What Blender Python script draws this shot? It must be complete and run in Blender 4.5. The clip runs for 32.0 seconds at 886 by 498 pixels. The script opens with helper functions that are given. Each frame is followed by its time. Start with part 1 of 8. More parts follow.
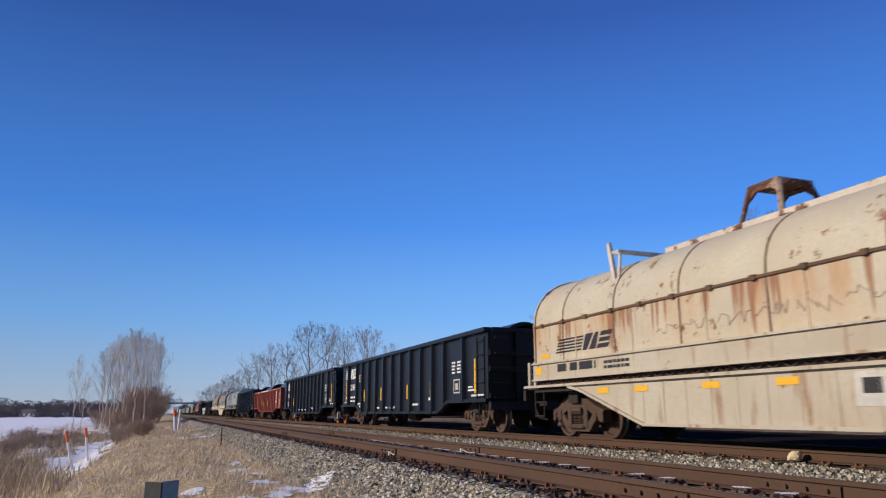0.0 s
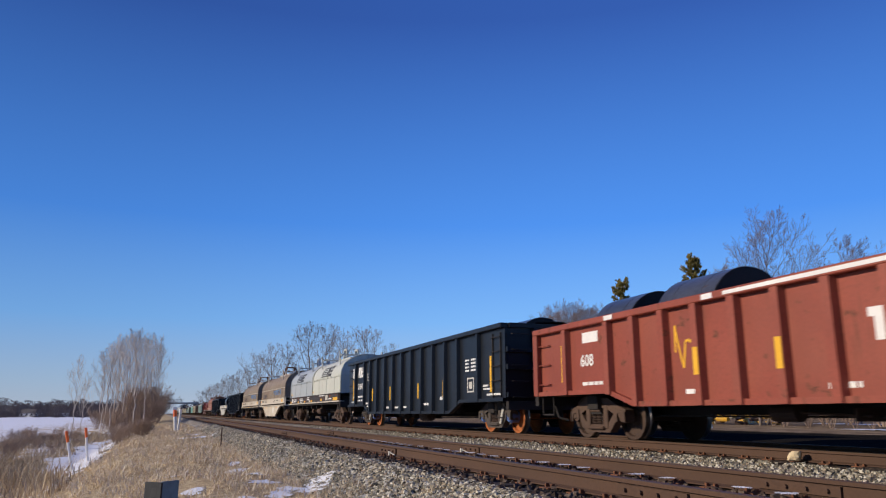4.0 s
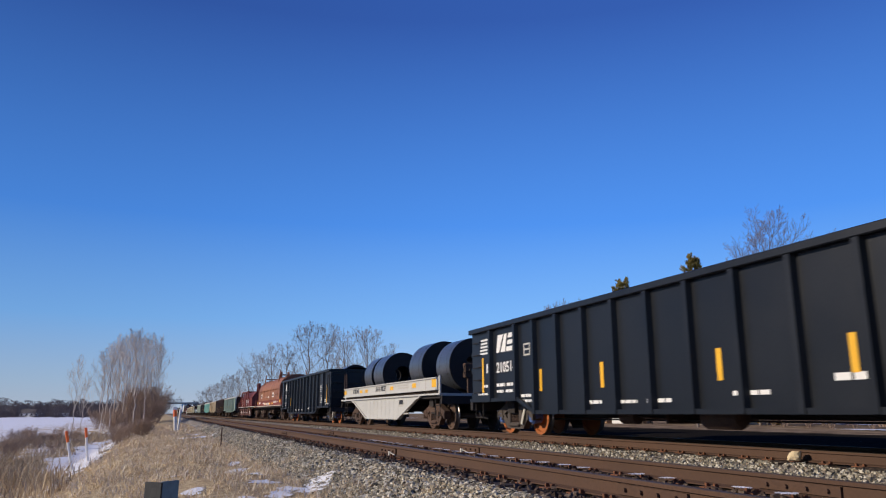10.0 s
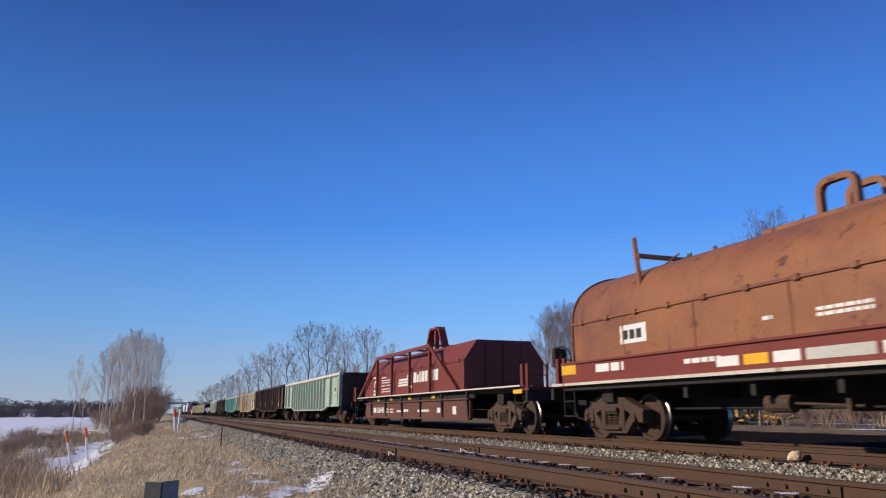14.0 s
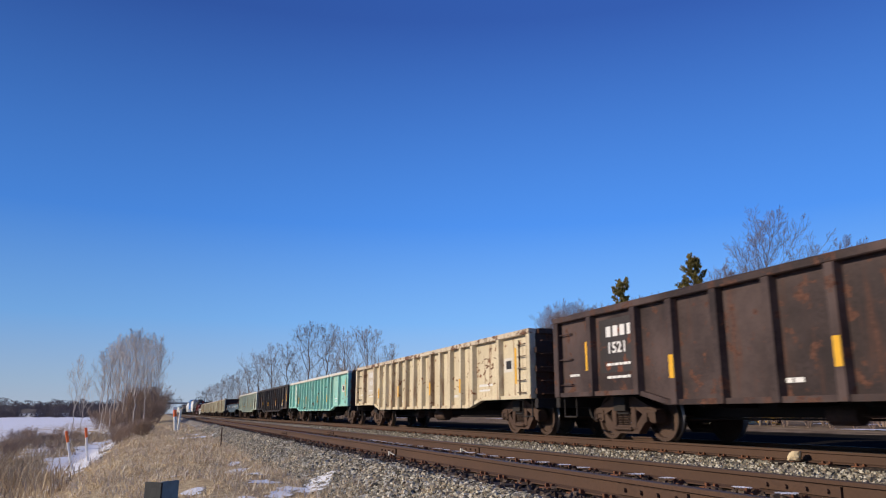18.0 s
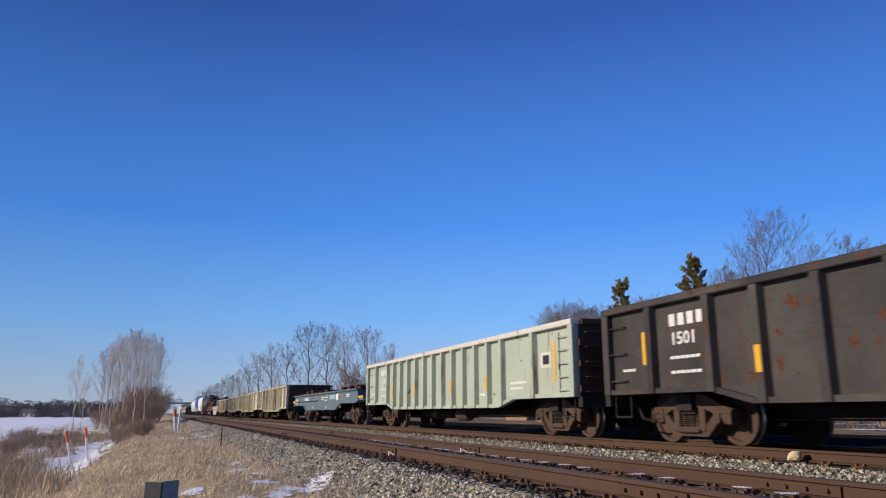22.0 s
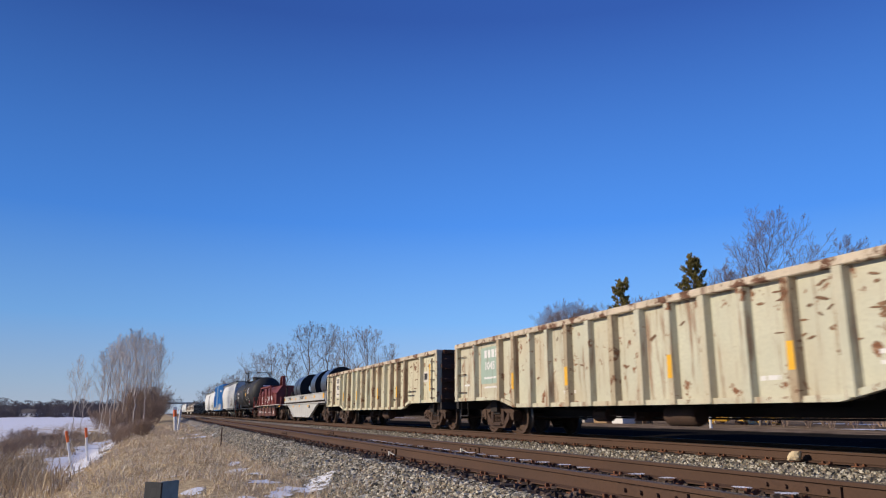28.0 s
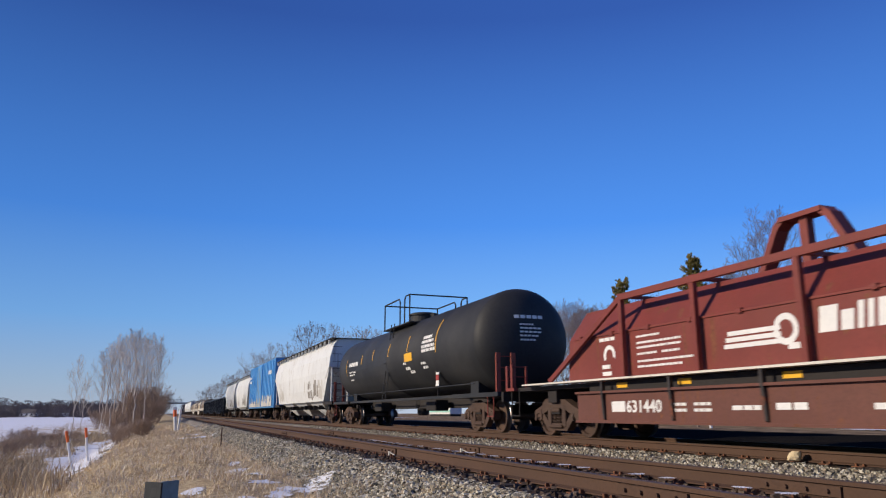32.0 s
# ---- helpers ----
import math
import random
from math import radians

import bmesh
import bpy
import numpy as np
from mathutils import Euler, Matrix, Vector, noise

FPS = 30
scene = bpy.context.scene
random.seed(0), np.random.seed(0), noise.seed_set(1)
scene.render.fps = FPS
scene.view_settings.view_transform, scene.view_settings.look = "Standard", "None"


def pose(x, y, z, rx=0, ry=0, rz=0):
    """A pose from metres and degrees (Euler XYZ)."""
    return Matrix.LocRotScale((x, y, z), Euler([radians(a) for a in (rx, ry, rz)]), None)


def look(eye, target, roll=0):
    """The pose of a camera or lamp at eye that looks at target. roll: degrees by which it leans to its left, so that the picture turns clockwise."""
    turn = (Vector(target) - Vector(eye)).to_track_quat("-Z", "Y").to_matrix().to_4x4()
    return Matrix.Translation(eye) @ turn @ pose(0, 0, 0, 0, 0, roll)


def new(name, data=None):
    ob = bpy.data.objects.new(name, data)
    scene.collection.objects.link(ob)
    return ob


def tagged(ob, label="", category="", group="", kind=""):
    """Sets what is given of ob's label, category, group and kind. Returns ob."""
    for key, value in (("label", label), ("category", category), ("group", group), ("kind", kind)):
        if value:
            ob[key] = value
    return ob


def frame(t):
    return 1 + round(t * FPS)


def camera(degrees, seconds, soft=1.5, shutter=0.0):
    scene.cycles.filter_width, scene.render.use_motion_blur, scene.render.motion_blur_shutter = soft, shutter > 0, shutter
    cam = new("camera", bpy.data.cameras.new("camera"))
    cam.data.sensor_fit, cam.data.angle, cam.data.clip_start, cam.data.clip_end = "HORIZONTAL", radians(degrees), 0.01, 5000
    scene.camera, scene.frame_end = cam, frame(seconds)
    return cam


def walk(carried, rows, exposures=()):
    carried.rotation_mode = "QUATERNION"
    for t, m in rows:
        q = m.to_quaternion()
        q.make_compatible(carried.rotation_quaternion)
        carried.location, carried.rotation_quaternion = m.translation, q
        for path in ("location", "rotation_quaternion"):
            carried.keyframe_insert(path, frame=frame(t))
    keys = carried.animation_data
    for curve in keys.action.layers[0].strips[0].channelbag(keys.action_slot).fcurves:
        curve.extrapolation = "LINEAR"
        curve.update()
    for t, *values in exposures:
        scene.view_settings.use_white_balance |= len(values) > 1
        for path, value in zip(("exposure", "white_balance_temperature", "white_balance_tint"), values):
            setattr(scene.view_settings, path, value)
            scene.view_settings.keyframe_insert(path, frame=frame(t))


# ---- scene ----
# World: railhead at z = 0, the train runs towards +X on the far track, Y points away from the camera.
PITCH, TURN, EYE = 12.71, 20.48, 0.53
cam = camera(62.58, 32.0, soft=1.15, shutter=0.14)
aim = Vector((-math.cos(radians(TURN)) * math.cos(radians(PITCH)), math.sin(radians(TURN)) * math.cos(radians(PITCH)), math.sin(radians(PITCH))))
eye = Vector((0, 0, EYE))
stand = look(eye, eye + aim * 10)
walk(cam, [(0.0, stand), (32.0, stand)])

# ---- sky and sun ----
SUN_EL, SUN_AZ = 22.0, 10.0          # height, and how far the sun stands from -Y towards -X
to_sun = Vector((-math.sin(radians(SUN_AZ)) * math.cos(radians(SUN_EL)), -math.cos(radians(SUN_AZ)) * math.cos(radians(SUN_EL)), math.sin(radians(SUN_EL))))
world = bpy.data.worlds.new("sky")
scene.world = world
world.use_nodes = True
wn = world.node_tree
wn.nodes.clear()
sky = wn.nodes.new("ShaderNodeTexSky")
sky.sky_type = "NISHITA"
sky.sun_disc = False
sky.sun_elevation = radians(SUN_EL)
sky.sun_rotation = math.atan2(to_sun.x, to_sun.y)
sky.altitude = 200
sky.air_density, sky.dust_density, sky.ozone_density = 1.0, 0.1, 3.0
bg = wn.nodes.new("ShaderNodeBackground")
bg.inputs[1].default_value = 1.0
wo = wn.nodes.new("ShaderNodeOutputWorld")
# clear winter air: the sky texture under an even blue that pales towards the horizon
wc = wn.nodes.new("ShaderNodeTexCoord")
ws = wn.nodes.new("ShaderNodeSeparateXYZ")
wn.links.new(wc.outputs["Generated"], ws.inputs[0])
blue = wn.nodes.new("ShaderNodeValToRGB")
SKY = ((0.0, (0.50, 0.58, 0.72)), (0.04, (0.40, 0.565, 0.80)), (0.12, (0.21, 0.485, 0.96)), (0.25, (0.078, 0.295, 0.89)), (0.50, (0.033, 0.109, 0.44)), (1.0, (0.022, 0.065, 0.30)))
for i, (at, c) in enumerate(SKY):
    e = blue.color_ramp.elements[i] if i < 2 else blue.color_ramp.elements.new(at)
    e.position, e.color = at, (*c, 1)
wn.links.new(ws.outputs["Z"], blue.inputs[0])
dim = wn.nodes.new("ShaderNodeVectorMath")
dim.operation = "SCALE"
dim.inputs["Scale"].default_value = 0.11
wn.links.new(sky.outputs[0], dim.inputs[0])
both = wn.nodes.new("ShaderNodeMix")
both.data_type = "RGBA"
both.inputs[0].default_value = 0.95
wn.links.new(dim.outputs[0], both.inputs[6])
wn.links.new(blue.outputs[0], both.inputs[7])
# the blue deepens from beyond the tracks round to the near side
deep = wn.nodes.new("ShaderNodeMapRange")
deep.interpolation_type = "SMOOTHSTEP"
for i, v in enumerate((-0.30, 0.60, 0.76, 1.02)):
    deep.inputs[1 + i].default_value = v
wn.links.new(ws.outputs["Y"], deep.inputs[0])
fade = wn.nodes.new("ShaderNodeVectorMath")
fade.operation = "SCALE"
wn.links.new(both.outputs[2], fade.inputs[0])
wn.links.new(deep.outputs[0], fade.inputs["Scale"])
wn.links.new(fade.outputs[0], bg.inputs[0])
wn.links.new(bg.outputs[0], wo.inputs[0])
sun_data = bpy.data.lights.new("sun", "SUN")
sun_data.energy, sun_data.angle, sun_data.color = 4.25, radians(0.55), (1.0, 0.86, 0.685)
sun = new("sun", sun_data)
sun.matrix_world = look(to_sun * 60, (0, 0, 0))
scene.view_settings.exposure = 0.0


# ---- materials ----
def noise_at(nt, vec, scale, detail=3.0, rough=0.55, w=None):
    n = nt.nodes.new("ShaderNodeTexNoise")
    n.inputs["Scale"].default_value, n.inputs["Detail"].default_value, n.inputs["Roughness"].default_value = scale, detail, rough
    if w is not None:
        n.noise_dimensions = "4D"
        nt.links.new(w, n.inputs["W"])
    nt.links.new(vec, n.inputs["Vector"])
    return n.outputs["Fac"]


def ramp(nt, fac, lo, hi):
    n = nt.nodes.new("ShaderNodeMapRange")
    n.inputs[1].default_value, n.inputs[2].default_value = lo, hi
    n.interpolation_type = "SMOOTHSTEP"
    nt.links.new(fac, n.inputs[0])
    return n.outputs[0]


def mixed(nt, fac, a, b):
    n = nt.nodes.new("ShaderNodeMix")
    n.data_type = "RGBA"
    for sock, v in ((n.inputs[6], a), (n.inputs[7], b)):
        if isinstance(v, tuple):
            sock.default_value = (*v, 1)
        else:
            nt.links.new(v, sock)
    if isinstance(fac, float):
        n.inputs[0].default_value = fac
    else:
        nt.links.new(fac, n.inputs[0])
    return n.outputs[2]


def times(nt, a, b, op="MULTIPLY"):
    n = nt.nodes.new("ShaderNodeMath")
    n.operation = op
    for s, v in ((n.inputs[0], a), (n.inputs[1], b)):
        if isinstance(v, (int, float)):
            s.default_value = v
        else:
            nt.links.new(v, s)
    return n.outputs[0]


def shade(c, k):
    return tuple(min(1.0, v * k) for v in c)


RUST = (0.16, 0.062, 0.028)


def surface(name, base, rough=0.6, metal=0.0, vary=0.25, big=0.8, fine=18.0, bump=0.15, rust=0.0, rust_colour=RUST, streak=0.0, dust=0.0, dust_colour=(0.30, 0.22, 0.15), own=True, spec=0.4):
    """A worn surface: base colour varied at two scales, rust in blotches and running down, dust, fine relief."""
    m = bpy.data.materials.new(name)
    m.use_nodes = True
    nt = m.node_tree
    b = nt.nodes["Principled BSDF"]
    tc = nt.nodes.new("ShaderNodeTexCoord").outputs["Object"]
    rnd = None
    if own:
        oi = nt.nodes.new("ShaderNodeObjectInfo")
        rnd = times(nt, oi.outputs["Random"], 40.0)
    large = noise_at(nt, tc, big, 4.0, 0.6, rnd)
    small = noise_at(nt, tc, fine, 3.0, 0.65)
    col = mixed(nt, ramp(nt, large, 0.25, 0.75), shade(base, 1 - vary), shade(base, 1 + vary * 0.6))
    col = mixed(nt, ramp(nt, small, 0.35, 0.8), col, shade(base, 1 - vary * 1.1))
    if dust:
        col = mixed(nt, times(nt, ramp(nt, noise_at(nt, tc, 0.55, 5.0, 0.6, rnd), 0.35, 0.75), dust), col, dust_colour)
    if rust or streak:
        spots = noise_at(nt, tc, 3.1, 8.0, 0.68, rnd)
        k = ramp(nt, spots, 0.655 - rust * 0.35, 0.69 - rust * 0.32) if rust else 0.0
        if streak:
            mp = nt.nodes.new("ShaderNodeMapping")
            mp.inputs["Scale"].default_value = (5.5, 5.5, 0.55)
            nt.links.new(tc, mp.inputs[0])
            run = noise_at(nt, mp.outputs[0], 1.0, 5.0, 0.62, rnd)
            k2 = times(nt, ramp(nt, run, 0.62 - streak * 0.28, 0.74 - streak * 0.2), 0.75)
            k = times(nt, k, k2, "MAXIMUM")
        rc = mixed(nt, ramp(nt, small, 0.3, 0.7), shade(rust_colour, 0.6), shade(rust_colour, 1.35))
        col = mixed(nt, k, col, rc)
        nt.links.new(times(nt, times(nt, k, 0.25), rough, "ADD"), b.inputs["Roughness"])
    else:
        r = nt.nodes.new("ShaderNodeMapRange")
        r.inputs[3].default_value, r.inputs[4].default_value = max(0.05, rough - 0.12), min(1.0, rough + 0.12)
        nt.links.new(large, r.inputs[0])
        nt.links.new(r.outputs[0], b.inputs["Roughness"])
    nt.links.new(col, b.inputs["Base Color"])
    b.inputs["Metallic"].default_value = metal
    b.inputs["Specular IOR Level"].default_value = spec
    if bump:
        bp = nt.nodes.new("ShaderNodeBump")
        bp.inputs["Strength"].default_value, bp.inputs["Distance"].default_value = bump, 0.02
        nt.links.new(small, bp.inputs["Height"])
        nt.links.new(bp.outputs[0], b.inputs["Normal"])
    return m


def rusty_hood(name, base, seam):
    """Chalky cream sheet steel: chipped to bare rust above the seam, long rust runs and orange stain below it."""
    m = surface(name, base, 0.6, vary=0.14, dust=0.45, dust_colour=(0.47, 0.33, 0.19), rust=0.16, rust_colour=(0.20, 0.085, 0.035))
    nt = m.node_tree
    b = nt.nodes["Principled BSDF"]
    col = b.inputs["Base Color"].links[0].from_socket
    tc = nt.nodes.new("ShaderNodeTexCoord").outputs["Object"]
    sep = nt.nodes.new("ShaderNodeSeparateXYZ")
    nt.links.new(tc, sep.inputs[0])

    def stretched(sx, sz, scale):
        mp = nt.nodes.new("ShaderNodeMapping")
        mp.inputs["Scale"].default_value = (sx, 0.4, sz)
        nt.links.new(tc, mp.inputs[0])
        return noise_at(nt, mp.outputs[0], scale, 5.0, 0.6)
    below = ramp(nt, sep.outputs["Z"], seam + 0.04, seam)
    fall = ramp(nt, sep.outputs["Z"], seam - 1.1, seam)
    stain = times(nt, times(nt, ramp(nt, stretched(1.5, 0.3, 1.0), 0.40, 0.66), times(nt, below, fall)), 0.75)
    col = mixed(nt, stain, col, (0.42, 0.21, 0.075))
    run = ramp(nt, times(nt, stretched(3.4, 0.16, 1.0), times(nt, fall, 0.12), "ADD"), 0.66, 0.72)
    col = mixed(nt, times(nt, times(nt, run, below), 0.85), col, (0.24, 0.095, 0.035))
    above = ramp(nt, sep.outputs["Z"], seam, seam + 0.04)
    chip = ramp(nt, noise_at(nt, tc, 1.25, 9.0, 0.72), 0.60, 0.625)
    col = mixed(nt, times(nt, times(nt, chip, above), 0.85), col, (0.20, 0.085, 0.035))
    nt.links.new(col, b.inputs["Base Color"])
    return m


M = {}
M["cream"] = surface("cream_paint", (0.66, 0.575, 0.395), 0.65, rust=0.15, streak=0.30, rust_colour=(0.22, 0.10, 0.05), dust=0.35, dust_colour=(0.42, 0.30, 0.17), vary=0.18)
M["cream_pale"] = surface("pale_cream_paint", (0.595, 0.585, 0.425), 0.62, rust=0.19, streak=0.32, rust_colour=(0.21, 0.10, 0.05), dust=0.5, dust_colour=(0.50, 0.385, 0.22), vary=0.15)
M["cream_green"] = surface("greenish_cream_paint", (0.55, 0.545, 0.415), 0.62, rust=0.21, streak=0.38, rust_colour=(0.22, 0.10, 0.05), dust=0.6, dust_colour=(0.47, 0.36, 0.22), vary=0.14)
M["sage"] = surface("sage_green_paint", (0.36, 0.465, 0.385), 0.6, rust=0.08, streak=0.18, dust=0.4, dust_colour=(0.36, 0.37, 0.29), vary=0.12)
M["sage_dull"] = surface("faded_sage_paint", (0.42, 0.49, 0.39), 0.6, rust=0.10, streak=0.22, dust=0.5, dust_colour=(0.42, 0.40, 0.31), vary=0.12)
M["turquoise"] = surface("turquoise_paint", (0.27, 0.60, 0.52), 0.55, rust=0.16, streak=0.22, dust=0.55, dust_colour=(0.44, 0.50, 0.38), vary=0.12)
M["white_chord"] = surface("chalky_white_paint", (0.66, 0.62, 0.54), 0.6, rust=0.12, streak=0.1, vary=0.1)
M["rusty_chord"] = surface("rusted_white_paint", (0.60, 0.51, 0.38), 0.7, rust=0.42, streak=0.3, vary=0.2, rust_colour=(0.15, 0.075, 0.045))
M["rusted_white"] = surface("rust_stained_white_steel", (0.55, 0.48, 0.40), 0.7, rust=0.34, vary=0.25, rust_colour=(0.13, 0.065, 0.04))
M["end_rust"] = surface("dark_rusted_end_steel", (0.085, 0.048, 0.036), 0.75, rust=0.35, rust_colour=(0.10, 0.045, 0.026), vary=0.3, dust=0.3, dust_colour=(0.09, 0.06, 0.045), spec=0.2)
M["black"] = surface("black_paint", (0.0062, 0.0085, 0.0125), 0.40, vary=0.35, dust=0.25, dust_colour=(0.012, 0.013, 0.016), bump=0.1, spec=0.34)
M["brown_black"] = surface("weathered_dark_brown_paint", (0.044, 0.029, 0.027), 0.65, rust=0.28, streak=0.3, rust_colour=(0.10, 0.048, 0.033), dust=0.9, dust_colour=(0.115, 0.078, 0.070), spec=0.25, vary=0.5, big=1.6)
# steel coil ends, with their shade put into a darker colour
M["coil_end_shade"] = surface("shaded_coil_ends", (0.022, 0.019, 0.019), 0.6, vary=0.4, fine=40, bump=0.4, spec=0.2)
M["brick_red"] = surface("brick_red_paint", (0.27, 0.056, 0.032), 0.58, rust=0.16, streak=0.2, vary=0.22, rust_colour=(0.15, 0.05, 0.03), dust=0.4, dust_colour=(0.25, 0.085, 0.05))
M["dark_grey"] = surface("weathered_charcoal_paint", (0.045, 0.042, 0.042), 0.65, spec=0.25, rust=0.24, streak=0.2, rust_colour=(0.095, 0.04, 0.022), dust=0.75, dust_colour=(0.105, 0.09, 0.078), vary=0.45)
M["red_dusty"] = surface("dusty_oxide_red_paint", (0.130, 0.047, 0.032), 0.65, rust=0.15, streak=0.15, vary=0.2)
M["red"] = surface("oxide_red_paint", (0.190, 0.032, 0.022), 0.62, rust=0.12, streak=0.15, vary=0.2, dust=0.3, dust_colour=(0.17, 0.055, 0.038))
M["orange_rust"] = surface("rust_orange_paint", (0.30, 0.118, 0.046), 0.6, rust=0.20, streak=0.2, rust_colour=(0.13, 0.050, 0.038), vary=0.2, dust=0.9, dust_colour=(0.135, 0.045, 0.038))
M["white_hood"] = surface("off_white_hood_paint", (0.52, 0.53, 0.455), 0.45, vary=0.1, rust=0.0, streak=0.05, dust=0.2, dust_colour=(0.48, 0.45, 0.38))
M["grey_hood"] = surface("pale_grey_hood_paint", (0.36, 0.39, 0.40), 0.45, vary=0.08, streak=0.05)
M["tan_hood"] = surface("grimy_tan_hood_paint", (0.255, 0.20, 0.14), 0.6, vary=0.2, dust=0.75, dust_colour=(0.165, 0.118, 0.08), streak=0.22, rust_colour=(0.13, 0.07, 0.045))
M["cream_hood"] = rusty_hood("rust_streaked_cream_hood", (0.50, 0.455, 0.345), 2.58)
M["rusty_leg"] = surface("rust_eaten_white_steel", (0.36, 0.26, 0.19), 0.75, vary=0.3, rust=0.62, rust_colour=(0.12, 0.055, 0.035))
M["pale_joint"] = surface("chalky_joint_strip", (0.36, 0.30, 0.23), 0.7, vary=0.35, dust=0.9, dust_colour=(0.22, 0.155, 0.11))
M["seam_rust"] = surface("rust_brown_seam_steel", (0.14, 0.075, 0.042), 0.8, vary=0.4, fine=12)
M["cream_skirt"] = surface("dusty_cream_skirt_paint", (0.47, 0.425, 0.335), 0.62, rust=0.1, streak=0.28, rust_colour=(0.26, 0.14, 0.07), vary=0.12, dust=0.55, dust_colour=(0.36, 0.27, 0.18))
M["grimy_white"] = surface("grimy_white_paint", (0.60, 0.55, 0.46), 0.55, rust=0.05, streak=0.26, vary=0.14, dust=0.65, dust_colour=(0.42, 0.34, 0.25), rust_colour=(0.22, 0.11, 0.05))
M["clean_white"] = surface("fresh_white_paint", (0.50, 0.50, 0.475), 0.5, streak=0.12, vary=0.1, dust=0.35, dust_colour=(0.42, 0.39, 0.33), rust_colour=(0.25, 0.14, 0.07))
M["sill_black"] = surface("dirty_black_sill_paint", (0.035, 0.028, 0.025), 0.6, rust=0.3, vary=0.3, rust_colour=(0.15, 0.05, 0.025))
M["stained_rib"] = surface("rust_stained_cream_rib", (0.47, 0.40, 0.27), 0.7, rust=0.30, streak=0.5, rust_colour=(0.17, 0.085, 0.045), vary=0.25, dust=0.6, dust_colour=(0.34, 0.22, 0.125))
M["scuff"] = surface("brown_bare_scuff", (0.24, 0.135, 0.075), 0.8, vary=0.5, fine=12)
M["truck_steel"] = surface("rusty_cast_steel", (0.074, 0.041, 0.028), 0.8, vary=0.45, fine=30, bump=0.4, dust=0.45, dust_colour=(0.122, 0.078, 0.053))
M["dark_cast"] = surface("grey_brown_cast_steel", (0.066, 0.052, 0.044), 0.75, vary=0.35, fine=30, bump=0.3)
M["under"] = surface("grimy_underframe_steel", (0.024, 0.019, 0.017), 0.8, vary=0.35)
M["tread"] = surface("worn_wheel_tread", (0.30, 0.27, 0.25), 0.35, 0.9, vary=0.2)
M["wheel_orange"] = surface("fresh_rust_wheel", (0.40, 0.12, 0.03), 0.8, vary=0.3, fine=25)
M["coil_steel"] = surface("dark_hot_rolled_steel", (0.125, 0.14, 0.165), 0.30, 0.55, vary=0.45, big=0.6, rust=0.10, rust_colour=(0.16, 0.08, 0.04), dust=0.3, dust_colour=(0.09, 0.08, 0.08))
M["coal"] = surface("black_scrap_load", (0.012, 0.012, 0.013), 0.7, vary=0.4, fine=9, bump=0.6)
M["yellow"] = surface("yellow_reflector_tape", (0.78, 0.42, 0.02), 0.5, vary=0.12)
M["white_mark"] = surface("white_stencil_paint", (0.75, 0.74, 0.71), 0.6, vary=0.12)
M["black_mark"] = surface("black_stencil_paint", (0.02, 0.02, 0.023), 0.6, vary=0.2)
M["blue_mark"] = surface("blue_stencil_paint", (0.07, 0.20, 0.42), 0.6, vary=0.2)
M["grey_mark"] = surface("pale_grey_chalk_paint", (0.52, 0.50, 0.45), 0.7, vary=0.2)
M["grey_ink"] = surface("faded_grey_stencil", (0.24, 0.215, 0.18), 0.7, vary=0.2)
M["spray_red"] = surface("sprayed_red_paint", (0.42, 0.05, 0.04), 0.7, vary=0.3)
M["slate"] = surface("slate_blue_paint", (0.105, 0.160, 0.195), 0.6, rust=0.05, streak=0.12, dust=0.5, dust_colour=(0.15, 0.185, 0.20), vary=0.15)
M["light_blue"] = surface("light_blue_patch_paint", (0.30, 0.48, 0.58), 0.6)
M["tank_black"] = surface("satin_black_tank_paint", (0.020, 0.021, 0.023), 0.62, vary=0.3, dust=0.75, dust_colour=(0.048, 0.046, 0.044), bump=0.08, spec=0.3)
M["hopper_white"] = surface("off_white_hopper_paint", (0.68, 0.69, 0.67), 0.55, vary=0.10, streak=0.25, rust_colour=(0.34, 0.28, 0.22), dust=0.3, dust_colour=(0.56, 0.55, 0.50))
M["box_blue"] = surface("bright_blue_paint", (0.085, 0.32, 0.66), 0.5, vary=0.15, streak=0.1)
M["rail"] = surface("rusted_rail_side", (0.086, 0.046, 0.028), 0.85, vary=0.25, big=0.5, fine=40, own=False)
M["railhead"] = surface("worn_rail_top", (0.118, 0.080, 0.055), 0.5, 0.45, vary=0.25, own=False)
M["tie"] = surface("weathered_timber_tie", (0.040, 0.028, 0.022), 0.9, vary=0.45, fine=35, bump=0.4)
M["block"] = surface("dark_red_rust_blocks", (0.105, 0.032, 0.018), 0.85, vary=0.4, fine=9, bump=0.5)
M["plate"] = surface("rusted_tie_plate", (0.17, 0.068, 0.032), 0.85, vary=0.35, fine=30)
M["snow"] = surface("old_snow", (0.86, 0.86, 0.87), 0.6, vary=0.08, fine=12, bump=0.5, big=2.0)
M["bark"] = surface("grey_brown_bark", (0.21, 0.175, 0.15), 0.9, vary=0.35, fine=14, bump=0.4)
M["twig"] = surface("grey_bare_twigs", (0.31, 0.265, 0.245), 0.9, vary=0.3)
M["sapling"] = surface("pale_sapling_bark", (0.56, 0.485, 0.42), 0.9, vary=0.3, fine=5, bump=0.1)
M["dark_twig"] = surface("dark_bare_twigs", (0.25, 0.195, 0.185), 0.9, vary=0.3)
M["bush_twig"] = surface("brown_shrub_twigs", (0.34, 0.245, 0.185), 0.9, vary=0.3)
M["blue_cap"] = surface("blue_bearing_paint", (0.07, 0.13, 0.34), 0.6, vary=0.3)
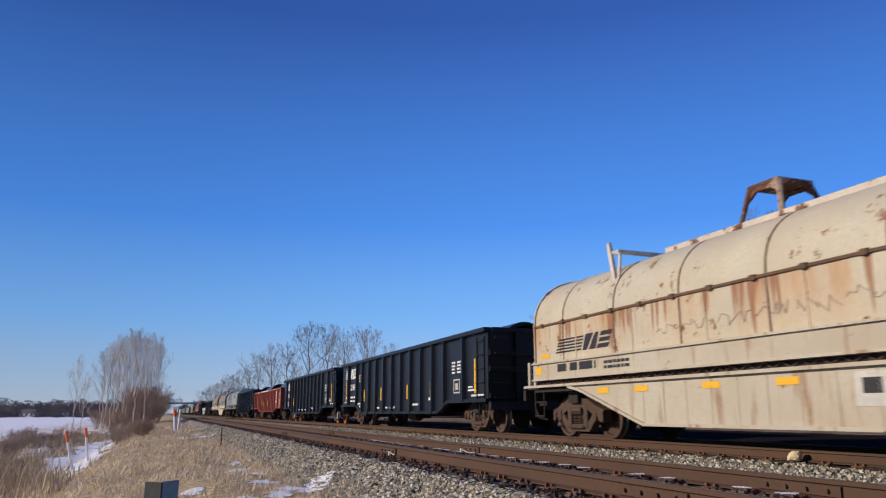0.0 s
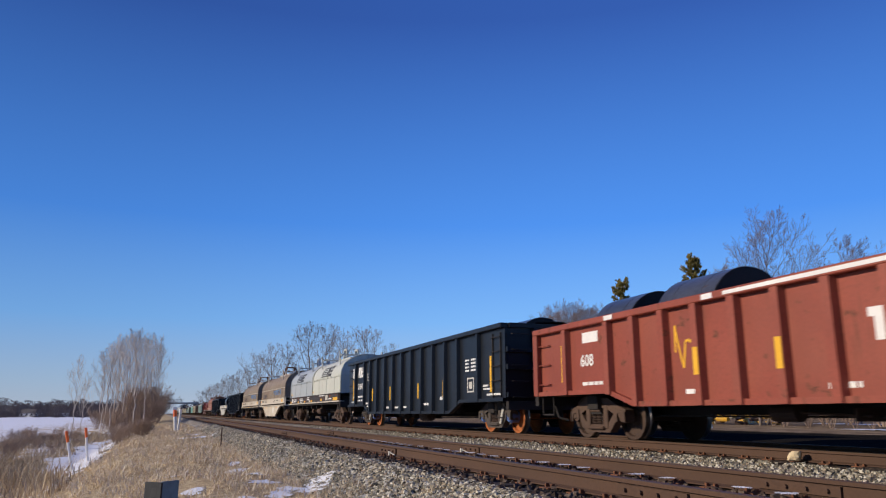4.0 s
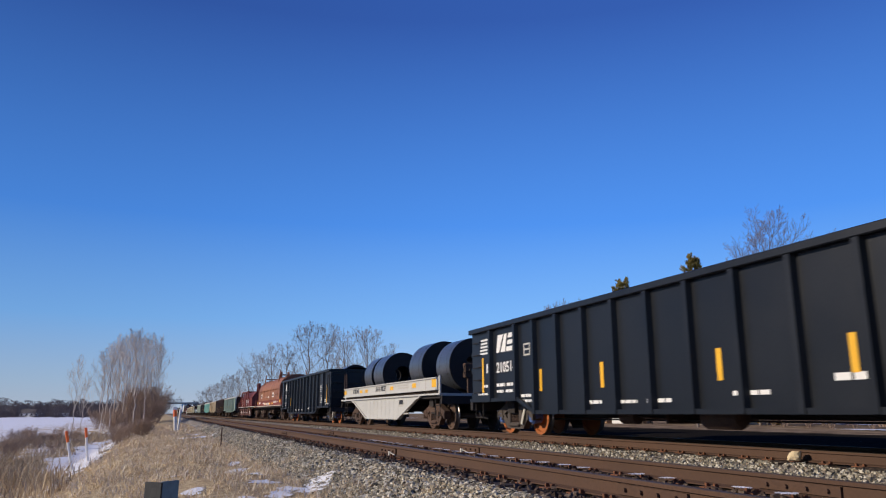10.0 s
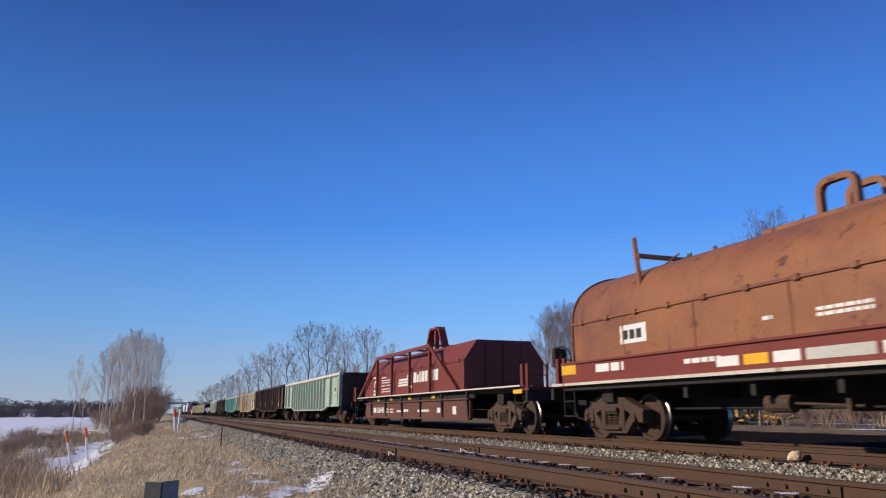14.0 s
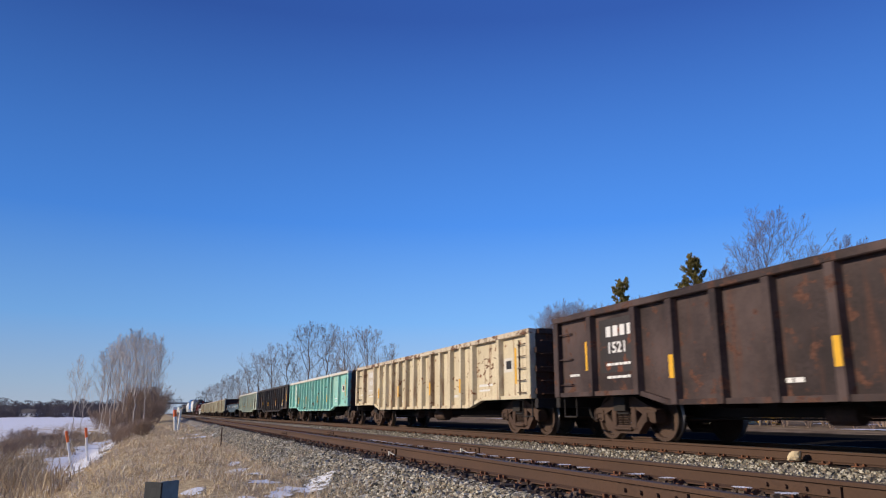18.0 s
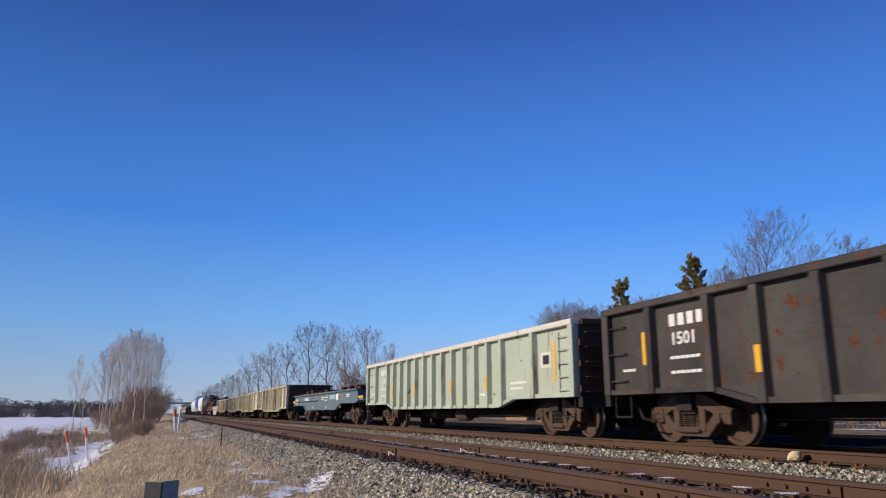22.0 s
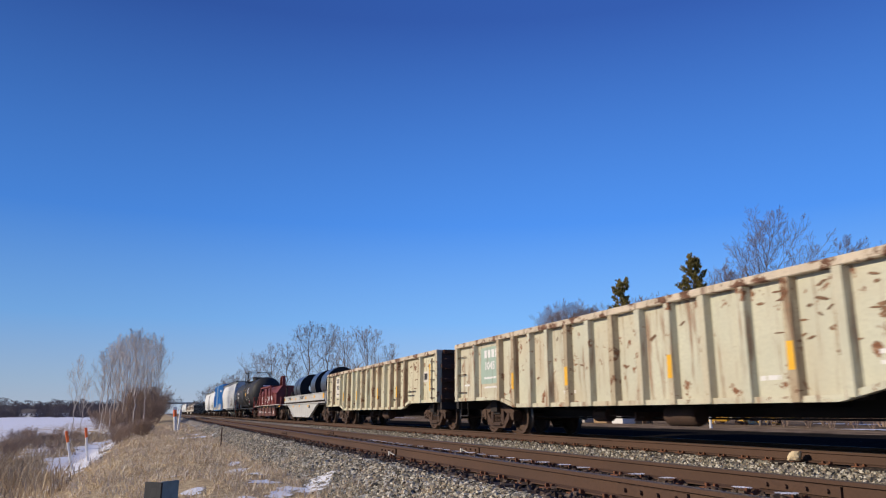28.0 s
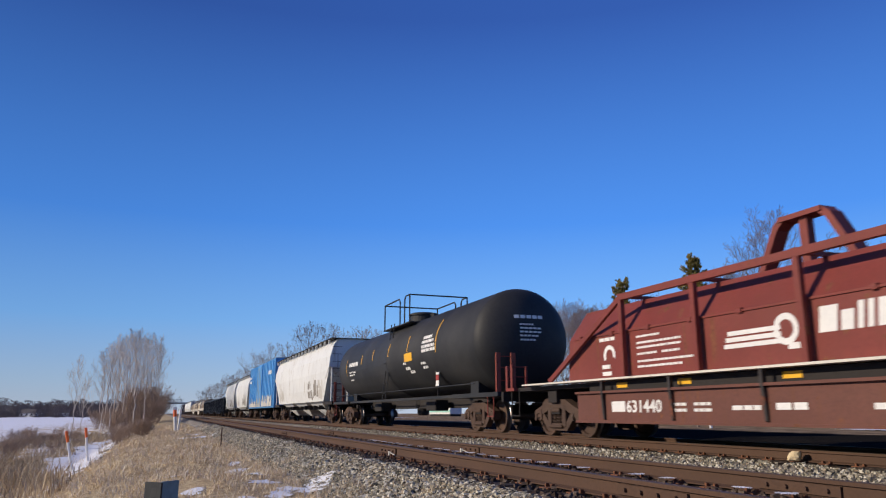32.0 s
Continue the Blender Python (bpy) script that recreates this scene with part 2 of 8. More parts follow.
M["far_wood"] = surface("dark_distant_wood", (0.125, 0.10, 0.10), 0.95, vary=0.4, big=0.1, fine=0.8, bump=0.0)
M["orange_band"] = surface("orange_marker_plastic", (0.80, 0.15, 0.03), 0.5, vary=0.12)
M["white_plastic"] = surface("white_marker_plastic", (0.74, 0.73, 0.70), 0.5, vary=0.08)
M["black_plastic"] = surface("black_moulded_plastic", (0.010, 0.012, 0.014), 0.5, vary=0.2)
# black plastic again, its colour raised to teal to paint in sky light
M["sky_lit_plastic"] = surface("sky_lit_black_plastic", (0.13, 0.22, 0.27), 0.55, vary=0.25)
M["foam"] = surface("cream_foam_lump", (0.75, 0.60, 0.38), 0.8, vary=0.15, fine=30, bump=0.5)
M["machine_yellow"] = surface("machine_yellow_paint", (0.62, 0.34, 0.03), 0.5, vary=0.2, dust=0.3)
M["timber"] = surface("tan_sawn_timber", (0.42, 0.27, 0.14), 0.8, vary=0.35)
M["concrete"] = surface("pale_concrete", (0.40, 0.37, 0.32), 0.85, vary=0.15)
M["house_white"] = surface("white_siding", (0.7, 0.69, 0.66), 0.7, vary=0.08)
M["roof_grey"] = surface("grey_shingle_roof", (0.16, 0.14, 0.13), 0.85, vary=0.2)
M["glass_dark"] = surface("dark_window_glass", (0.02, 0.025, 0.03), 0.1, vary=0.1, bump=0.0, spec=0.6)


# ---- mesh helpers ----
def mesh_of(name, bm, *mats, smooth=False):
    me = bpy.data.meshes.new(name)
    bmesh.ops.recalc_face_normals(bm, faces=bm.faces)
    bm.to_mesh(me)
    bm.free()
    for m in mats:
        me.materials.append(m)
    if smooth:
        me.set_sharp_from_angle(angle=radians(35))
        me.polygons.foreach_set("use_smooth", [True] * len(me.polygons))
    return me


def part(name, bm, material, parent, label="", smooth=False):
    """Links a bmesh (or a finished mesh) as one object under a thing or a part."""
    me = bm if isinstance(bm, bpy.types.Mesh) else mesh_of(name, bm, material, smooth=smooth)
    ob = new(name, me)
    ob.parent = parent
    if label:
        ob["label"] = label
    return ob


def thing(name, label, category, group="", kind="", at=(0, 0, 0)):
    ob = new(name)
    ob.empty_display_size = 0.2
    ob.location = at
    return tagged(ob, label, category, group, kind)


def box(bm, x0, x1, y0, y1, z0, z1, bev=0.0):
    v = [bm.verts.new(p) for p in ((x0, y0, z0), (x1, y0, z0), (x1, y1, z0), (x0, y1, z0), (x0, y0, z1), (x1, y0, z1), (x1, y1, z1), (x0, y1, z1))]
    f = [bm.faces.new([v[i] for i in q]) for q in ((3, 2, 1, 0), (4, 5, 6, 7), (0, 1, 5, 4), (1, 2, 6, 5), (2, 3, 7, 6), (3, 0, 4, 7))]
    if bev:
        e = list({e for q in f for e in q.edges})
        bmesh.ops.bevel(bm, geom=e, offset=bev, segments=1, affect="EDGES")
    return bm


def prism(bm, pts, a, b, axis="y"):
    """Extrudes the outline pts along an axis from a to b: 'y' takes (x, z), 'x' takes (y, z), 'z' takes (x, y)."""
    def at(p, k):
        return (p[0], k, p[1]) if axis == "y" else (k, p[0], p[1]) if axis == "x" else (p[0], p[1], k)
    lo = [bm.verts.new(at(p, a)) for p in pts]
    hi = [bm.verts.new(at(p, b)) for p in pts]
    n = len(pts)
    bm.faces.new(lo)
    bm.faces.new(hi[::-1])
    for i in range(n):
        bm.faces.new((lo[i], hi[i], hi[(i + 1) % n], lo[(i + 1) % n]))
    return bm


def rod(bm, p, q, r, seg=8, r2=None):
    p, q = Vector(p), Vector(q)
    d = (q - p)
    t = d.to_track_quat("Z", "Y").to_matrix()
    rings = []
    for c, rad in ((p, r), (q, r if r2 is None else r2)):
        rings.append([bm.verts.new(c + t @ Vector((math.cos(2 * math.pi * i / seg) * rad, math.sin(2 * math.pi * i / seg) * rad, 0))) for i in range(seg)])
    bm.faces.new(rings[0][::-1])
    bm.faces.new(rings[1])
    for i in range(seg):
        j = (i + 1) % seg
        bm.faces.new((rings[0][i], rings[0][j], rings[1][j], rings[1][i]))
    return bm


def lathe(bm, prof, seg=24, axis="y", close=False):
    """Turns the outline (along, radius) about an axis."""
    rings = []
    for a, r in prof:
        ring = []
        for i in range(seg):
            c, s = math.cos(2 * math.pi * i / seg) * r, math.sin(2 * math.pi * i / seg) * r
            ring.append(bm.verts.new((c, a, s) if axis == "y" else (a, c, s) if axis == "x" else (c, s, a)))
        rings.append(ring)
    pairs = list(zip(rings, rings[1:])) + ([(rings[-1], rings[0])] if close else [])
    for u, w in pairs:
        for i in range(seg):
            j = (i + 1) % seg
            bm.faces.new((u[i], u[j], w[j], w[i]))
    if not close:
        bm.faces.new(rings[0][::-1])
        bm.faces.new(rings[-1])
    return bm


def flat(bm, pts, y, thick=0.003):
    """A thin painted shape on a side that faces -y, its back on the plane y: pts are (x, z)."""
    return prism(bm, pts, y - thick, y + 0.001)


def bar(bm, x0, x1, z0, z1, y, thick=0.003, slant=0.0):
    return flat(bm, [(x0, z0), (x1, z0), (x1 + slant, z1), (x0 + slant, z1)], y, thick)


FONT = {}


def words(text, size, material, parent, x, y, z, name="lettering", turn=0.0, stretch=1.0):
    """Lettering on a side that faces -y, from x to the right, standing on z; cut from the built-in font as a thin mesh."""
    key = (text, size, stretch, material.name)
    if key not in FONT:
        cu = bpy.data.curves.new("lettering", "FONT")
        cu.body, cu.size, cu.extrude, cu.offset = text, size, 0.002, size * 0.022
        cu.resolution_u = 2
        ob = bpy.data.objects.new("lettering", cu)
        me = bpy.data.meshes.new_from_object(ob)
        bpy.data.objects.remove(ob)
        me.transform(Matrix.Diagonal((stretch, 1, 1, 1)))
        me.transform(Matrix.Rotation(radians(90), 4, "X"))
        me.materials.clear()
        me.materials.append(material)
        FONT[key] = me
    ob = part(name, FONT[key], None, parent)
    ob.location = (x, y, z)
    return ob


# ---- ground ----
def ground_z(x, y):
    """Height of the ground: a grassy shoulder, a ditch and a field on the near side, a level yard beyond the tracks."""
    pts = ((-4000, -1.6), (-30, -1.6), (-6.0, -1.55), (-3.2, -1.45), (-1.0, -0.62), (0.5, -0.5), (2.2, -0.52), (2.7, -0.75), (12.0, -0.75), (13.2, -0.30), (16, -0.14), (4000, -0.10))
    for (a, za), (b, zb) in zip(pts, pts[1:]):
        if y <= b:
            k = (y - a) / (b - a)
            z = za + (zb - za) * k
            break
    if -9 < y < 2.2 and -140 < x < 20:
        n = noise.noise(Vector((x * 0.35, y * 0.5, 1.7))) * 0.10 + noise.noise(Vector((x * 1.3, y * 1.6, 4.2))) * 0.035
        z += n * min(1.0, (2.2 - y) / 0.8)
    return z


def ballast_z(y):
    pts = ((1.9, -0.56), (2.25, -0.46), (2.95, -0.20), (6.0, -0.19), (7.1, -0.31), (8.25, -0.19), (11.3, -0.19), (12.7, -0.55))
    for (a, za), (b, zb) in zip(pts, pts[1:]):
        if y <= b:
            return za + (zb - za) * max(0.0, (y - a) / (b - a))
    return -0.55


def spaced(*spans):
    out = []
    for a, b, step in spans:
        n = max(1, round((b - a) / step))
        out += [a + (b - a) * i / n for i in range(n)]
    return out + [spans[-1][1]]


def sheet(name, xs, ys, zf, material, uneven=0.0):
    nx, ny = len(xs), len(ys)
    verts = [(x, y, zf(x, y)) for x in xs for y in ys]
    faces = [(i * ny + j, (i + 1) * ny + j, (i + 1) * ny + j + 1, i * ny + j + 1) for i in range(nx - 1) for j in range(ny - 1)]
    me = bpy.data.meshes.new(name)
    me.from_pydata(verts, [], faces)
    me.materials.append(material)
    me.polygons.foreach_set("use_smooth", [True] * len(me.polygons))
    return new(name, me)


def ground_material():
    m = bpy.data.materials.new("winter_grass_and_snow")
    m.use_nodes = True
    nt = m.node_tree
    b = nt.nodes["Principled BSDF"]
    pos = nt.nodes.new("ShaderNodeNewGeometry").outputs["Position"]
    sep = nt.nodes.new("ShaderNodeSeparateXYZ")
    nt.links.new(pos, sep.inputs[0])
    small = noise_at(nt, pos, 9.0, 5.0, 0.7)
    mid = noise_at(nt, pos, 0.9, 5.0, 0.6)
    straw = mixed(nt, ramp(nt, mid, 0.3, 0.7), (0.52, 0.40, 0.235), (0.72, 0.59, 0.37))
    straw = mixed(nt, ramp(nt, small, 0.35, 0.75), straw, (0.30, 0.21, 0.12))
    straw = mixed(nt, ramp(nt, sep.outputs["Y"], 13.0, 16.0), straw, mixed(nt, ramp(nt, mid, 0.35, 0.65), (0.15, 0.105, 0.07), (0.34, 0.25, 0.16)))
    # the train's shade, painted near-black into the ground past the far track
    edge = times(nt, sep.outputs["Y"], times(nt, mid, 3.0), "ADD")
    train_shade = times(nt, ramp(nt, edge, 12.0, 12.6), ramp(nt, edge, 23.5, 22.0))
    straw = mixed(nt, train_shade, straw, mixed(nt, ramp(nt, small, 0.3, 0.7), (0.010, 0.009, 0.009), (0.028, 0.025, 0.022)))
    snow = mixed(nt, ramp(nt, small, 0.2, 0.8), (0.80, 0.83, 0.90), (0.90, 0.91, 0.94))
    # snow lies in the ditch and over the field, and hardly on the shoulder
    low = times(nt, ramp(nt, sep.outputs["Y"], -1.5, -2.3), 0.26)
    far = times(nt, ramp(nt, sep.outputs["Y"], -8.0, -40.0), 0.25)
    cover = times(nt, times(nt, mid, low, "ADD"), far, "ADD")
    cover = times(nt, cover, times(nt, small, 0.18), "ADD")
    k = ramp(nt, cover, 0.80, 0.86)
    nt.links.new(mixed(nt, k, straw, snow), b.inputs["Base Color"])
    b.inputs["Roughness"].default_value = 0.9
    b.inputs["Specular IOR Level"].default_value = 0.0
    bp = nt.nodes.new("ShaderNodeBump")
    bp.inputs["Strength"].default_value, bp.inputs["Distance"].default_value = 0.6, 0.06
    nt.links.new(small, bp.inputs["Height"])
    nt.links.new(bp.outputs[0], b.inputs["Normal"])
    return m


def ballast_material():
    m = bpy.data.materials.new("crushed_stone_ballast")
    m.use_nodes = True
    nt = m.node_tree
    b = nt.nodes["Principled BSDF"]
    pos = nt.nodes.new("ShaderNodeNewGeometry").outputs["Position"]
    vo = nt.nodes.new("ShaderNodeTexVoronoi")
    vo.inputs["Scale"].default_value = 19.0
    nt.links.new(pos, vo.inputs["Vector"])
    sep = nt.nodes.new("ShaderNodeSeparateColor")
    nt.links.new(vo.outputs["Color"], sep.inputs[0])
    mid = noise_at(nt, pos, 1.1, 4.0, 0.6)
    col = mixed(nt, sep.outputs[0], (0.17, 0.15, 0.115), (0.47, 0.43, 0.345))
    col = mixed(nt, ramp(nt, mid, 0.3, 0.75), col, (0.20, 0.16, 0.125))
    # rust and brake dust lie brown along both tracks
    sp = nt.nodes.new("ShaderNodeSeparateXYZ")
    nt.links.new(pos, sp.inputs[0])
    for yc in (NEAR, FAR):
        off = times(nt, sp.outputs["Y"], yc, "SUBTRACT")
        k = ramp(nt, times(nt, off, off), 3.0, 1.7)
        col = mixed(nt, k, col, mixed(nt, sep.outputs[0], (0.036, 0.025, 0.019), (0.095, 0.063, 0.046)))
    nt.links.new(col, b.inputs["Base Color"])
    b.inputs["Roughness"].default_value = 0.9
    bp = nt.nodes.new("ShaderNodeBump")
    bp.inputs["Strength"].default_value, bp.inputs["Distance"].default_value = 1.0, 0.04
    bp.invert = True
    nt.links.new(vo.outputs["Distance"], bp.inputs["Height"])
    nt.links.new(bp.outputs[0], b.inputs["Normal"])
    return m


NEAR, FAR = 4.44, 9.79
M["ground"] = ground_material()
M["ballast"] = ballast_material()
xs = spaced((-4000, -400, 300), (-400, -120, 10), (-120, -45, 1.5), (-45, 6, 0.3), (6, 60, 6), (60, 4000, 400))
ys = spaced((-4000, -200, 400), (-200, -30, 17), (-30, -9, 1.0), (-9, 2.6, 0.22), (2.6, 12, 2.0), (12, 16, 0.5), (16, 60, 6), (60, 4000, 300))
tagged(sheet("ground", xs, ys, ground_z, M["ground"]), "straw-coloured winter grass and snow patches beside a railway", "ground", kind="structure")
bx = spaced((-1500, -120, 60), (-120, -40, 1.0), (-40, 6, 0.2), (6, 80, 10))
by = spaced((1.9, 2.95, 0.1), (2.95, 6, 0.4), (6, 8.25, 0.2), (8.25, 12.7, 0.5))


def ballast_surface(x, y):
    return ballast_z(y) + (noise.noise(Vector((x * 1.7, y * 2.3, 0.3))) * 0.03 if -120 < x < 6 else 0)


tagged(sheet("ballast_bed", bx, by, ballast_surface, M["ballast"]), "grey crushed-stone ballast bed under two tracks", "ballast", kind="structure")

# ---- two tracks ----
RAILS = {"near": (NEAR - 0.752, NEAR + 0.752), "far": (FAR - 0.752, FAR + 0.752)}


def rail(y, side):
    """One steel rail: base, web and head."""
    prof = [(-0.075, -0.172), (0.075, -0.172), (0.075, -0.160), (0.012, -0.142), (0.009, -0.045), (0.036, -0.036), (0.036, -0.006), (0.030, 0.0), (-0.030, 0.0), (-0.036, -0.006), (-0.036, -0.036), (-0.009, -0.045), (-0.012, -0.142), (-0.075, -0.160)]
    bm = bmesh.new()
    cuts = spaced((-1500, -90, 200), (-90, 6, 11.9), (6, 80, 40))
    rows = []
    for x in cuts:
        rows.append([bm.verts.new((x, y + p, z)) for p, z in prof])
    n = len(prof)
    for u, w in zip(rows, rows[1:]):
        for i in range(n):
            j = (i + 1) % n
            f = bm.faces.new((u[i], u[j], w[j], w[i]))
            f.material_index = 1 if i in (6, 7, 8) else 0
    me = mesh_of("rail", bm, M["rail"], M["railhead"])
    ob = new("rail", me)
    return tagged(ob, f"rust-brown steel rail of the {side} track", "rail", "rails", "structure")


for side, ys2 in RAILS.items():
    for y in ys2:
        rail(y, "empty" if side == "near" else "occupied")

random.seed(11)
tie_mesh = []
for k in range(4):
    bm = bmesh.new()
    box(bm, -0.115, 0.115, -1.3, 1.3, -0.18, 0.0, 0.012)
    for v in bm.verts:
        v.co.z += random.uniform(-0.008, 0.004)
        v.co.x += random.uniform(-0.006, 0.006)
    tie_mesh.append(mesh_of("tie", bm, M["tie"]))
plate_bm = bmesh.new()
for s in (-0.752, 0.752):
    box(plate_bm, -0.09, 0.09, s - 0.17, s + 0.17, 0.0, 0.012)
    for dx, dy in ((-0.06, -0.10), (0.06, 0.10), (0.06, -0.10), (-0.06, 0.10)):
        box(plate_bm, dx - 0.014, dx + 0.014, s + dy - 0.018, s + dy + 0.018, 0.012, 0.045)
plate_mesh = mesh_of("tie_plates", plate_bm, M["plate"])
for side, yc in (("near", NEAR), ("far", FAR)):
    bed = tagged(new(f"track_bed_{1 if side == 'near' else 2}"), f"timber ties of the {'empty' if side == 'near' else 'occupied'} track set in ballast", "track ties", kind="structure")
    rest = bmesh.new()
    i = 0
    x = 3.0
    while x > -260:
        x -= 0.535
        if x > -72:
            t = new("tie", random.choice(tie_mesh))
            t.parent = bed
            t.location = (x + random.uniform(-0.02, 0.02), yc + random.uniform(-0.04, 0.04), -0.184)
            t.rotation_euler = (0, 0, random.uniform(-0.02, 0.02))
            p = new("tie_plate", plate_mesh)
            p.parent = t
            p.location = (0, yc - t.location.y, 0)
        else:
            box(rest, x - 0.115, x + 0.115, yc - 1.3, yc + 1.3, -0.36, -0.184)
    part("distant_ties", rest, M["tie"], bed)["kind"] = "stuff"


# ---- train: trucks and couplers ----
TRAIN, WHEELSETS = [], []
SHARED = {}


def shared(key, maker):
    if key not in SHARED:
        SHARED[key] = maker()
    return SHARED[key]


def strip(bm, pts, half, y0, y1):
    """A bent flat bar in the x-z plane, of the width 2 * half, with mitred bends, extruded from y0 to y1."""
    p = [Vector(q) for q in pts]
    n = len(p)
    left, right = [], []
    for i in range(n):
        d0 = (p[i] - p[i - 1]).normalized() if i else (p[1] - p[0]).normalized()
        d1 = (p[i + 1] - p[i]).normalized() if i < n - 1 else d0
        m = Vector((-(d0 + d1).y, (d0 + d1).x)).normalized()
        m *= half / max(0.35, m.dot(Vector((-d0.y, d0.x))))
        left.append(p[i] + m)
        right.append(p[i] - m)
    rows = [[bm.verts.new((q.x, y, q.y)) for q in (l, r) for y in (y0, y1)] for l, r in zip(left, right)]
    for u, w in zip(rows, rows[1:]):
        for a, b in ((0, 1), (1, 3), (3, 2), (2, 0)):
            bm.faces.new((u[a], u[b], w[b], w[a]))
    for u in (rows[0], rows[-1]):
        bm.faces.new((u[0], u[1], u[3], u[2]))
    return bm


def side_frame_mesh(paint="truck_steel"):
    bm = bmesh.new()
    strip(bm, [(-1.04, 0.50), (-0.72, 0.60), (-0.38, 0.745), (0.38, 0.745), (0.72, 0.60), (1.04, 0.50)], 0.108, -0.10, 0.10)
    strip(bm, [(-0.74, 0.52), (-0.42, 0.22), (0.42, 0.22), (0.74, 0.52)], 0.080, -0.09, 0.09)
    for s in (-1, 1):
        box(bm, s * 0.34 - 0.08, s * 0.34 + 0.08, -0.11, 0.11, 0.22, 0.72, 0.015)
        prism(bm, [(s * 0.72, 0.62), (s * 1.06, 0.56), (s * 1.06, 0.36), (s * 0.98, 0.36), (s * 0.96, 0.52), (s * 0.80, 0.54), (s * 0.78, 0.36), (s * 0.70, 0.40)], -0.12, 0.12)
    box(bm, -0.30, 0.30, -0.16, 0.16, 0.20, 0.27, 0.02)
    box(bm, -0.20, 0.20, -0.15, 0.15, 0.56, 0.66, 0.02)
    return mesh_of("side_frame", bm, M[paint])


def wheelset_mesh(orange):
    bm = bmesh.new()
    r = 0.457
    for s in (-1, 1):
        lathe(bm, [(s * 0.655, 0.05), (s * 0.70, 0.15), (s * 0.70, 0.36), (s * 0.672, 0.385), (s * 0.672, r + 0.028), (s * 0.70, r + 0.022), (s * 0.712, r), (s * 0.815, r - 0.006), (s * 0.815, 0.385), (s * 0.755, 0.37), (s * 0.745, 0.17), (s * 0.80, 0.13), (s * 0.80, 0.05)], 32)
    n_wheel = len(bm.faces)
    lathe(bm, [(-1.0, 0.075), (-0.62, 0.085), (0, 0.08), (0.62, 0.085), (1.0, 0.075)], 12)
    me = mesh_of("wheelset", bm, M["wheel_orange"] if orange else M["truck_steel"], M["tread"], smooth=True)
    for p in me.polygons:
        c = p.center
        if math.hypot(c.x, c.z) > r - 0.02:
            p.material_index = 1
    return me


def bearing_mesh(paint="truck_steel"):
    bm = bmesh.new()
    lathe(bm, [(-0.16, 0.115), (0.02, 0.125), (0.04, 0.11), (0.07, 0.10), (0.075, 0.04)], 14)
    for i in range(3):
        a = i * 2.094
        rod(bm, (math.cos(a) * 0.06, 0.07, math.sin(a) * 0.06), (math.cos(a) * 0.06, 0.095, math.sin(a) * 0.06), 0.016, 6)
    return mesh_of("bearing_cap", bm, M[paint], smooth=True)


def spring_mesh():
    bm = bmesh.new()
    for x in (-0.19, 0.0, 0.19):
        for k in range(7):
            z = 0.285 + k * 0.034
            lathe_z = [(z, 0.055), (z + 0.006, 0.085), (z + 0.020, 0.085), (z + 0.026, 0.055)]
            rings = [[bm.verts.new((x + math.cos(i * 0.6283) * r, math.sin(i * 0.6283) * r, a)) for i in range(10)] for a, r in lathe_z]
            for u, w in zip(rings, rings[1:]):
                for i in range(10):
                    bm.faces.new((u[i], u[(i + 1) % 10], w[(i + 1) % 10], w[i]))
    return mesh_of("spring_nest", bm, M["truck_steel"])


def bolster_mesh():
    bm = bmesh.new()
    prism(bm, [(-1.12, 0.52), (1.12, 0.52), (1.12, 0.66), (0.6, 0.78), (-0.6, 0.78), (-1.12, 0.66)], -0.20, 0.20, "x")
    for s in (-1, 1):
        box(bm, s * 0.62 - 0.06, s * 0.62 + 0.06, -0.75, 0.75, 0.36, 0.46)
    return mesh_of("truck", bm, M["under"])


def add_truck(car, x, orange=False):
    t = part("truck", shared("bolster", bolster_mesh), None, car, "rust-brown three-piece freight truck")
    t.location.x = x
    for s in (-1, 1):
        f = part("side_frame", shared("side_frame" + str(orange), lambda: side_frame_mesh("dark_cast" if orange else "truck_steel")), None, t)
        f.location.y = s * 1.0
        if orange and s < 0:
            bm = bmesh.new()
            strip(bm, [(0.50, 0.26), (0.58, 0.44), (0.70, 0.66)], 0.045, -1.16, -1.135)
            part("brake_lever", bm, M["grey_mark"], t, "pale painted brake lever")
        n = part("spring_nest", shared("springs", spring_mesh), None, t)
        n.location.y = s * 1.0
        n["kind"] = "stuff"
        w = part("wheelset", shared("wheels" + str(orange), lambda: wheelset_mesh(orange)), None, t, "rust-orange wheels on an axle" if orange else "")
        w.matrix_parent_inverse = Matrix.Translation((s * 0.889, 0, 0.457))
        WHEELSETS.append(w)
        for q in (-1, 1):
            b = part("bearing_cap", shared("bearing" + str(orange), lambda: bearing_mesh("blue_cap" if orange else "truck_steel")), None, t)
            b.location = (s * 0.889, q * 1.0, 0.457)
            if orange:
                b.scale = (1.5, 1.15, 1.5)
            if q < 0:
                b.rotation_euler.z = math.pi
    return t


def coupler_mesh():
    bm = bmesh.new()
    box(bm, -0.6, 0.0, -0.07, 0.07, 0.78, 0.96, 0.02)
    prism(bm, [(0.0, -0.12), (0.22, -0.15), (0.36, -0.05), (0.36, 0.06), (0.20, 0.12), (0.0, 0.12)], 0.73, 1.01, "z")
    rod(bm, (0.1, -0.25, 0.72), (0.34, -0.28, 0.42), 0.03, 8)
    rod(bm, (0.34, -0.28, 0.42), (0.5, -0.1, 0.36), 0.03, 8)
    return mesh_of("coupler", bm, M["under"])


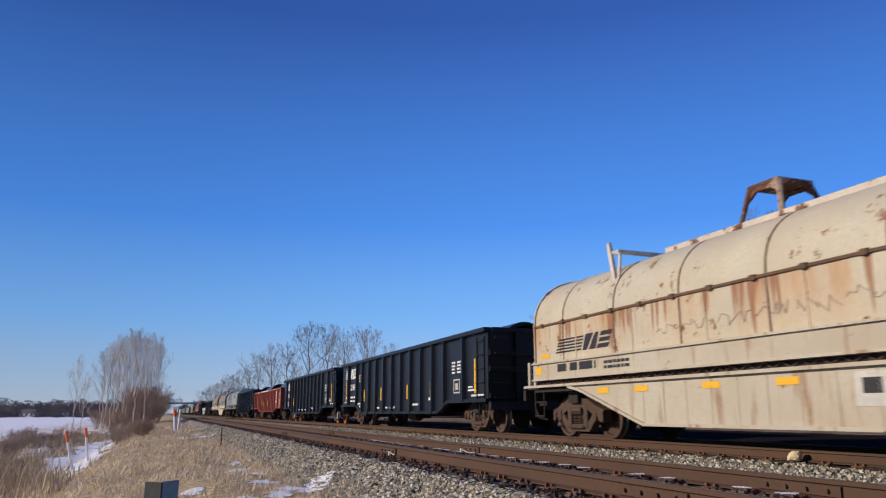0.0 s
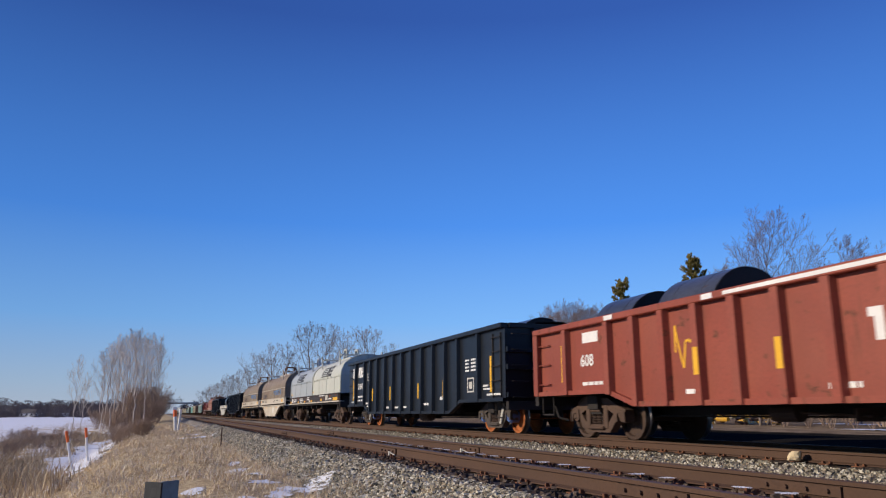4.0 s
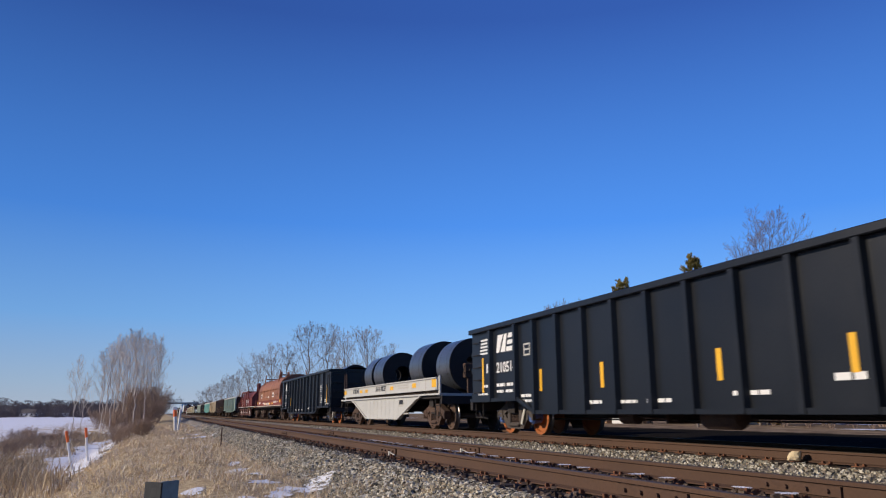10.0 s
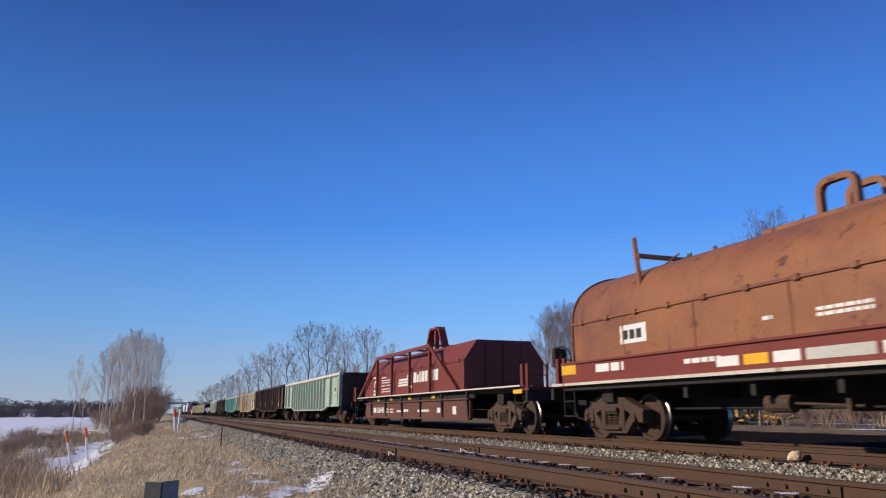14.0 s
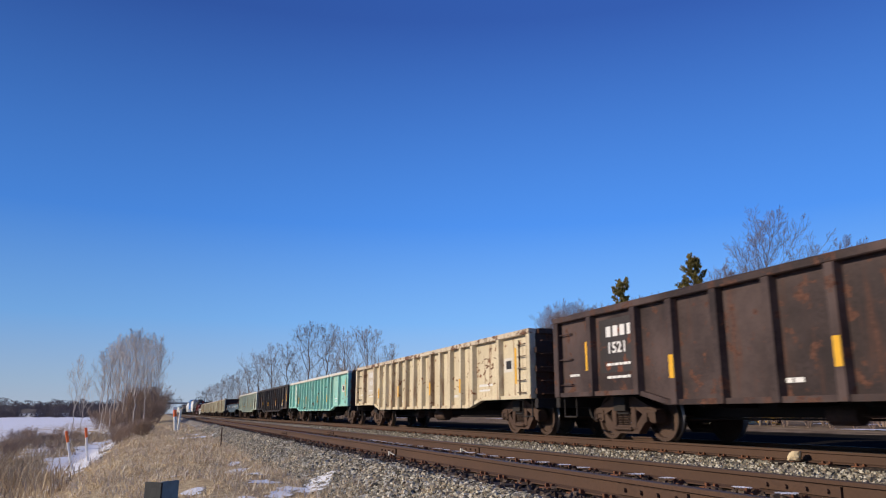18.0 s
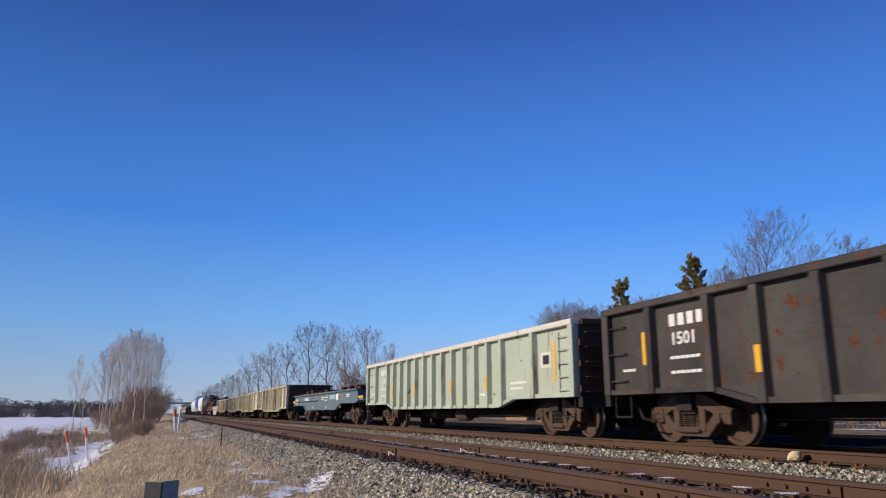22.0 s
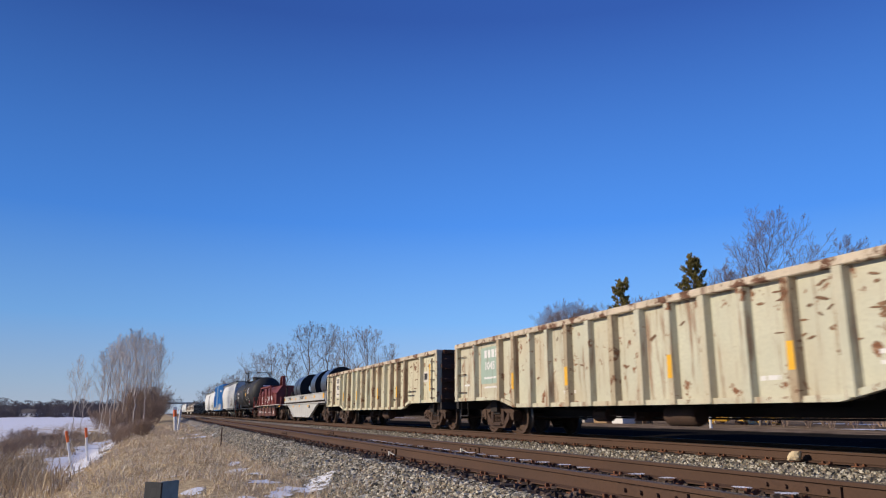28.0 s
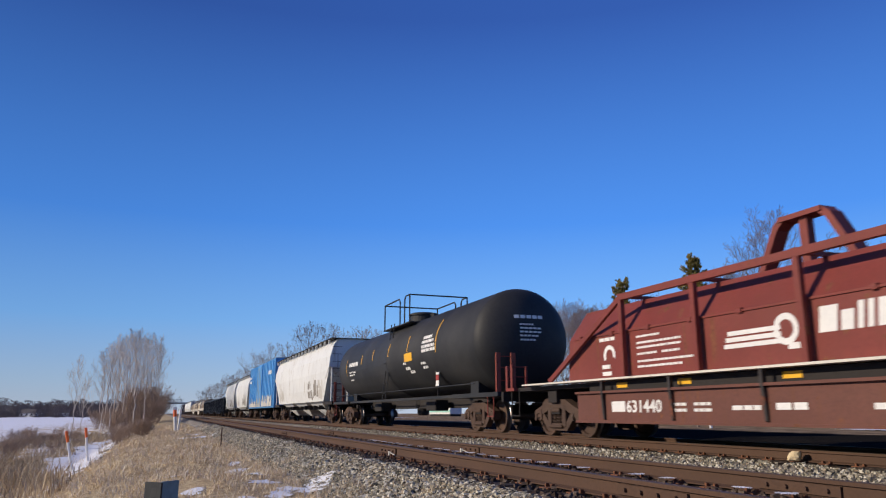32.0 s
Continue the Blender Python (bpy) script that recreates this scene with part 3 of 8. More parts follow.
def add_couplers(car, half):
    for s in (-1, 1):
        c = part("coupler", shared("coupler", coupler_mesh), None, car)
        c.location.x = s * (half - 0.05)
        if s < 0:
            c.rotation_euler.z = math.pi


def ladder(name, material, parent, x0, x1, z0, z1, y, rungs, nz=-1, rails=True):
    """A grab ladder standing off a side at y, towards nz."""
    bm = bmesh.new()
    for i in range(rungs):
        z = z0 + (z1 - z0) * i / max(1, rungs - 1)
        rod(bm, (x0, y + nz * 0.07, z), (x1, y + nz * 0.07, z), 0.013, 6)
        for x in (x0, x1):
            rod(bm, (x, y, z), (x, y + nz * 0.07, z), 0.013, 6)
    if rails:
        for x in (x0, x1):
            box(bm, x - 0.02, x + 0.02, min(y, y + nz * 0.03), max(y, y + nz * 0.03), z0 - 0.12, z1 + 0.12)
    return part(name, bm, material, parent)


def end_ladder(material, parent, x, out, y0, y1, z0, z1, rungs):
    for i in range(rungs):
        bm = bmesh.new()
        z = z0 + (z1 - z0) * i / (rungs - 1)
        rod(bm, (x + out * 0.07, y0, z), (x + out * 0.07, y1, z), 0.013, 6)
        for y in (y0, y1):
            rod(bm, (x, y, z), (x + out * 0.07, y, z), 0.013, 6)
        part("end_rung", bm, material, parent)


def brake_wheel(parent, x, y, z, material, out=1):
    bm = bmesh.new()
    n = 20
    for i in range(n):
        a, b = 2 * math.pi * i / n, 2 * math.pi * (i + 1) / n
        rod(bm, (x, y + 0.26 * math.cos(a), z + 0.26 * math.sin(a)), (x, y + 0.26 * math.cos(b), z + 0.26 * math.sin(b)), 0.015, 5)
    for i in range(4):
        a = i * math.pi / 2 + 0.4
        rod(bm, (x, y, z), (x, y + 0.26 * math.cos(a), z + 0.26 * math.sin(a)), 0.012, 5)
    rod(bm, (x - out * 0.14, y, z), (x + out * 0.03, y, z), 0.05, 8)
    return part("brake_wheel", bm, material, parent)


def underframe(car, half, z_top, truck_x, tanks=True, depth=0.3):
    bm = bmesh.new()
    box(bm, -half + 0.1, half - 0.1, -0.16, 0.16, z_top - depth - 0.1, z_top)
    part("centre_sill", bm, M["under"], car)

    def beam(w, y, d):
        b = bmesh.new()
        box(b, -w, w, -y, y, -d, -0.004)
        return mesh_of("cross_bearer", b, M["under"])
    spots = [(-truck_x, 0.2, 1.2, 0.28), (truck_x, 0.2, 1.2, 0.28)]
    x = -truck_x + 2.6
    while x < truck_x - 2.2:
        spots.append((x, 0.05, 1.3, 0.24))
        x += 1.6
    for x, *dims in spots:
        o = part("cross_bearer", shared(("bearer", *dims), lambda: beam(*dims)), None, car)
        o.location = (x, 0, z_top)
    if tanks:
        bm = bmesh.new()
        lathe(bm, [(-0.45, 0.02), (-0.43, 0.16), (-0.36, 0.2), (0.36, 0.2), (0.43, 0.16), (0.45, 0.02)], 14, "x")
        t = part("air_reservoir", bm, M["truck_steel"], car, "rust-brown cylindrical air reservoir", smooth=True)
        t.location = (0.9, -0.98, z_top - 0.36)
        bm = bmesh.new()
        rod(bm, (0, -0.5, 0), (0.5, -0.5, 0), 0.14, 12)
        rod(bm, (0.5, -0.5, 0), (1.7, -0.5, -0.05), 0.022, 6)
        box(bm, 1.5, 1.56, -0.6, 0.5, -0.12, 0.06)
        t = part("brake_cylinder", bm, M["truck_steel"], car)
        t.location = (-2.2, -0.35, z_top - 0.36)
        bm = bmesh.new()
        rod(bm, (-half + 1, -0.55, z_top - 0.42), (half - 1, -0.55, z_top - 0.42), 0.02, 6)
        part("brake_pipe", bm, M["under"], car)


def band_shape(bm, lo, hi, yf, n=1, thick=0.003):
    """A painted four-sided shape between two level edges (x left, x right, z), laid on the side y = yf(z)."""
    prev = None
    for i in range(n + 1):
        k = i / n
        xl, xr, z = (lo[j] + (hi[j] - lo[j]) * k for j in range(3))
        y = yf(z) - thick
        cur = (bm.verts.new((xl, y, z)), bm.verts.new((xr, y, z)))
        if prev:
            bm.faces.new((prev[0], prev[1], cur[1], cur[0]))
        prev = cur


def emblem(parent, x, z, w, h, y, material, lean=0.22, n=1, split=(0.50, 0.53)):
    """The railway's mark as plain shapes: a stack of slanting stripes and slanting blocks."""
    bm = bmesh.new()
    yf = y if callable(y) else (lambda q: y)
    k = lean * h * 2

    def shape(xa0, xb0, f0, xa1, xb1, f1, lift=0.0):
        band_shape(bm, (x + w * xa0 + k * f0, x + w * xb0 + k * f0, z + h * f0), (x + w * xa1 + k * f1, x + w * xb1 + k * f1, z + h * f1), yf, n, 0.003 + lift)
    for i in range(5):
        shape(0.0, split[0], i / 5 + 0.03, 0.0, split[0], i / 5 + 0.14)
    q = split[1]
    r = 1.0 - q
    # one block cut by a slanting gap, and one of three offset bars
    shape(q, q + r * 0.16, 0.0, q, q + r * 0.30, 1.0)
    shape(q + r * 0.24, q + r * 0.50, 0.0, q + r * 0.37, q + r * 0.50, 1.0)
    shape(q + r * 0.55, q + r * 0.95, 0.0, q + r * 0.55, q + r * 0.98, 0.26)
    shape(q + r * 0.57, q + r * 0.97, 0.38, q + r * 0.57, q + r * 0.97, 0.62)
    shape(q + r * 0.57, q + r, 0.74, q + r * 0.59, q + r, 1.0)
    return part("emblem", bm, material, parent)


def stencils(parent, rows, y, material, name="stencil"):
    """Small unreadable lettering as short bars: rows of (x, z, length, height)."""
    bm = bmesh.new()
    for x, z, length, h in rows:
        xx = x
        while xx < x + length - h * 0.3:
            w = min(h * random.uniform(1.5, 3.2), x + length - xx)
            bar(bm, xx, xx + w, z, z + h, y)
            xx += w + h * 0.45
    ob = part(name, bm, material, parent)
    ob["kind"] = "stuff"
    return ob


def strips(parent, rows, y, z0, z1, w=0.10):
    for x, *zz in rows:
        bm = bmesh.new()
        a, b = zz if zz else (z0, z1)
        bar(bm, x - w / 2, x + w / 2, a, b, y, 0.004)
        part("reflector_strip", bm, M["yellow"], parent)


def new_car(name, label, category, left, right):
    car = thing(name, label, category, "cars of the freight train")
    TRAIN.append((car, (left + right) / 2))
    return car, (right - left) / 2


# ---- gondolas ----
def gondola(left, right, label, side, chord, top=2.55, low=0.68, end_low=0.90, ribs=(), style="mill", load=None, marks=None, orange=False, ladder_mat=None, name="gondola_car"):
    car, h = new_car(name, label, "gondola car", left, right)
    W = 1.56
    # side walls with a deeper middle between the trucks
    a = h - 3.9
    b = h - 3.0
    outline = [(-h, end_low), (-b, end_low), (-a, low), (a, low), (b, end_low), (h, end_low), (h, top - 0.12), (-h, top - 0.12)]
    for s in (-1, 1):
        bm = bmesh.new()
        prism(bm, outline, s * W, s * (W - 0.05))
        part("side_wall", bm, side, car)
        bm = bmesh.new()
        box(bm, -h, h, min(s * (W - 0.10), s * (W + 0.13)), max(s * (W - 0.10), s * (W + 0.13)), top - 0.13, top, 0.015)
        part("top_chord", bm, chord, car)
        bm = bmesh.new()
        strip(bm, [(-h, end_low + 0.04), (-b, end_low + 0.04), (-a, low + 0.04), (a, low + 0.04), (b, end_low + 0.04), (h, end_low + 0.04)], 0.045, min(s * W, s * (W + 0.09)), max(s * W, s * (W + 0.09)))
        part("side_sill", bm, side, car)
    depth = 0.13 if style == "mill" else 0.11
    wide = 0.075 if style == "mill" else 0.055

    def rib_mesh(z0):
        bm = bmesh.new()
        t = top - 0.13
        prism(bm, [(-wide - 0.035, 0.0), (-wide, -depth), (wide, -depth), (wide + 0.035, 0.0)], z0, t, "z")
        return mesh_of("rib", bm, side if clean else M["stained_rib"])
    pale = side in (M["cream"], M["cream_pale"], M["cream_green"])
    pick = random.Random(int(-left * 10))
    for x in ribs:
        clean = not pale or pick.random() < 0.55
        xx = -h + x * (2 * h / 17.7 if style == "tall" else 1.0)
        z0 = low if abs(xx) < a else end_low + (low - end_low) * max(0.0, min(1.0, (b - abs(xx)) / (b - a)))
        key = ("rib", clean, side.name, style, round(top, 2), round(z0, 2))
        for s in (-1, 1):
            r = part("rib", shared(key, lambda: rib_mesh(z0)), None, car)
            r.location = (xx, s * (W + 0.0), 0)
            if s > 0:
                r.rotation_euler.z = math.pi
    ends = M["end_rust"] if style == "mill" and side is not M["brick_red"] else side
    for s in (-1, 1):
        if style == "mill":
            for q in (-1, 1):
                bm = bmesh.new()
                box(bm, min(s * (h - 0.19), s * (h + 0.012)), max(s * (h - 0.19), s * (h + 0.012)), min(q * (W + 0.002), q * (W + 0.12)), max(q * (W + 0.002), q * (W + 0.12)), end_low - 0.01, top - 0.13, 0.012)
                part("corner_post", bm, side, car)
        bm = bmesh.new()
        box(bm, min(s * h, s * (h - 0.06)), max(s * h, s * (h - 0.06)), -W + 0.06, W - 0.06, end_low, top - 0.05)
        part("end_wall", bm, ends, car)
        for z in (end_low + 0.1, (end_low + top) / 2 - 0.2, (end_low + top) / 2 + 0.25):
            bm = bmesh.new()
            box(bm, min(s * h, s * (h + 0.10)), max(s * h, s * (h + 0.10)), -W + 0.02, W - 0.02, z, z + 0.13)
            part("end_stiffener", bm, ends, car)
        for y in (-0.7, 0.7):
            bm = bmesh.new()
            box(bm, min(s * h, s * (h + 0.12)), max(s * h, s * (h + 0.12)), y - 0.06, y + 0.06, end_low, top - 0.13)
            part("end_post", bm, ends, car)
        bm = bmesh.new()
        box(bm, min(s * (h - 0.1), s * (h + 0.08)), max(s * (h - 0.1), s * (h + 0.08)), -W + 0.11, W - 0.11, top - 0.12, top - 0.002)
        part("end_chord", bm, ends, car)
        bm = bmesh.new()
        box(bm, min(s * h, s * (h + 0.16)), max(s * h, s * (h + 0.16)), -W, W, end_low - 0.22, end_low - 0.005)
        part("end_sill", bm, M["under"], car)
    bm = bmesh.new()
    box(bm, -h + 0.06, h - 0.06, -W + 0.06, W - 0.06, end_low + 0.02, end_low + 0.09)
    part("floor", bm, M["under"], car)
    bm = bmesh.new()
    for s in (-1, 1):
        box(bm, -a - 0.2, a + 0.2, min(s * (W - 0.12), s * (W - 0.3)), max(s * (W - 0.12), s * (W - 0.3)), low + 0.02, end_low)
    part("lower_side_sill", bm, M["under"], car)
    lm = ladder_mat or (M["truck_steel"] if side in (M["cream"], M["cream_pale"], M["cream_green"]) else side if style == "mill" else M["under"])
    for s in (-1, 1):
        ladder("side_ladder", lm, car, h - 0.75, h - 0.25, end_low + 0.15, top - 0.35, s * W, 5, s)
        rungs = 3 if style == "mill" else 5
        for k in range(rungs):
            z = end_low + 0.25 + (top - end_low - 0.65) * k / (rungs - 1)
            ladder("grab_iron", lm, car, -h + 0.2, -h + 0.65, z, z, s * W, 1, s, False)
        for x0 in (-h + 0.15, h - 0.7):
            bm = bmesh.new()
            for x in (x0, x0 + 0.5):
                rod(bm, (x, s * (W - 0.04), end_low), (x, s * (W - 0.04), end_low - 0.42), 0.016, 6)
            rod(bm, (x0, s * (W - 0.04), end_low - 0.42), (x0 + 0.5, s * (W - 0.04), end_low - 0.42), 0.02, 6)
            part("stirrup_step", bm, M["under"], car)
    end_ladder(ends if style == "mill" else lm, car, h + 0.10, 1, -W + 0.15, -W + 0.6, end_low + 0.1, top - 0.3, 5)
    brake_wheel(car, h + 0.34, 0.35, top - 0.55, M["under"])
    underframe(car, h, end_low - 0.02, h - 1.75)
    for s in (-1, 1):
        add_truck(car, s * (h - 1.75), orange)
    add_couplers(car, h + 0.18)
    if load:
        load(car, h, W, top)
    if marks:
        marks(car, h, -W, top, low, end_low)
    if pale:
        # paint scraped off in smears on the outer panels and below the top edge
        for x0, x1, n in ((h - 4.4, h - 2.3, 26), (h - 5.3, h - 4.5, 8), (h - 2.0, h - 1.7, 3), (-h + 3.5, -h + 7.5, 12), (-2.5, 2.5, 10)):
            bm = bmesh.new()
            for k in range(n):
                x, z, w = pick.uniform(x0, x1), pick.uniform(1.25, top - 0.25), pick.uniform(0.05, 0.28)
                t = pick.uniform(0.012, 0.035)
                up = pick.uniform(-0.04, 0.06)
                flat(bm, [(x, z), (x + w * 0.3, z - t), (x + w * 0.8, z - t * 0.5 + up), (x + w, z + up), (x + w * 0.7, z + t + up), (x + w * 0.2, z + t * 0.8)], -W - 0.003 - 0.0002 * k)
            part("scuff_mark", bm, M["scuff"], car, "brown scraped patches")["kind"] = "stuff"
    return car


EVEN = [1.5, 3.05] + [4.12 + 1.127 * i for i in range(10)] + [15.75]
MILL = [1.45, 3.1] + [3.98 + 0.885 * i for i in range(12)] + [15.5]
TALL = [1.42, 3.0] + [4.02 + 1.16 * i for i in range(9)] + [14.4, 16.0]


def heap(car, h, W, top):
    """A dark heap of scrap, higher in the middle of each half."""
    bm = bmesh.new()
    nx, ny = 46, 12
    rows = []
    for i in range(nx + 1):
        x = -h + 0.2 + (2 * h - 0.4) * i / nx
        row = []
        for j in range(ny + 1):
            y = -W + 0.1 + (2 * W - 0.2) * j / ny
            e = (1 - (2 * j / ny - 1) ** 2)
            z = top - 0.28 + e * (0.18 + 0.24 * abs(math.sin(x * 0.42 + 0.6))) + random.uniform(-0.03, 0.05) * e
            row.append(bm.verts.new((x, y, z)))
        rows.append(row)
    for u, w in zip(rows, rows[1:]):
        for j in range(ny):
            bm.faces.new((u[j], w[j], w[j + 1], u[j + 1]))
    p = part("scrap_load", bm, M["coal"], car, "dark heaped scrap load")
    return p


def coil_mesh(r, w, hole=0.34):
    bm = bmesh.new()
    prof = [(-w / 2, hole), (-w / 2 + 0.005, hole + 0.02)]
    n = 7
    for i in range(n):
        k = hole + 0.05 + (r - hole - 0.09) * i / (n - 1)
        prof.append((-w / 2 + random.uniform(-0.006, 0.010), k))
    prof += [(-w / 2, r - 0.01), (-w / 2 + 0.012, r), (w / 2 - 0.012, r), (w / 2, r - 0.01)]
    for i in range(n):
        k = r - 0.04 - (r - hole - 0.09) * i / (n - 1)
        prof.append((w / 2 + random.uniform(-0.010, 0.006), k))
    prof += [(w / 2 - 0.005, hole + 0.02), (w / 2, hole)]
    lathe(bm, prof, 40, "x", close=True)
    for x in (-w * 0.25, w * 0.25):
        lathe(bm, [(x - 0.016, r - 0.004), (x - 0.016, r + 0.004), (x + 0.016, r + 0.004), (x + 0.016, r - 0.004)], 40, "x", close=True)
    me = mesh_of("steel_coil", bm, M["coil_steel"], M["coil_end_shade"], smooth=True)
    # ends and eye get the darker colour that has shade painted in
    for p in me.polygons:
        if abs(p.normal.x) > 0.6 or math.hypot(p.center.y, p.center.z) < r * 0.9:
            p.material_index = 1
    return me


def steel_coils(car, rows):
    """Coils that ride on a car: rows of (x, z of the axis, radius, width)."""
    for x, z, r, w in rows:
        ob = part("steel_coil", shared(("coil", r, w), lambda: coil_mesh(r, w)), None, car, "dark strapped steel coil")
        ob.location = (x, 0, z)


# ---- marks on the cars ----
def tall_marks(number, seed):
    def paint(car, h, y, top, low, end_low):
        random.seed(seed)
        x = -h
        emblem(car, x + 0.55, top - 0.76, 2.22, 0.46, y - 0.002, M["white_mark"], 0.12, 1, (0.30, 0.50))
        words(number, 0.37, M["white_mark"], car, x + 1.66, y - 0.006, top - 1.28, stretch=1.06)
        stencils(car, [(x + 1.0, top - 1.26, 0.34, 0.24)], y - 0.002, M["white_mark"])
        stencils(car, [(x + 0.4, 1.02, 0.9, 0.05), (x + 0.75, 1.22, 0.5, 0.07), (x + 1.66, 1.22, 0.5, 0.08), (x + 2.28, 1.22, 0.5, 0.08), (x + 1.66, 1.06, 0.4, 0.07), (x + 2.2, 1.06, 0.6, 0.07), (x + 3.1, 0.92, 0.7, 0.07), (x + 3.1, 0.80, 0.7, 0.06)], y - 0.002, M["white_mark"])
        bm = bmesh.new()
        for z in (0.0, 0.13, 0.26):
            bar(bm, x + 3.28, x + 3.62, top - 0.95 + z, top - 0.91 + z, y - 0.002)
        for xx in (3.28, 3.58):
            bar(bm, x + xx, x + xx + 0.04, top - 0.95, top - 0.65, y - 0.0025)
        part("data_plate", bm, M["grey_mark"], car)
        stencils(car, [(h - 2.75, z, 0.28, 0.05) for z in (1.72, 1.82, 1.92, 2.02)] + [(h - 2.3, z, 0.4, 0.055) for z in (1.72, 1.82, 1.92, 2.02)], y - 0.002, M["white_mark"])
        bm = bmesh.new()
        bar(bm, h - 2.6, h - 2.1, 1.12, 1.16, y - 0.002)
        bar(bm, h - 2.6, h - 2.1, 1.50, 1.54, y - 0.002)
        bar(bm, h - 2.6, h - 2.55, 1.16, 1.50, y - 0.002)
        bar(bm, h - 2.15, h - 2.1, 1.16, 1.50, y - 0.002)
        bar(bm, h - 2.46, h - 2.24, 1.22, 1.42, y - 0.002)
        part("test_panel", bm, M["grey_mark"], car)
        stencils(car, [(h - 1.45, 1.25, 0.35, 0.05), (h - 1.45, 1.16, 0.6, 0.05), (h - 1.2, 1.0, 0.95, 0.055), (6.2 - h, 0.72, 0.5, 0.07), (7.2 - h, 0.72, 0.7, 0.06), (8.2 - h, 0.72, 0.7, 0.07), (h - 6.8, 0.8, 0.8, 0.07), (h - 4.9, 0.95, 0.5, 0.1)], y - 0.002, M["white_mark"])
        strips(car, [(-h + 0.76, 1.09, 2.04), (h - 0.92, 1.09, 2.06)], y - 0.004, 0, 0, 0.11)
        strips(car, [(-h + q * 2 * h / 17.7, 1.04, 1.55) for q in (4.26, 6.95, 10.45, 13.0)], y - 0.004, 0, 0, 0.12)
    return paint


def mill_marks(number, seed, panel=None, ink="white_mark", tags=0, plate="white_chord", ribs=MILL, disc=False):
    def paint(car, h, y, top, low, end_low):
        random.seed(seed)
        x = -h
        if panel:
            bm = bmesh.new()
            bar(bm, x + 1.72, x + 3.08, 1.32, top - 0.24, y - 0.001)
            part("number_panel", bm, M[panel], car)
        bm = bmesh.new()
        for k in range(4):
            bar(bm, x + 1.97 + 0.24 * k, x + 2.13 + 0.24 * k, 2.02, 2.23, y - 0.004)
        part("reporting_mark", bm, M[ink], car)["kind"] = "stuff"
        if disc:
            bm = bmesh.new()
            flat(bm, [(x + 1.2 + 0.21 * math.cos(k * 0.3142), 1.16 + 0.17 * math.sin(k * 0.3142)) for k in range(20)], y - 0.005, 0.003)
            part("sprayed_disc", bm, M["spray_red"], car)
        words(number, 0.30, M[ink], car, x + 1.98, y - 0.008, 1.70, stretch=1.15)
        stencils(car, [(x + 1.95, 1.45, 0.8, 0.05), (x + 1.95, 1.2, 0.8, 0.05), (x + 0.5, 1.3, 0.4, 0.05), (x + 6.3, 0.95, 0.5, 0.07), (h - 5.3, 1.0, 0.4, 0.07), (h - 3.3, 1.25, 0.9, 0.06), (h - 3.3, 1.12, 0.7, 0.05)], y - 0.002, M[ink])
        bm = bmesh.new()
        bar(bm, h - 1.66, h - 1.14, 1.56, 1.92, y - 0.005)
        part("test_panel", bm, M[plate], car)
        bm = bmesh.new()
        bar(bm, h - 1.52, h - 1.22, 1.64, 1.85, y - 0.009)
        part("test_panel_mark", bm, M["black_mark"], car)
        strips(car, [(-h + 1.2, 1.4, 2.0), (h - 0.98, 1.25, 2.15)], y - 0.004, 0, 0, 0.10)
        for i in (2, 5, 9, 12):
            strips(car, [(-h + ribs[i], 1.12, 1.52)], y - 0.132, 0, 0, 0.12)
        for k in range(tags):
            scrawl(car, random.uniform(-h + 5, h - 5), 1.15 + random.uniform(0, 0.3), 0.9, 0.7, y - 0.002, M["grey_mark"])
    return paint


def scrawl(car, x, z, w, hgt, y, material, wide=0.013):
    """A sprayed scrawl of crossing strokes, nothing that can be read."""
    bm = bmesh.new()
    px, pz = x, z + hgt * 0.4
    for i in range(9):
        nx_, nz_ = x + w * (i + 1) / 9 + random.uniform(-0.1, 0.1) * w, z + random.uniform(0, 1) * hgt
        d = Vector((nx_ - px, nz_ - pz))
        n = Vector((-d.y, d.x)).normalized() * wide
        yy = y - 0.0004 * i
        flat(bm, [(px + n.x, pz + n.y), (px - n.x, pz - n.y), (nx_ - n.x, nz_ - n.y), (nx_ + n.x, nz_ + n.y)], yy, 0.002)
        px, pz = nx_, nz_
    ob = part("spray_scrawl", bm, material, car)
    ob["kind"] = "stuff"
    return ob


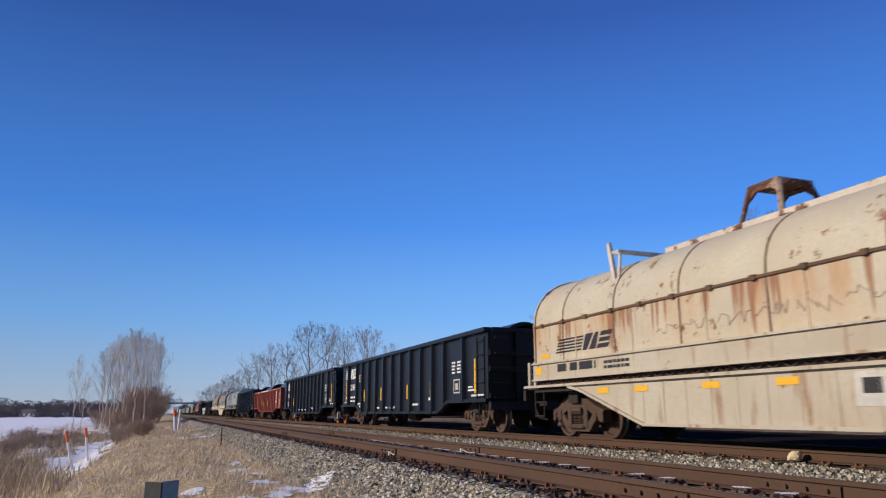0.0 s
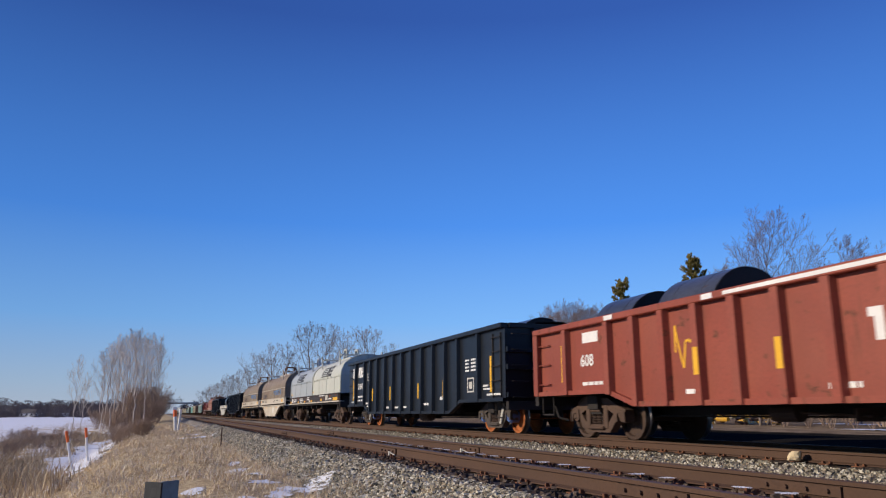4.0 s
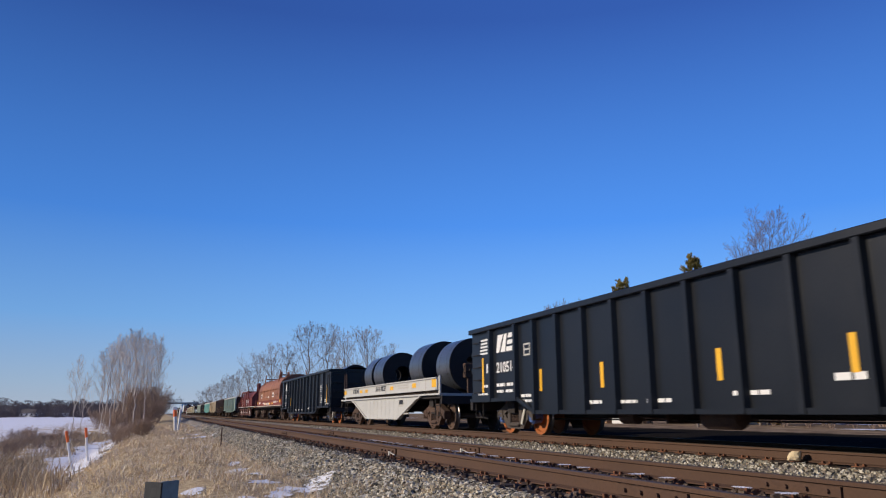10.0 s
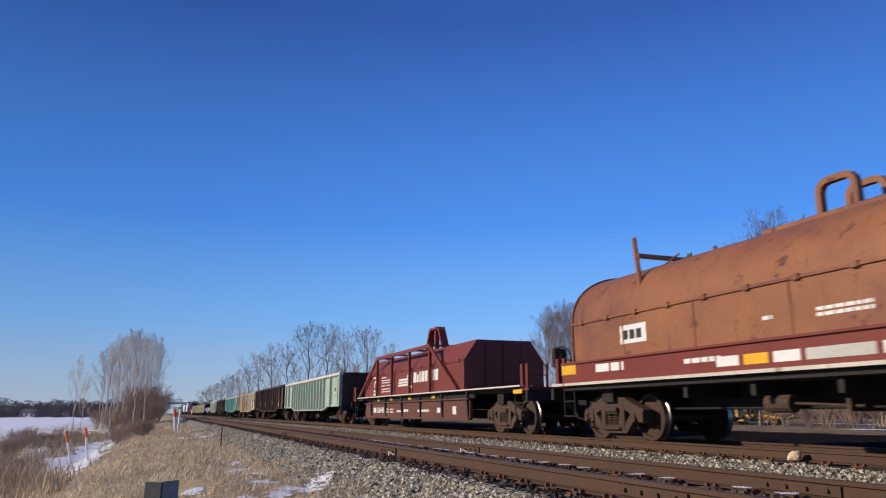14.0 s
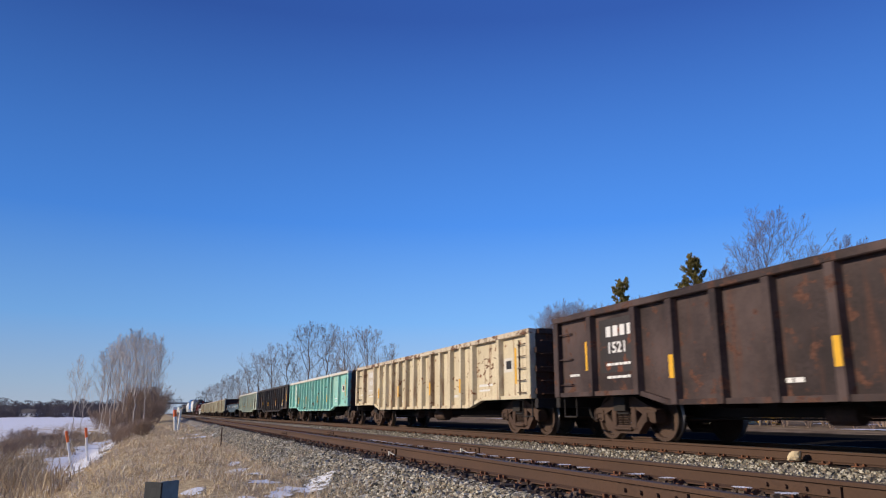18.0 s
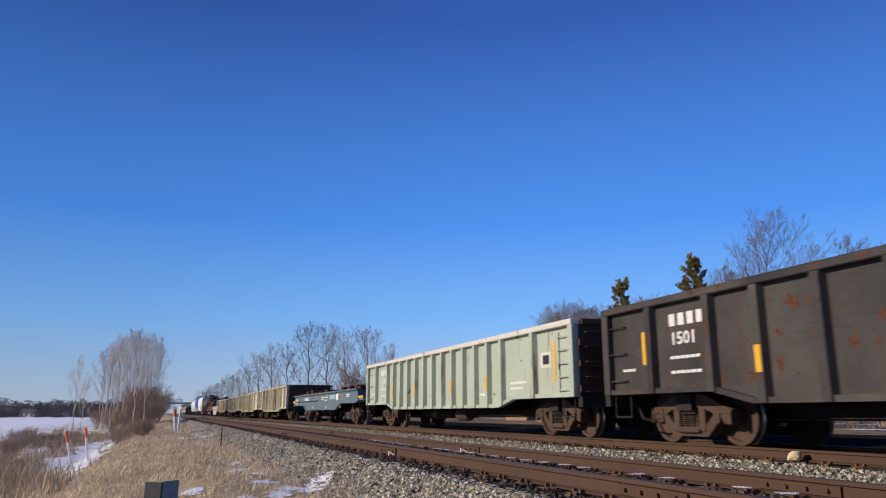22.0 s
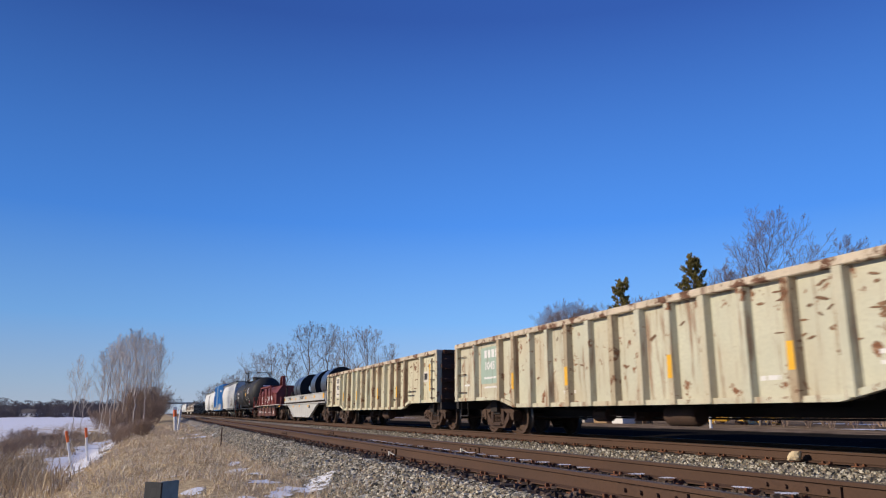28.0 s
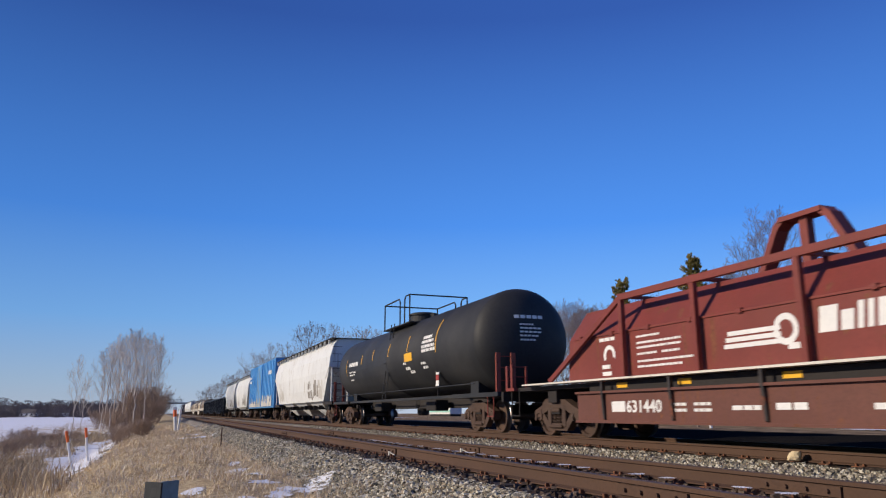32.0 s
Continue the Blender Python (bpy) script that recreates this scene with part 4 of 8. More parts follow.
# ---- coil cars with hoods ----
def hood(car, x0, x1, material, base=1.60, seam=2.45, top=3.62, half=1.42):
    n = 18
    pts = [(-half, base), (-half, seam)]
    for i in range(1, n):
        a = math.pi * i / n
        pts.append((-math.cos(a) * half, seam + math.sin(a) ** 0.9 * (top - seam)))
    pts += [(half, seam), (half, base)]
    bm = bmesh.new()
    prism(bm, pts, x0, x1, "x")
    hd = part("hood", bm, material, car, smooth=True)
    bm = bmesh.new()
    for s in (-1, 1):
        box(bm, x0 + 0.02, x1 - 0.02, min(s * (half - 0.01), s * (half + 0.035)), max(s * (half - 0.01), s * (half + 0.035)), seam - 0.03, seam + 0.015)
        x = x0 + 0.4
        while x < x1 - 0.2:
            box(bm, x - 0.06, x + 0.06, min(s * half, s * (half + 0.06)), max(s * half, s * (half + 0.06)), seam - 0.05, seam + 0.035)
            x += 0.98
    part("seam_rail", bm, M["grimy_white"] if material is M["tan_hood"] else M["seam_rust"] if material is M["cream_hood"] else material, hd)
    bm = bmesh.new()
    x = x0 + 1.9
    while x < x1 - 1.0:
        for s in (-1, 1):
            box(bm, x - 0.02, x + 0.02, min(s * half, s * (half + 0.012)), max(s * half, s * (half + 0.012)), base + 0.03, seam - 0.04)
        x += 2.1
    part("panel_seams", bm, material, hd)["kind"] = "stuff"
    for xe, s in ((x0, -1), (x1, 1)):
        bm = bmesh.new()
        box(bm, min(xe, xe + s * 0.05), max(xe, xe + s * 0.05), -half + 0.03, half - 0.03, seam - 0.04, seam + 0.02)
        for y in (-0.9, 0.0, 0.9):
            box(bm, min(xe, xe + s * 0.08), max(xe, xe + s * 0.08), y - 0.09, y + 0.09, seam - 0.02, seam + 0.05)
        part("end_stiffener", bm, material, hd)
    bm = bmesh.new()
    for x in (x0 + 0.012, x1 - 0.012):
        prev = None
        for (p, z) in pts:
            o = Vector((p, z - seam)) if z > seam else Vector((p, 0))
            d = o.normalized() * 0.025
            cur = (p + d.x, z + (d.y if z > seam else 0))
            if prev:
                rod(bm, (x, prev[1][0], prev[1][1]), (x, cur[0], cur[1]), 0.022, 5)
            prev = (None, cur)
    part("edge_band", bm, material, hd)["kind"] = "stuff"
    if material in (M["tan_hood"], M["cream_hood"]):
        x = x0 + 1.35
        while x < x1 - 0.6:
            bm = bmesh.new()
            rows = []
            for p, z in pts:
                o = Vector((p, max(0.0, z - seam))).normalized() * 0.007
                rows.append([bm.verts.new((x + q, p + o.x, z + o.y)) for q in (-0.022, 0.022)])
            for u, w in zip(rows, rows[1:]):
                bm.faces.new((u[0], u[1], w[1], w[0]))
            part("hood_joint", bm, M["pale_joint"] if material is M["tan_hood"] else M["seam_rust"], hd, smooth=True)
            x += 2.05
    return hd


def stack_bracket(car, x, material, top=3.62, half=1.42, post=False):
    """A beam across the hood's top on a pair of V legs each side."""
    bm = bmesh.new()
    z = top + 0.06
    for s in (-1, 1):
        y = s * 1.02
        if post:
            rod(bm, (x - 0.22, y, z + 0.42), (x + 0.25, s * 1.26, 2.9), 0.05, 6)
            rod(bm, (x + 0.5, s * 0.5, z), (x + 0.3, s * 1.2, 3.05), 0.02, 5)
        else:
            strip(bm, [(x - 0.20, z + 0.22), (x + 0.06, 2.86)], 0.05, s * 1.18 - 0.035, s * 1.18 + 0.035)
            strip(bm, [(x + 0.22, z - 0.12), (x + 0.09, 2.92)], 0.03, s * 1.2 - 0.02, s * 1.2 + 0.02)
            rod(bm, (x, s * 1.10, z), (x + 0.22, s * 1.2, z - 0.12), 0.03, 6)
            rod(bm, (x - 0.12, s * 1.15, z), (x, s * 1.10, z), 0.045, 6)
    box(bm, x - 0.05, x + 0.05, -1.12, 1.12, z - 0.03, z + 0.05)
    return part("stacking_bracket", bm, material, car)


def lift_arch(car, x, material, top=3.62):
    """Two upright hoops with square shoulders on a long ridge plate, for the crane's hooks."""
    bm = bmesh.new()
    box(bm, x - 1.5, x + 1.5, -0.42, 0.42, top - 0.10, top + 0.035, 0.012)
    for y in (-0.32, 0.32):
        pts = [(x - 0.33, top)] + [(x - 0.33 + 0.16 * (1 - math.cos(a)), top + 0.36 + 0.18 * math.sin(a)) for a in (0.0, 0.52, 1.05, 1.57)]
        pts += [(2 * x - p, z) for p, z in pts[::-1]]
        strip(bm, pts, 0.05, y - 0.06, y + 0.06)
    return part("lifting_arch", bm, material, car)


def lift_table(car, x, material, top=3.62, rise=0.62, long=0.48, half=0.05):
    """A square table on four splayed legs for the crane, on a pale ridge plate that runs along the crown."""
    bm = bmesh.new()
    for sx in (-1, 1):
        for sy in (-1, 1):
            foot_, knee, head = Vector((x + sx * long, sy * 0.50, top - 0.08)), Vector((x + sx * long * 0.80, sy * 0.40, top + rise * 0.62)), Vector((x + sx * long * 0.62, sy * 0.34, top + rise))
            rod(bm, foot_, knee, half, 6)
            rod(bm, knee, head, half, 6, half * 1.5)
    for sy in (-1, 1):
        strip(bm, [(x - long * 0.78, top + rise * 0.72), (x - long * 0.4, top + rise * 0.93), (x + long * 0.4, top + rise * 0.93), (x + long * 0.78, top + rise * 0.72)], 0.05, sy * 0.36 - 0.03, sy * 0.36 + 0.03)
    box(bm, x - long * 0.75, x + long * 0.75, -0.40, 0.40, top + rise - 0.02, top + rise + 0.05, 0.015)
    table = part("lifting_frame", bm, material, car)
    bm = bmesh.new()
    box(bm, x - 2.6, x + 2.6, -0.50, 0.50, top - 0.12, top + 0.035, 0.012)
    part("ridge_plate", bm, M["rusted_white"], table)
    return table


def deck_ends(car, h, z, material, rails=True):
    """End platforms with posts, rails and steps."""
    for s in (-1, 1):
        bm = bmesh.new()
        box(bm, min(s * (h - 0.5), s * h), max(s * (h - 0.5), s * h), -1.42, 1.42, z - 0.08, z)
        part("end_platform", bm, material, car)
        posts = [(h - 0.08, -0.85, 0.028), (h - 0.08, 0.85, 0.028), (h - 0.07, -1.40, 0.055), (h - 0.07, 1.40, 0.055), (h - 0.36, -1.40, 0.055), (h - 0.36, 1.40, 0.055)]
        for x, y, w in posts if rails else posts[-2:]:
            bm = bmesh.new()
            box(bm, s * x - w, s * x + w, y - 0.028, y + 0.028, z, z + 0.58, 0.008)
            part("end_post", bm, material, car)
        for zz in (z + 0.3, z + 0.56) if rails else ():
            for y in (-1.38, 0.85):
                bm = bmesh.new()
                rod(bm, (s * (h - 0.08), y, zz), (s * (h - 0.08), y + 0.53, zz), 0.015, 6)
                part("end_handrail", bm, material, car)
        for y in (-1.40, 1.40):
            bm = bmesh.new()
            x0 = s * (h - 0.55)
            for x in (x0 - 0.22, x0 + 0.22):
                rod(bm, (x, y, z - 0.05), (x, y, z - 0.72), 0.016, 6)
            for zz in (z - 0.38, z - 0.70):
                rod(bm, (x0 - 0.22, y, zz), (x0 + 0.22, y, zz), 0.018, 6)
            part("end_step", bm, M["under"], car)
        bm = bmesh.new()
        box(bm, min(s * (h - 0.02), s * (h + 0.10)), max(s * (h - 0.02), s * (h + 0.10)), -1.5, 1.5, z - 0.34, z - 0.085)
        part("end_sill", bm, M["under"], car)
    brake_wheel(car, h + 0.02, -0.45, z + 0.75, M["under"])
    bm = bmesh.new()
    box(bm, h - 0.16, h - 0.06, -0.53, -0.37, z, z + 0.62, 0.01)
    box(bm, h - 0.22, h - 0.05, -0.64, -0.26, z + 0.50, z + 0.98, 0.03)
    part("brake_housing", bm, M["truck_steel"], car)


def lacing(car, x0, x1, z0, z1, W, material, s):
    """A dark slot along the side, crossed by zigzag lacing bars."""
    bm = bmesh.new()
    box(bm, x0, x1, min(s * (W - 0.22), s * (W - 0.12)), max(s * (W - 0.22), s * (W - 0.12)), z0, z1)
    part("slot", bm, M["under"], car)
    bm = bmesh.new()
    n = int((x1 - x0) / 0.17)
    d = (x1 - x0) / n
    for i in range(n):
        a, b = (z0, z1) if i % 2 else (z1, z0)
        strip(bm, [(x0 + d * i, a), (x0 + d * (i + 1), b)], 0.011, min(s * (W - 0.10), s * (W - 0.08)), max(s * (W - 0.10), s * (W - 0.08)))
    part("lacing", bm, M["truck_steel"], car)["kind"] = "stuff"


def coil_car(left, right, label, sill, hoods, style="flat", edge=None, marks=None, frame_mat=None, lift="frame", top=3.68, brackets=(2.3, 3.0), laced=True, band_top=1.70, name="coil_car", loads=(), lift_mat=None, lift_x=None, post=False, crown_mat=None, seam=2.45):
    """A steel-coil car, open or with one or two lift-off hoods."""
    car, h = new_car(name, label, "coil car", left, right)
    W = 1.48
    edge = edge or sill
    band_low = 1.31 if laced else 1.18
    if style == "deep":
        a, b = h - 4.75, h - 2.55
        for s in (-1, 1):
            bm = bmesh.new()
            prism(bm, [(-b - 0.5, 1.13), (-b, 1.02), (-a, 0.30), (a, 0.30), (b, 1.02), (b + 0.5, 1.13)], s * (W - 0.02), s * (W - 0.1))
            part("side_skirt", bm, sill, car)
            bm = bmesh.new()
            strip(bm, [(-b - 0.5, 1.11), (-b, 1.02), (-a, 0.33), (a, 0.33), (b, 1.02), (b + 0.5, 1.11)], 0.028, min(s * (W - 0.03), s * (W + 0.04)), max(s * (W - 0.03), s * (W + 0.04)))
            part("skirt_flange", bm, sill, car)
            for k in range(9):
                x = -a + 2 * a * k / 8
                bm = bmesh.new()
                rod(bm, (x, s * (W - 0.02), 0.34), (x, s * (W - 0.02), 1.12), 0.012, 4)
                part("skirt_seam", bm, sill, car)
    for s in (-1, 1):
        lo, hi = min(s * (W - 0.06), s * W), max(s * (W - 0.06), s * W)
        bm = bmesh.new()
        box(bm, -h + 0.42, h - 0.42, lo, hi, band_low, band_top)
        part("side_band", bm, sill, car)
        bm = bmesh.new()
        box(bm, -h, h, min(s * (W - 0.2), s * (W + 0.06)), max(s * (W - 0.2), s * (W + 0.06)), 1.12, 1.175)
        part("deck_edge", bm, edge, car)
        bm = bmesh.new()
        box(bm, -h + 0.42, h - 0.42, min(s * (W - 0.16), s * (W + 0.05)), max(s * (W - 0.16), s * (W + 0.05)), band_top - 0.04, band_top)
        part("top_flange", bm, sill, car)
        if laced:
            bm = bmesh.new()
            box(bm, -h + 0.42, h - 0.42, min(s * (W - 0.1), s * (W + 0.05)), max(s * (W - 0.1), s * (W + 0.05)), band_low - 0.03, band_low + 0.01)
            part("middle_flange", bm, edge, car)
            lacing(car, -h + 0.5, h - 0.5, 1.175, band_low - 0.03, W, edge, s)
    bm = bmesh.new()
    box(bm, -h + 0.3, h - 0.3, -W + 0.07, W - 0.07, 1.02, 1.11)
    for s in (-1, 1):
        prism(bm, [(s * 1.25, 1.5), (s * 0.25, 1.12), (s * 1.25, 1.12)], -h + 0.6, h - 0.6, "x")
    part("trough", bm, M["under"], car)
    deck_ends(car, h, 1.17, frame_mat or sill, len(hoods) == 1)
    for i, (x0, x1, mat_) in enumerate(hoods):
        hood(car, x0, x1, mat_, base=band_top - 0.02, seam=seam, top=top)
        for x in (x0 + brackets[0], x1 - brackets[1]) if brackets else ():
            stack_bracket(car, x, lift_mat or mat_, top, post=post)
        lx = (x0 + x1) / 2 if lift_x is None else lift_x
        if lift == "frame":
            lift_table(car, lx, crown_mat or lift_mat or mat_, top)
        elif lift == "arch":
            lift_arch(car, lx, mat_, top)
    steel_coils(car, loads)
    underframe(car, h, 1.04, h - 1.75, depth=0.34)
    for s in (-1, 1):
        add_truck(car, s * (h - 1.75))
    add_couplers(car, h + 0.12)
    if marks:
        marks(car, h, -W)
    return car


# ---- the other cars ----
def shield_car(left, right, label, number, seed, c=-1.0):
    """A coil car with a fixed bevelled cover braced by an outside frame."""
    car, h = new_car("covered_coil_car", label, "coil car", left, right)
    random.seed(seed)
    red = M["red"]
    d = c + 1.0
    x0, x1 = c - 6.05, c + 5.7
    prof = [(-1.36, 1.24), (-1.36, 2.12), (-0.92, 2.76), (0.92, 2.76), (1.36, 2.12), (1.36, 1.24)]
    bm = bmesh.new()
    lo = [bm.verts.new((x0, y, z)) for y, z in prof]
    mid0 = [bm.verts.new((x0 + 0.45, y, z)) for y, z in prof]
    hi = [bm.verts.new((x1, y, z)) for y, z in prof]
    for v, (y, z) in zip(lo, prof):
        v.co.x += 0.1 * (z - 1.24)
    for u, w in ((lo, mid0), (mid0, hi)):
        for i in range(6):
            bm.faces.new((u[i], u[(i + 1) % 6], w[(i + 1) % 6], w[i]))
    bm.faces.new(lo)
    bm.faces.new(hi[::-1])
    cover = part("cover", bm, red, car, "bevelled oxide-red cover")
    bm = bmesh.new()
    for s in (-1, 1):
        box(bm, x0 + 0.3, x1, min(s * 1.355, s * 1.385), max(s * 1.355, s * 1.385), 2.10, 2.135)
        x = x0 + 0.6
        while x < x1:
            box(bm, x - 0.05, x + 0.05, min(s * 1.35, s * 1.41), max(s * 1.35, s * 1.41), 2.08, 2.16)
            x += 1.2
    part("seam_rail", bm, red, cover)
    for y in (-0.6, 0.0, 0.6):
        bm = bmesh.new()
        box(bm, x1, x1 + 0.05, y - 0.04, y + 0.04, 1.3, 2.6)
        part("end_rib", bm, red, cover)
    px = [c - 3.75, c - 1.6, c + 0.65, c + 2.9]
    for s in (-1, 1):
        y = s * 1.47
        for x in px:
            bm = bmesh.new()
            box(bm, x - 0.055, x + 0.055, y - 0.045, y + 0.045, 1.2, 2.85)
            part("frame_post", bm, red, car)
        bm = bmesh.new()
        box(bm, px[0] - 0.06, px[-1] + 0.06, y - 0.05, y + 0.05, 2.72, 2.84)
        part("frame_rail", bm, red, car)
        for xa, za, xb, zb in ((px[0], 2.78, px[0] - 3.0, 1.24), (px[-1], 2.74, px[-1] + 2.45, 1.24)):
            bm = bmesh.new()
            strip(bm, [(xa, za), (xb, zb)], 0.055, y - 0.035, y + 0.035)
            part("frame_brace", bm, red, car)
    for x in px:
        bm = bmesh.new()
        box(bm, x - 0.04, x + 0.04, -1.47, 1.47, 2.765, 2.83)
        part("cross_beam", bm, red, car)
    bm = bmesh.new()
    top = 2.82
    for sx in (-1, 1):
        strip(bm, [(c - 0.45 + sx * 1.02, top - 0.02), (c - 0.45 + sx * 0.55, top + 0.82), (c - 0.45 + sx * 0.40, top + 0.94)], 0.06, -0.14, 0.14)
    box(bm, c - 0.90, c + 0.0, -0.17, 0.17, top + 0.90, top + 0.985)
    box(bm, c - 0.53, c - 0.37, -0.08, 0.08, top - 0.05, top + 0.90)
    box(bm, c - 1.6, c + 0.7, -0.24, 0.24, top - 0.06, top + 0.02)
    part("lifting_frame", bm, red, car)
    for s in (-1, 1):
        bm = bmesh.new()
        box(bm, -h + 1.2, h - 0.2, min(s * 1.2, s * 1.55), max(s * 1.2, s * 1.55), 1.185, 1.222)
        part("deck_edge", bm, M["white_chord"], car, "chalky white deck edge")
        bm = bmesh.new()
        prism(bm, [(s * 1.38, 0.34), (s * 1.53, 0.34), (s * 1.53, 0.385), (s * 1.46, 0.385), (s * 1.46, 0.93), (s * 1.53, 0.93), (s * 1.53, 0.975), (s * 1.38, 0.975)], d - 6.55, d + 5.4, "x")
        part("side_sill", bm, M["red_dusty"], car)
        for k in range(6):
            x = d - 5.5 + 2.16 * k
            bm = bmesh.new()
            prism(bm, [(s * 1.46, 0.40), (s * 1.46, 1.17), (s * 1.54, 1.17), (s * 1.54, 0.92), (s * 1.5, 0.42)], x - 0.03, x + 0.03, "x")
            part("sill_bracket", bm, M["sill_black"], car)
        bm = bmesh.new()
        box(bm, d - 6.3, d + 5.4, min(s * 1.25, s * 1.30), max(s * 1.25, s * 1.30), 0.97, 1.17)
        part("slot", bm, M["under"], car)
    strips(car, [(x, 1.03, 1.13) for x in (d - 5.1, d - 3.2, d - 0.8, d + 1.8)], -1.305, 0, 0, 0.35)
    bm = bmesh.new()
    box(bm, -h + 0.2, h - 0.2, -1.3, 1.3, 1.08, 1.168)
    part("deck", bm, M["under"], car)
    deck_ends(car, h, 1.17, red)
    yy = -1.362
    # marks: a wheel-like device and plain bars, car number on the sill
    stencils(car, [(c - 4.75, 1.98, 0.55, 0.07), (c - 3.45, 1.95, 0.7, 0.04), (c - 3.45, 1.83, 1.3, 0.04), (c - 3.45, 1.74, 1.3, 0.04), (c - 3.45, 1.62, 0.6, 0.04), (c - 2.7, 1.62, 0.5, 0.04), (c - 3.45, 1.48, 1.6, 0.04), (c - 3.45, 1.38, 1.3, 0.04)], yy, M["white_mark"])
    for cx, cz, r, tail in ((c - 4.4, 1.68, 0.21, 0.0), (c + 0.22, 1.74, 0.235, 1.0)):
        bm = bmesh.new()
        n = 18
        for i in range(n):
            a0, a1 = [math.pi * (2.0 if tail else 1.25) * (k / n) - 0.3 for k in (i, i + 1)]
            flat(bm, [(cx + math.cos(a0) * r, cz + math.sin(a0) * r), (cx + math.cos(a1) * r, cz + math.sin(a1) * r), (cx + math.cos(a1) * r * 0.6, cz + math.sin(a1) * r * 0.6), (cx + math.cos(a0) * r * 0.6, cz + math.sin(a0) * r * 0.6)], yy)
        if tail:
            for k in range(3):
                bar(bm, cx - 1.3 + 0.05 * k, cx - 0.1, cz - 0.2 + 0.1 * k, cz - 0.13 + 0.1 * k, yy - 0.0005)
            bar(bm, cx + 0.02, cx + 0.42, cz - 0.30, cz - 0.21, yy - 0.001)
        else:
            bar(bm, cx - 0.28, cx + 0.05, cz - 0.40, cz - 0.32, yy - 0.0005)
            bar(bm, cx - 0.28, cx + 0.0, cz - 0.26, cz - 0.18, yy - 0.001)
        part("emblem", bm, M["white_mark"], car)
    bm = bmesh.new()
    x = c + 0.80
    for w_, h_ in ((0.30, 0.36), (0.20, 0.27), (0.09, 0.36), (0.09, 0.36), (0.28, 0.36), (0.26, 0.36), (0.09, 0.36), (0.24, 0.36), (0.22, 0.36), (0.28, 0.36)):
        flat(bm, [(x, 1.62), (x + w_, 1.62), (x + w_ + 0.05 * h_ / 0.36, 1.62 + h_), (x + 0.05 * h_ / 0.36, 1.62 + h_)], yy)
        x += w_ + 0.06
    part("trade_mark", bm, M["white_mark"], car, "row of plain white trade mark blocks")
    words(number, 0.31, M["white_mark"], car, d - 4.76, -1.464, 0.555, stretch=1.18)
    stencils(car, [(d - 5.25, 0.56, 0.45, 0.2), (d - 3.4, 0.66, 0.4, 0.05), (d - 3.4, 0.56, 0.4, 0.05), (d - 2.8, 0.66, 0.45, 0.05), (d - 2.8, 0.56, 0.45, 0.05), (d - 1.9, 0.58, 0.6, 0.07), (d - 1.0, 0.58, 0.6, 0.1), (d + 0.6, 0.58, 1.2, 0.08), (d + 2.6, 0.55, 0.3, 0.16), (d + 4.0, 0.5, 0.3, 0.24)], -1.462, M["white_mark"])
    strips(car, [(h - 0.5, 1.02, 1.12)], -1.47, 0, 0, 0.5)
    underframe(car, h, 1.06, h - 2.1, depth=0.34)
    for s in (-1, 1):
        add_truck(car, s * (h - 2.1))
    add_couplers(car, h + 0.12)
    return car


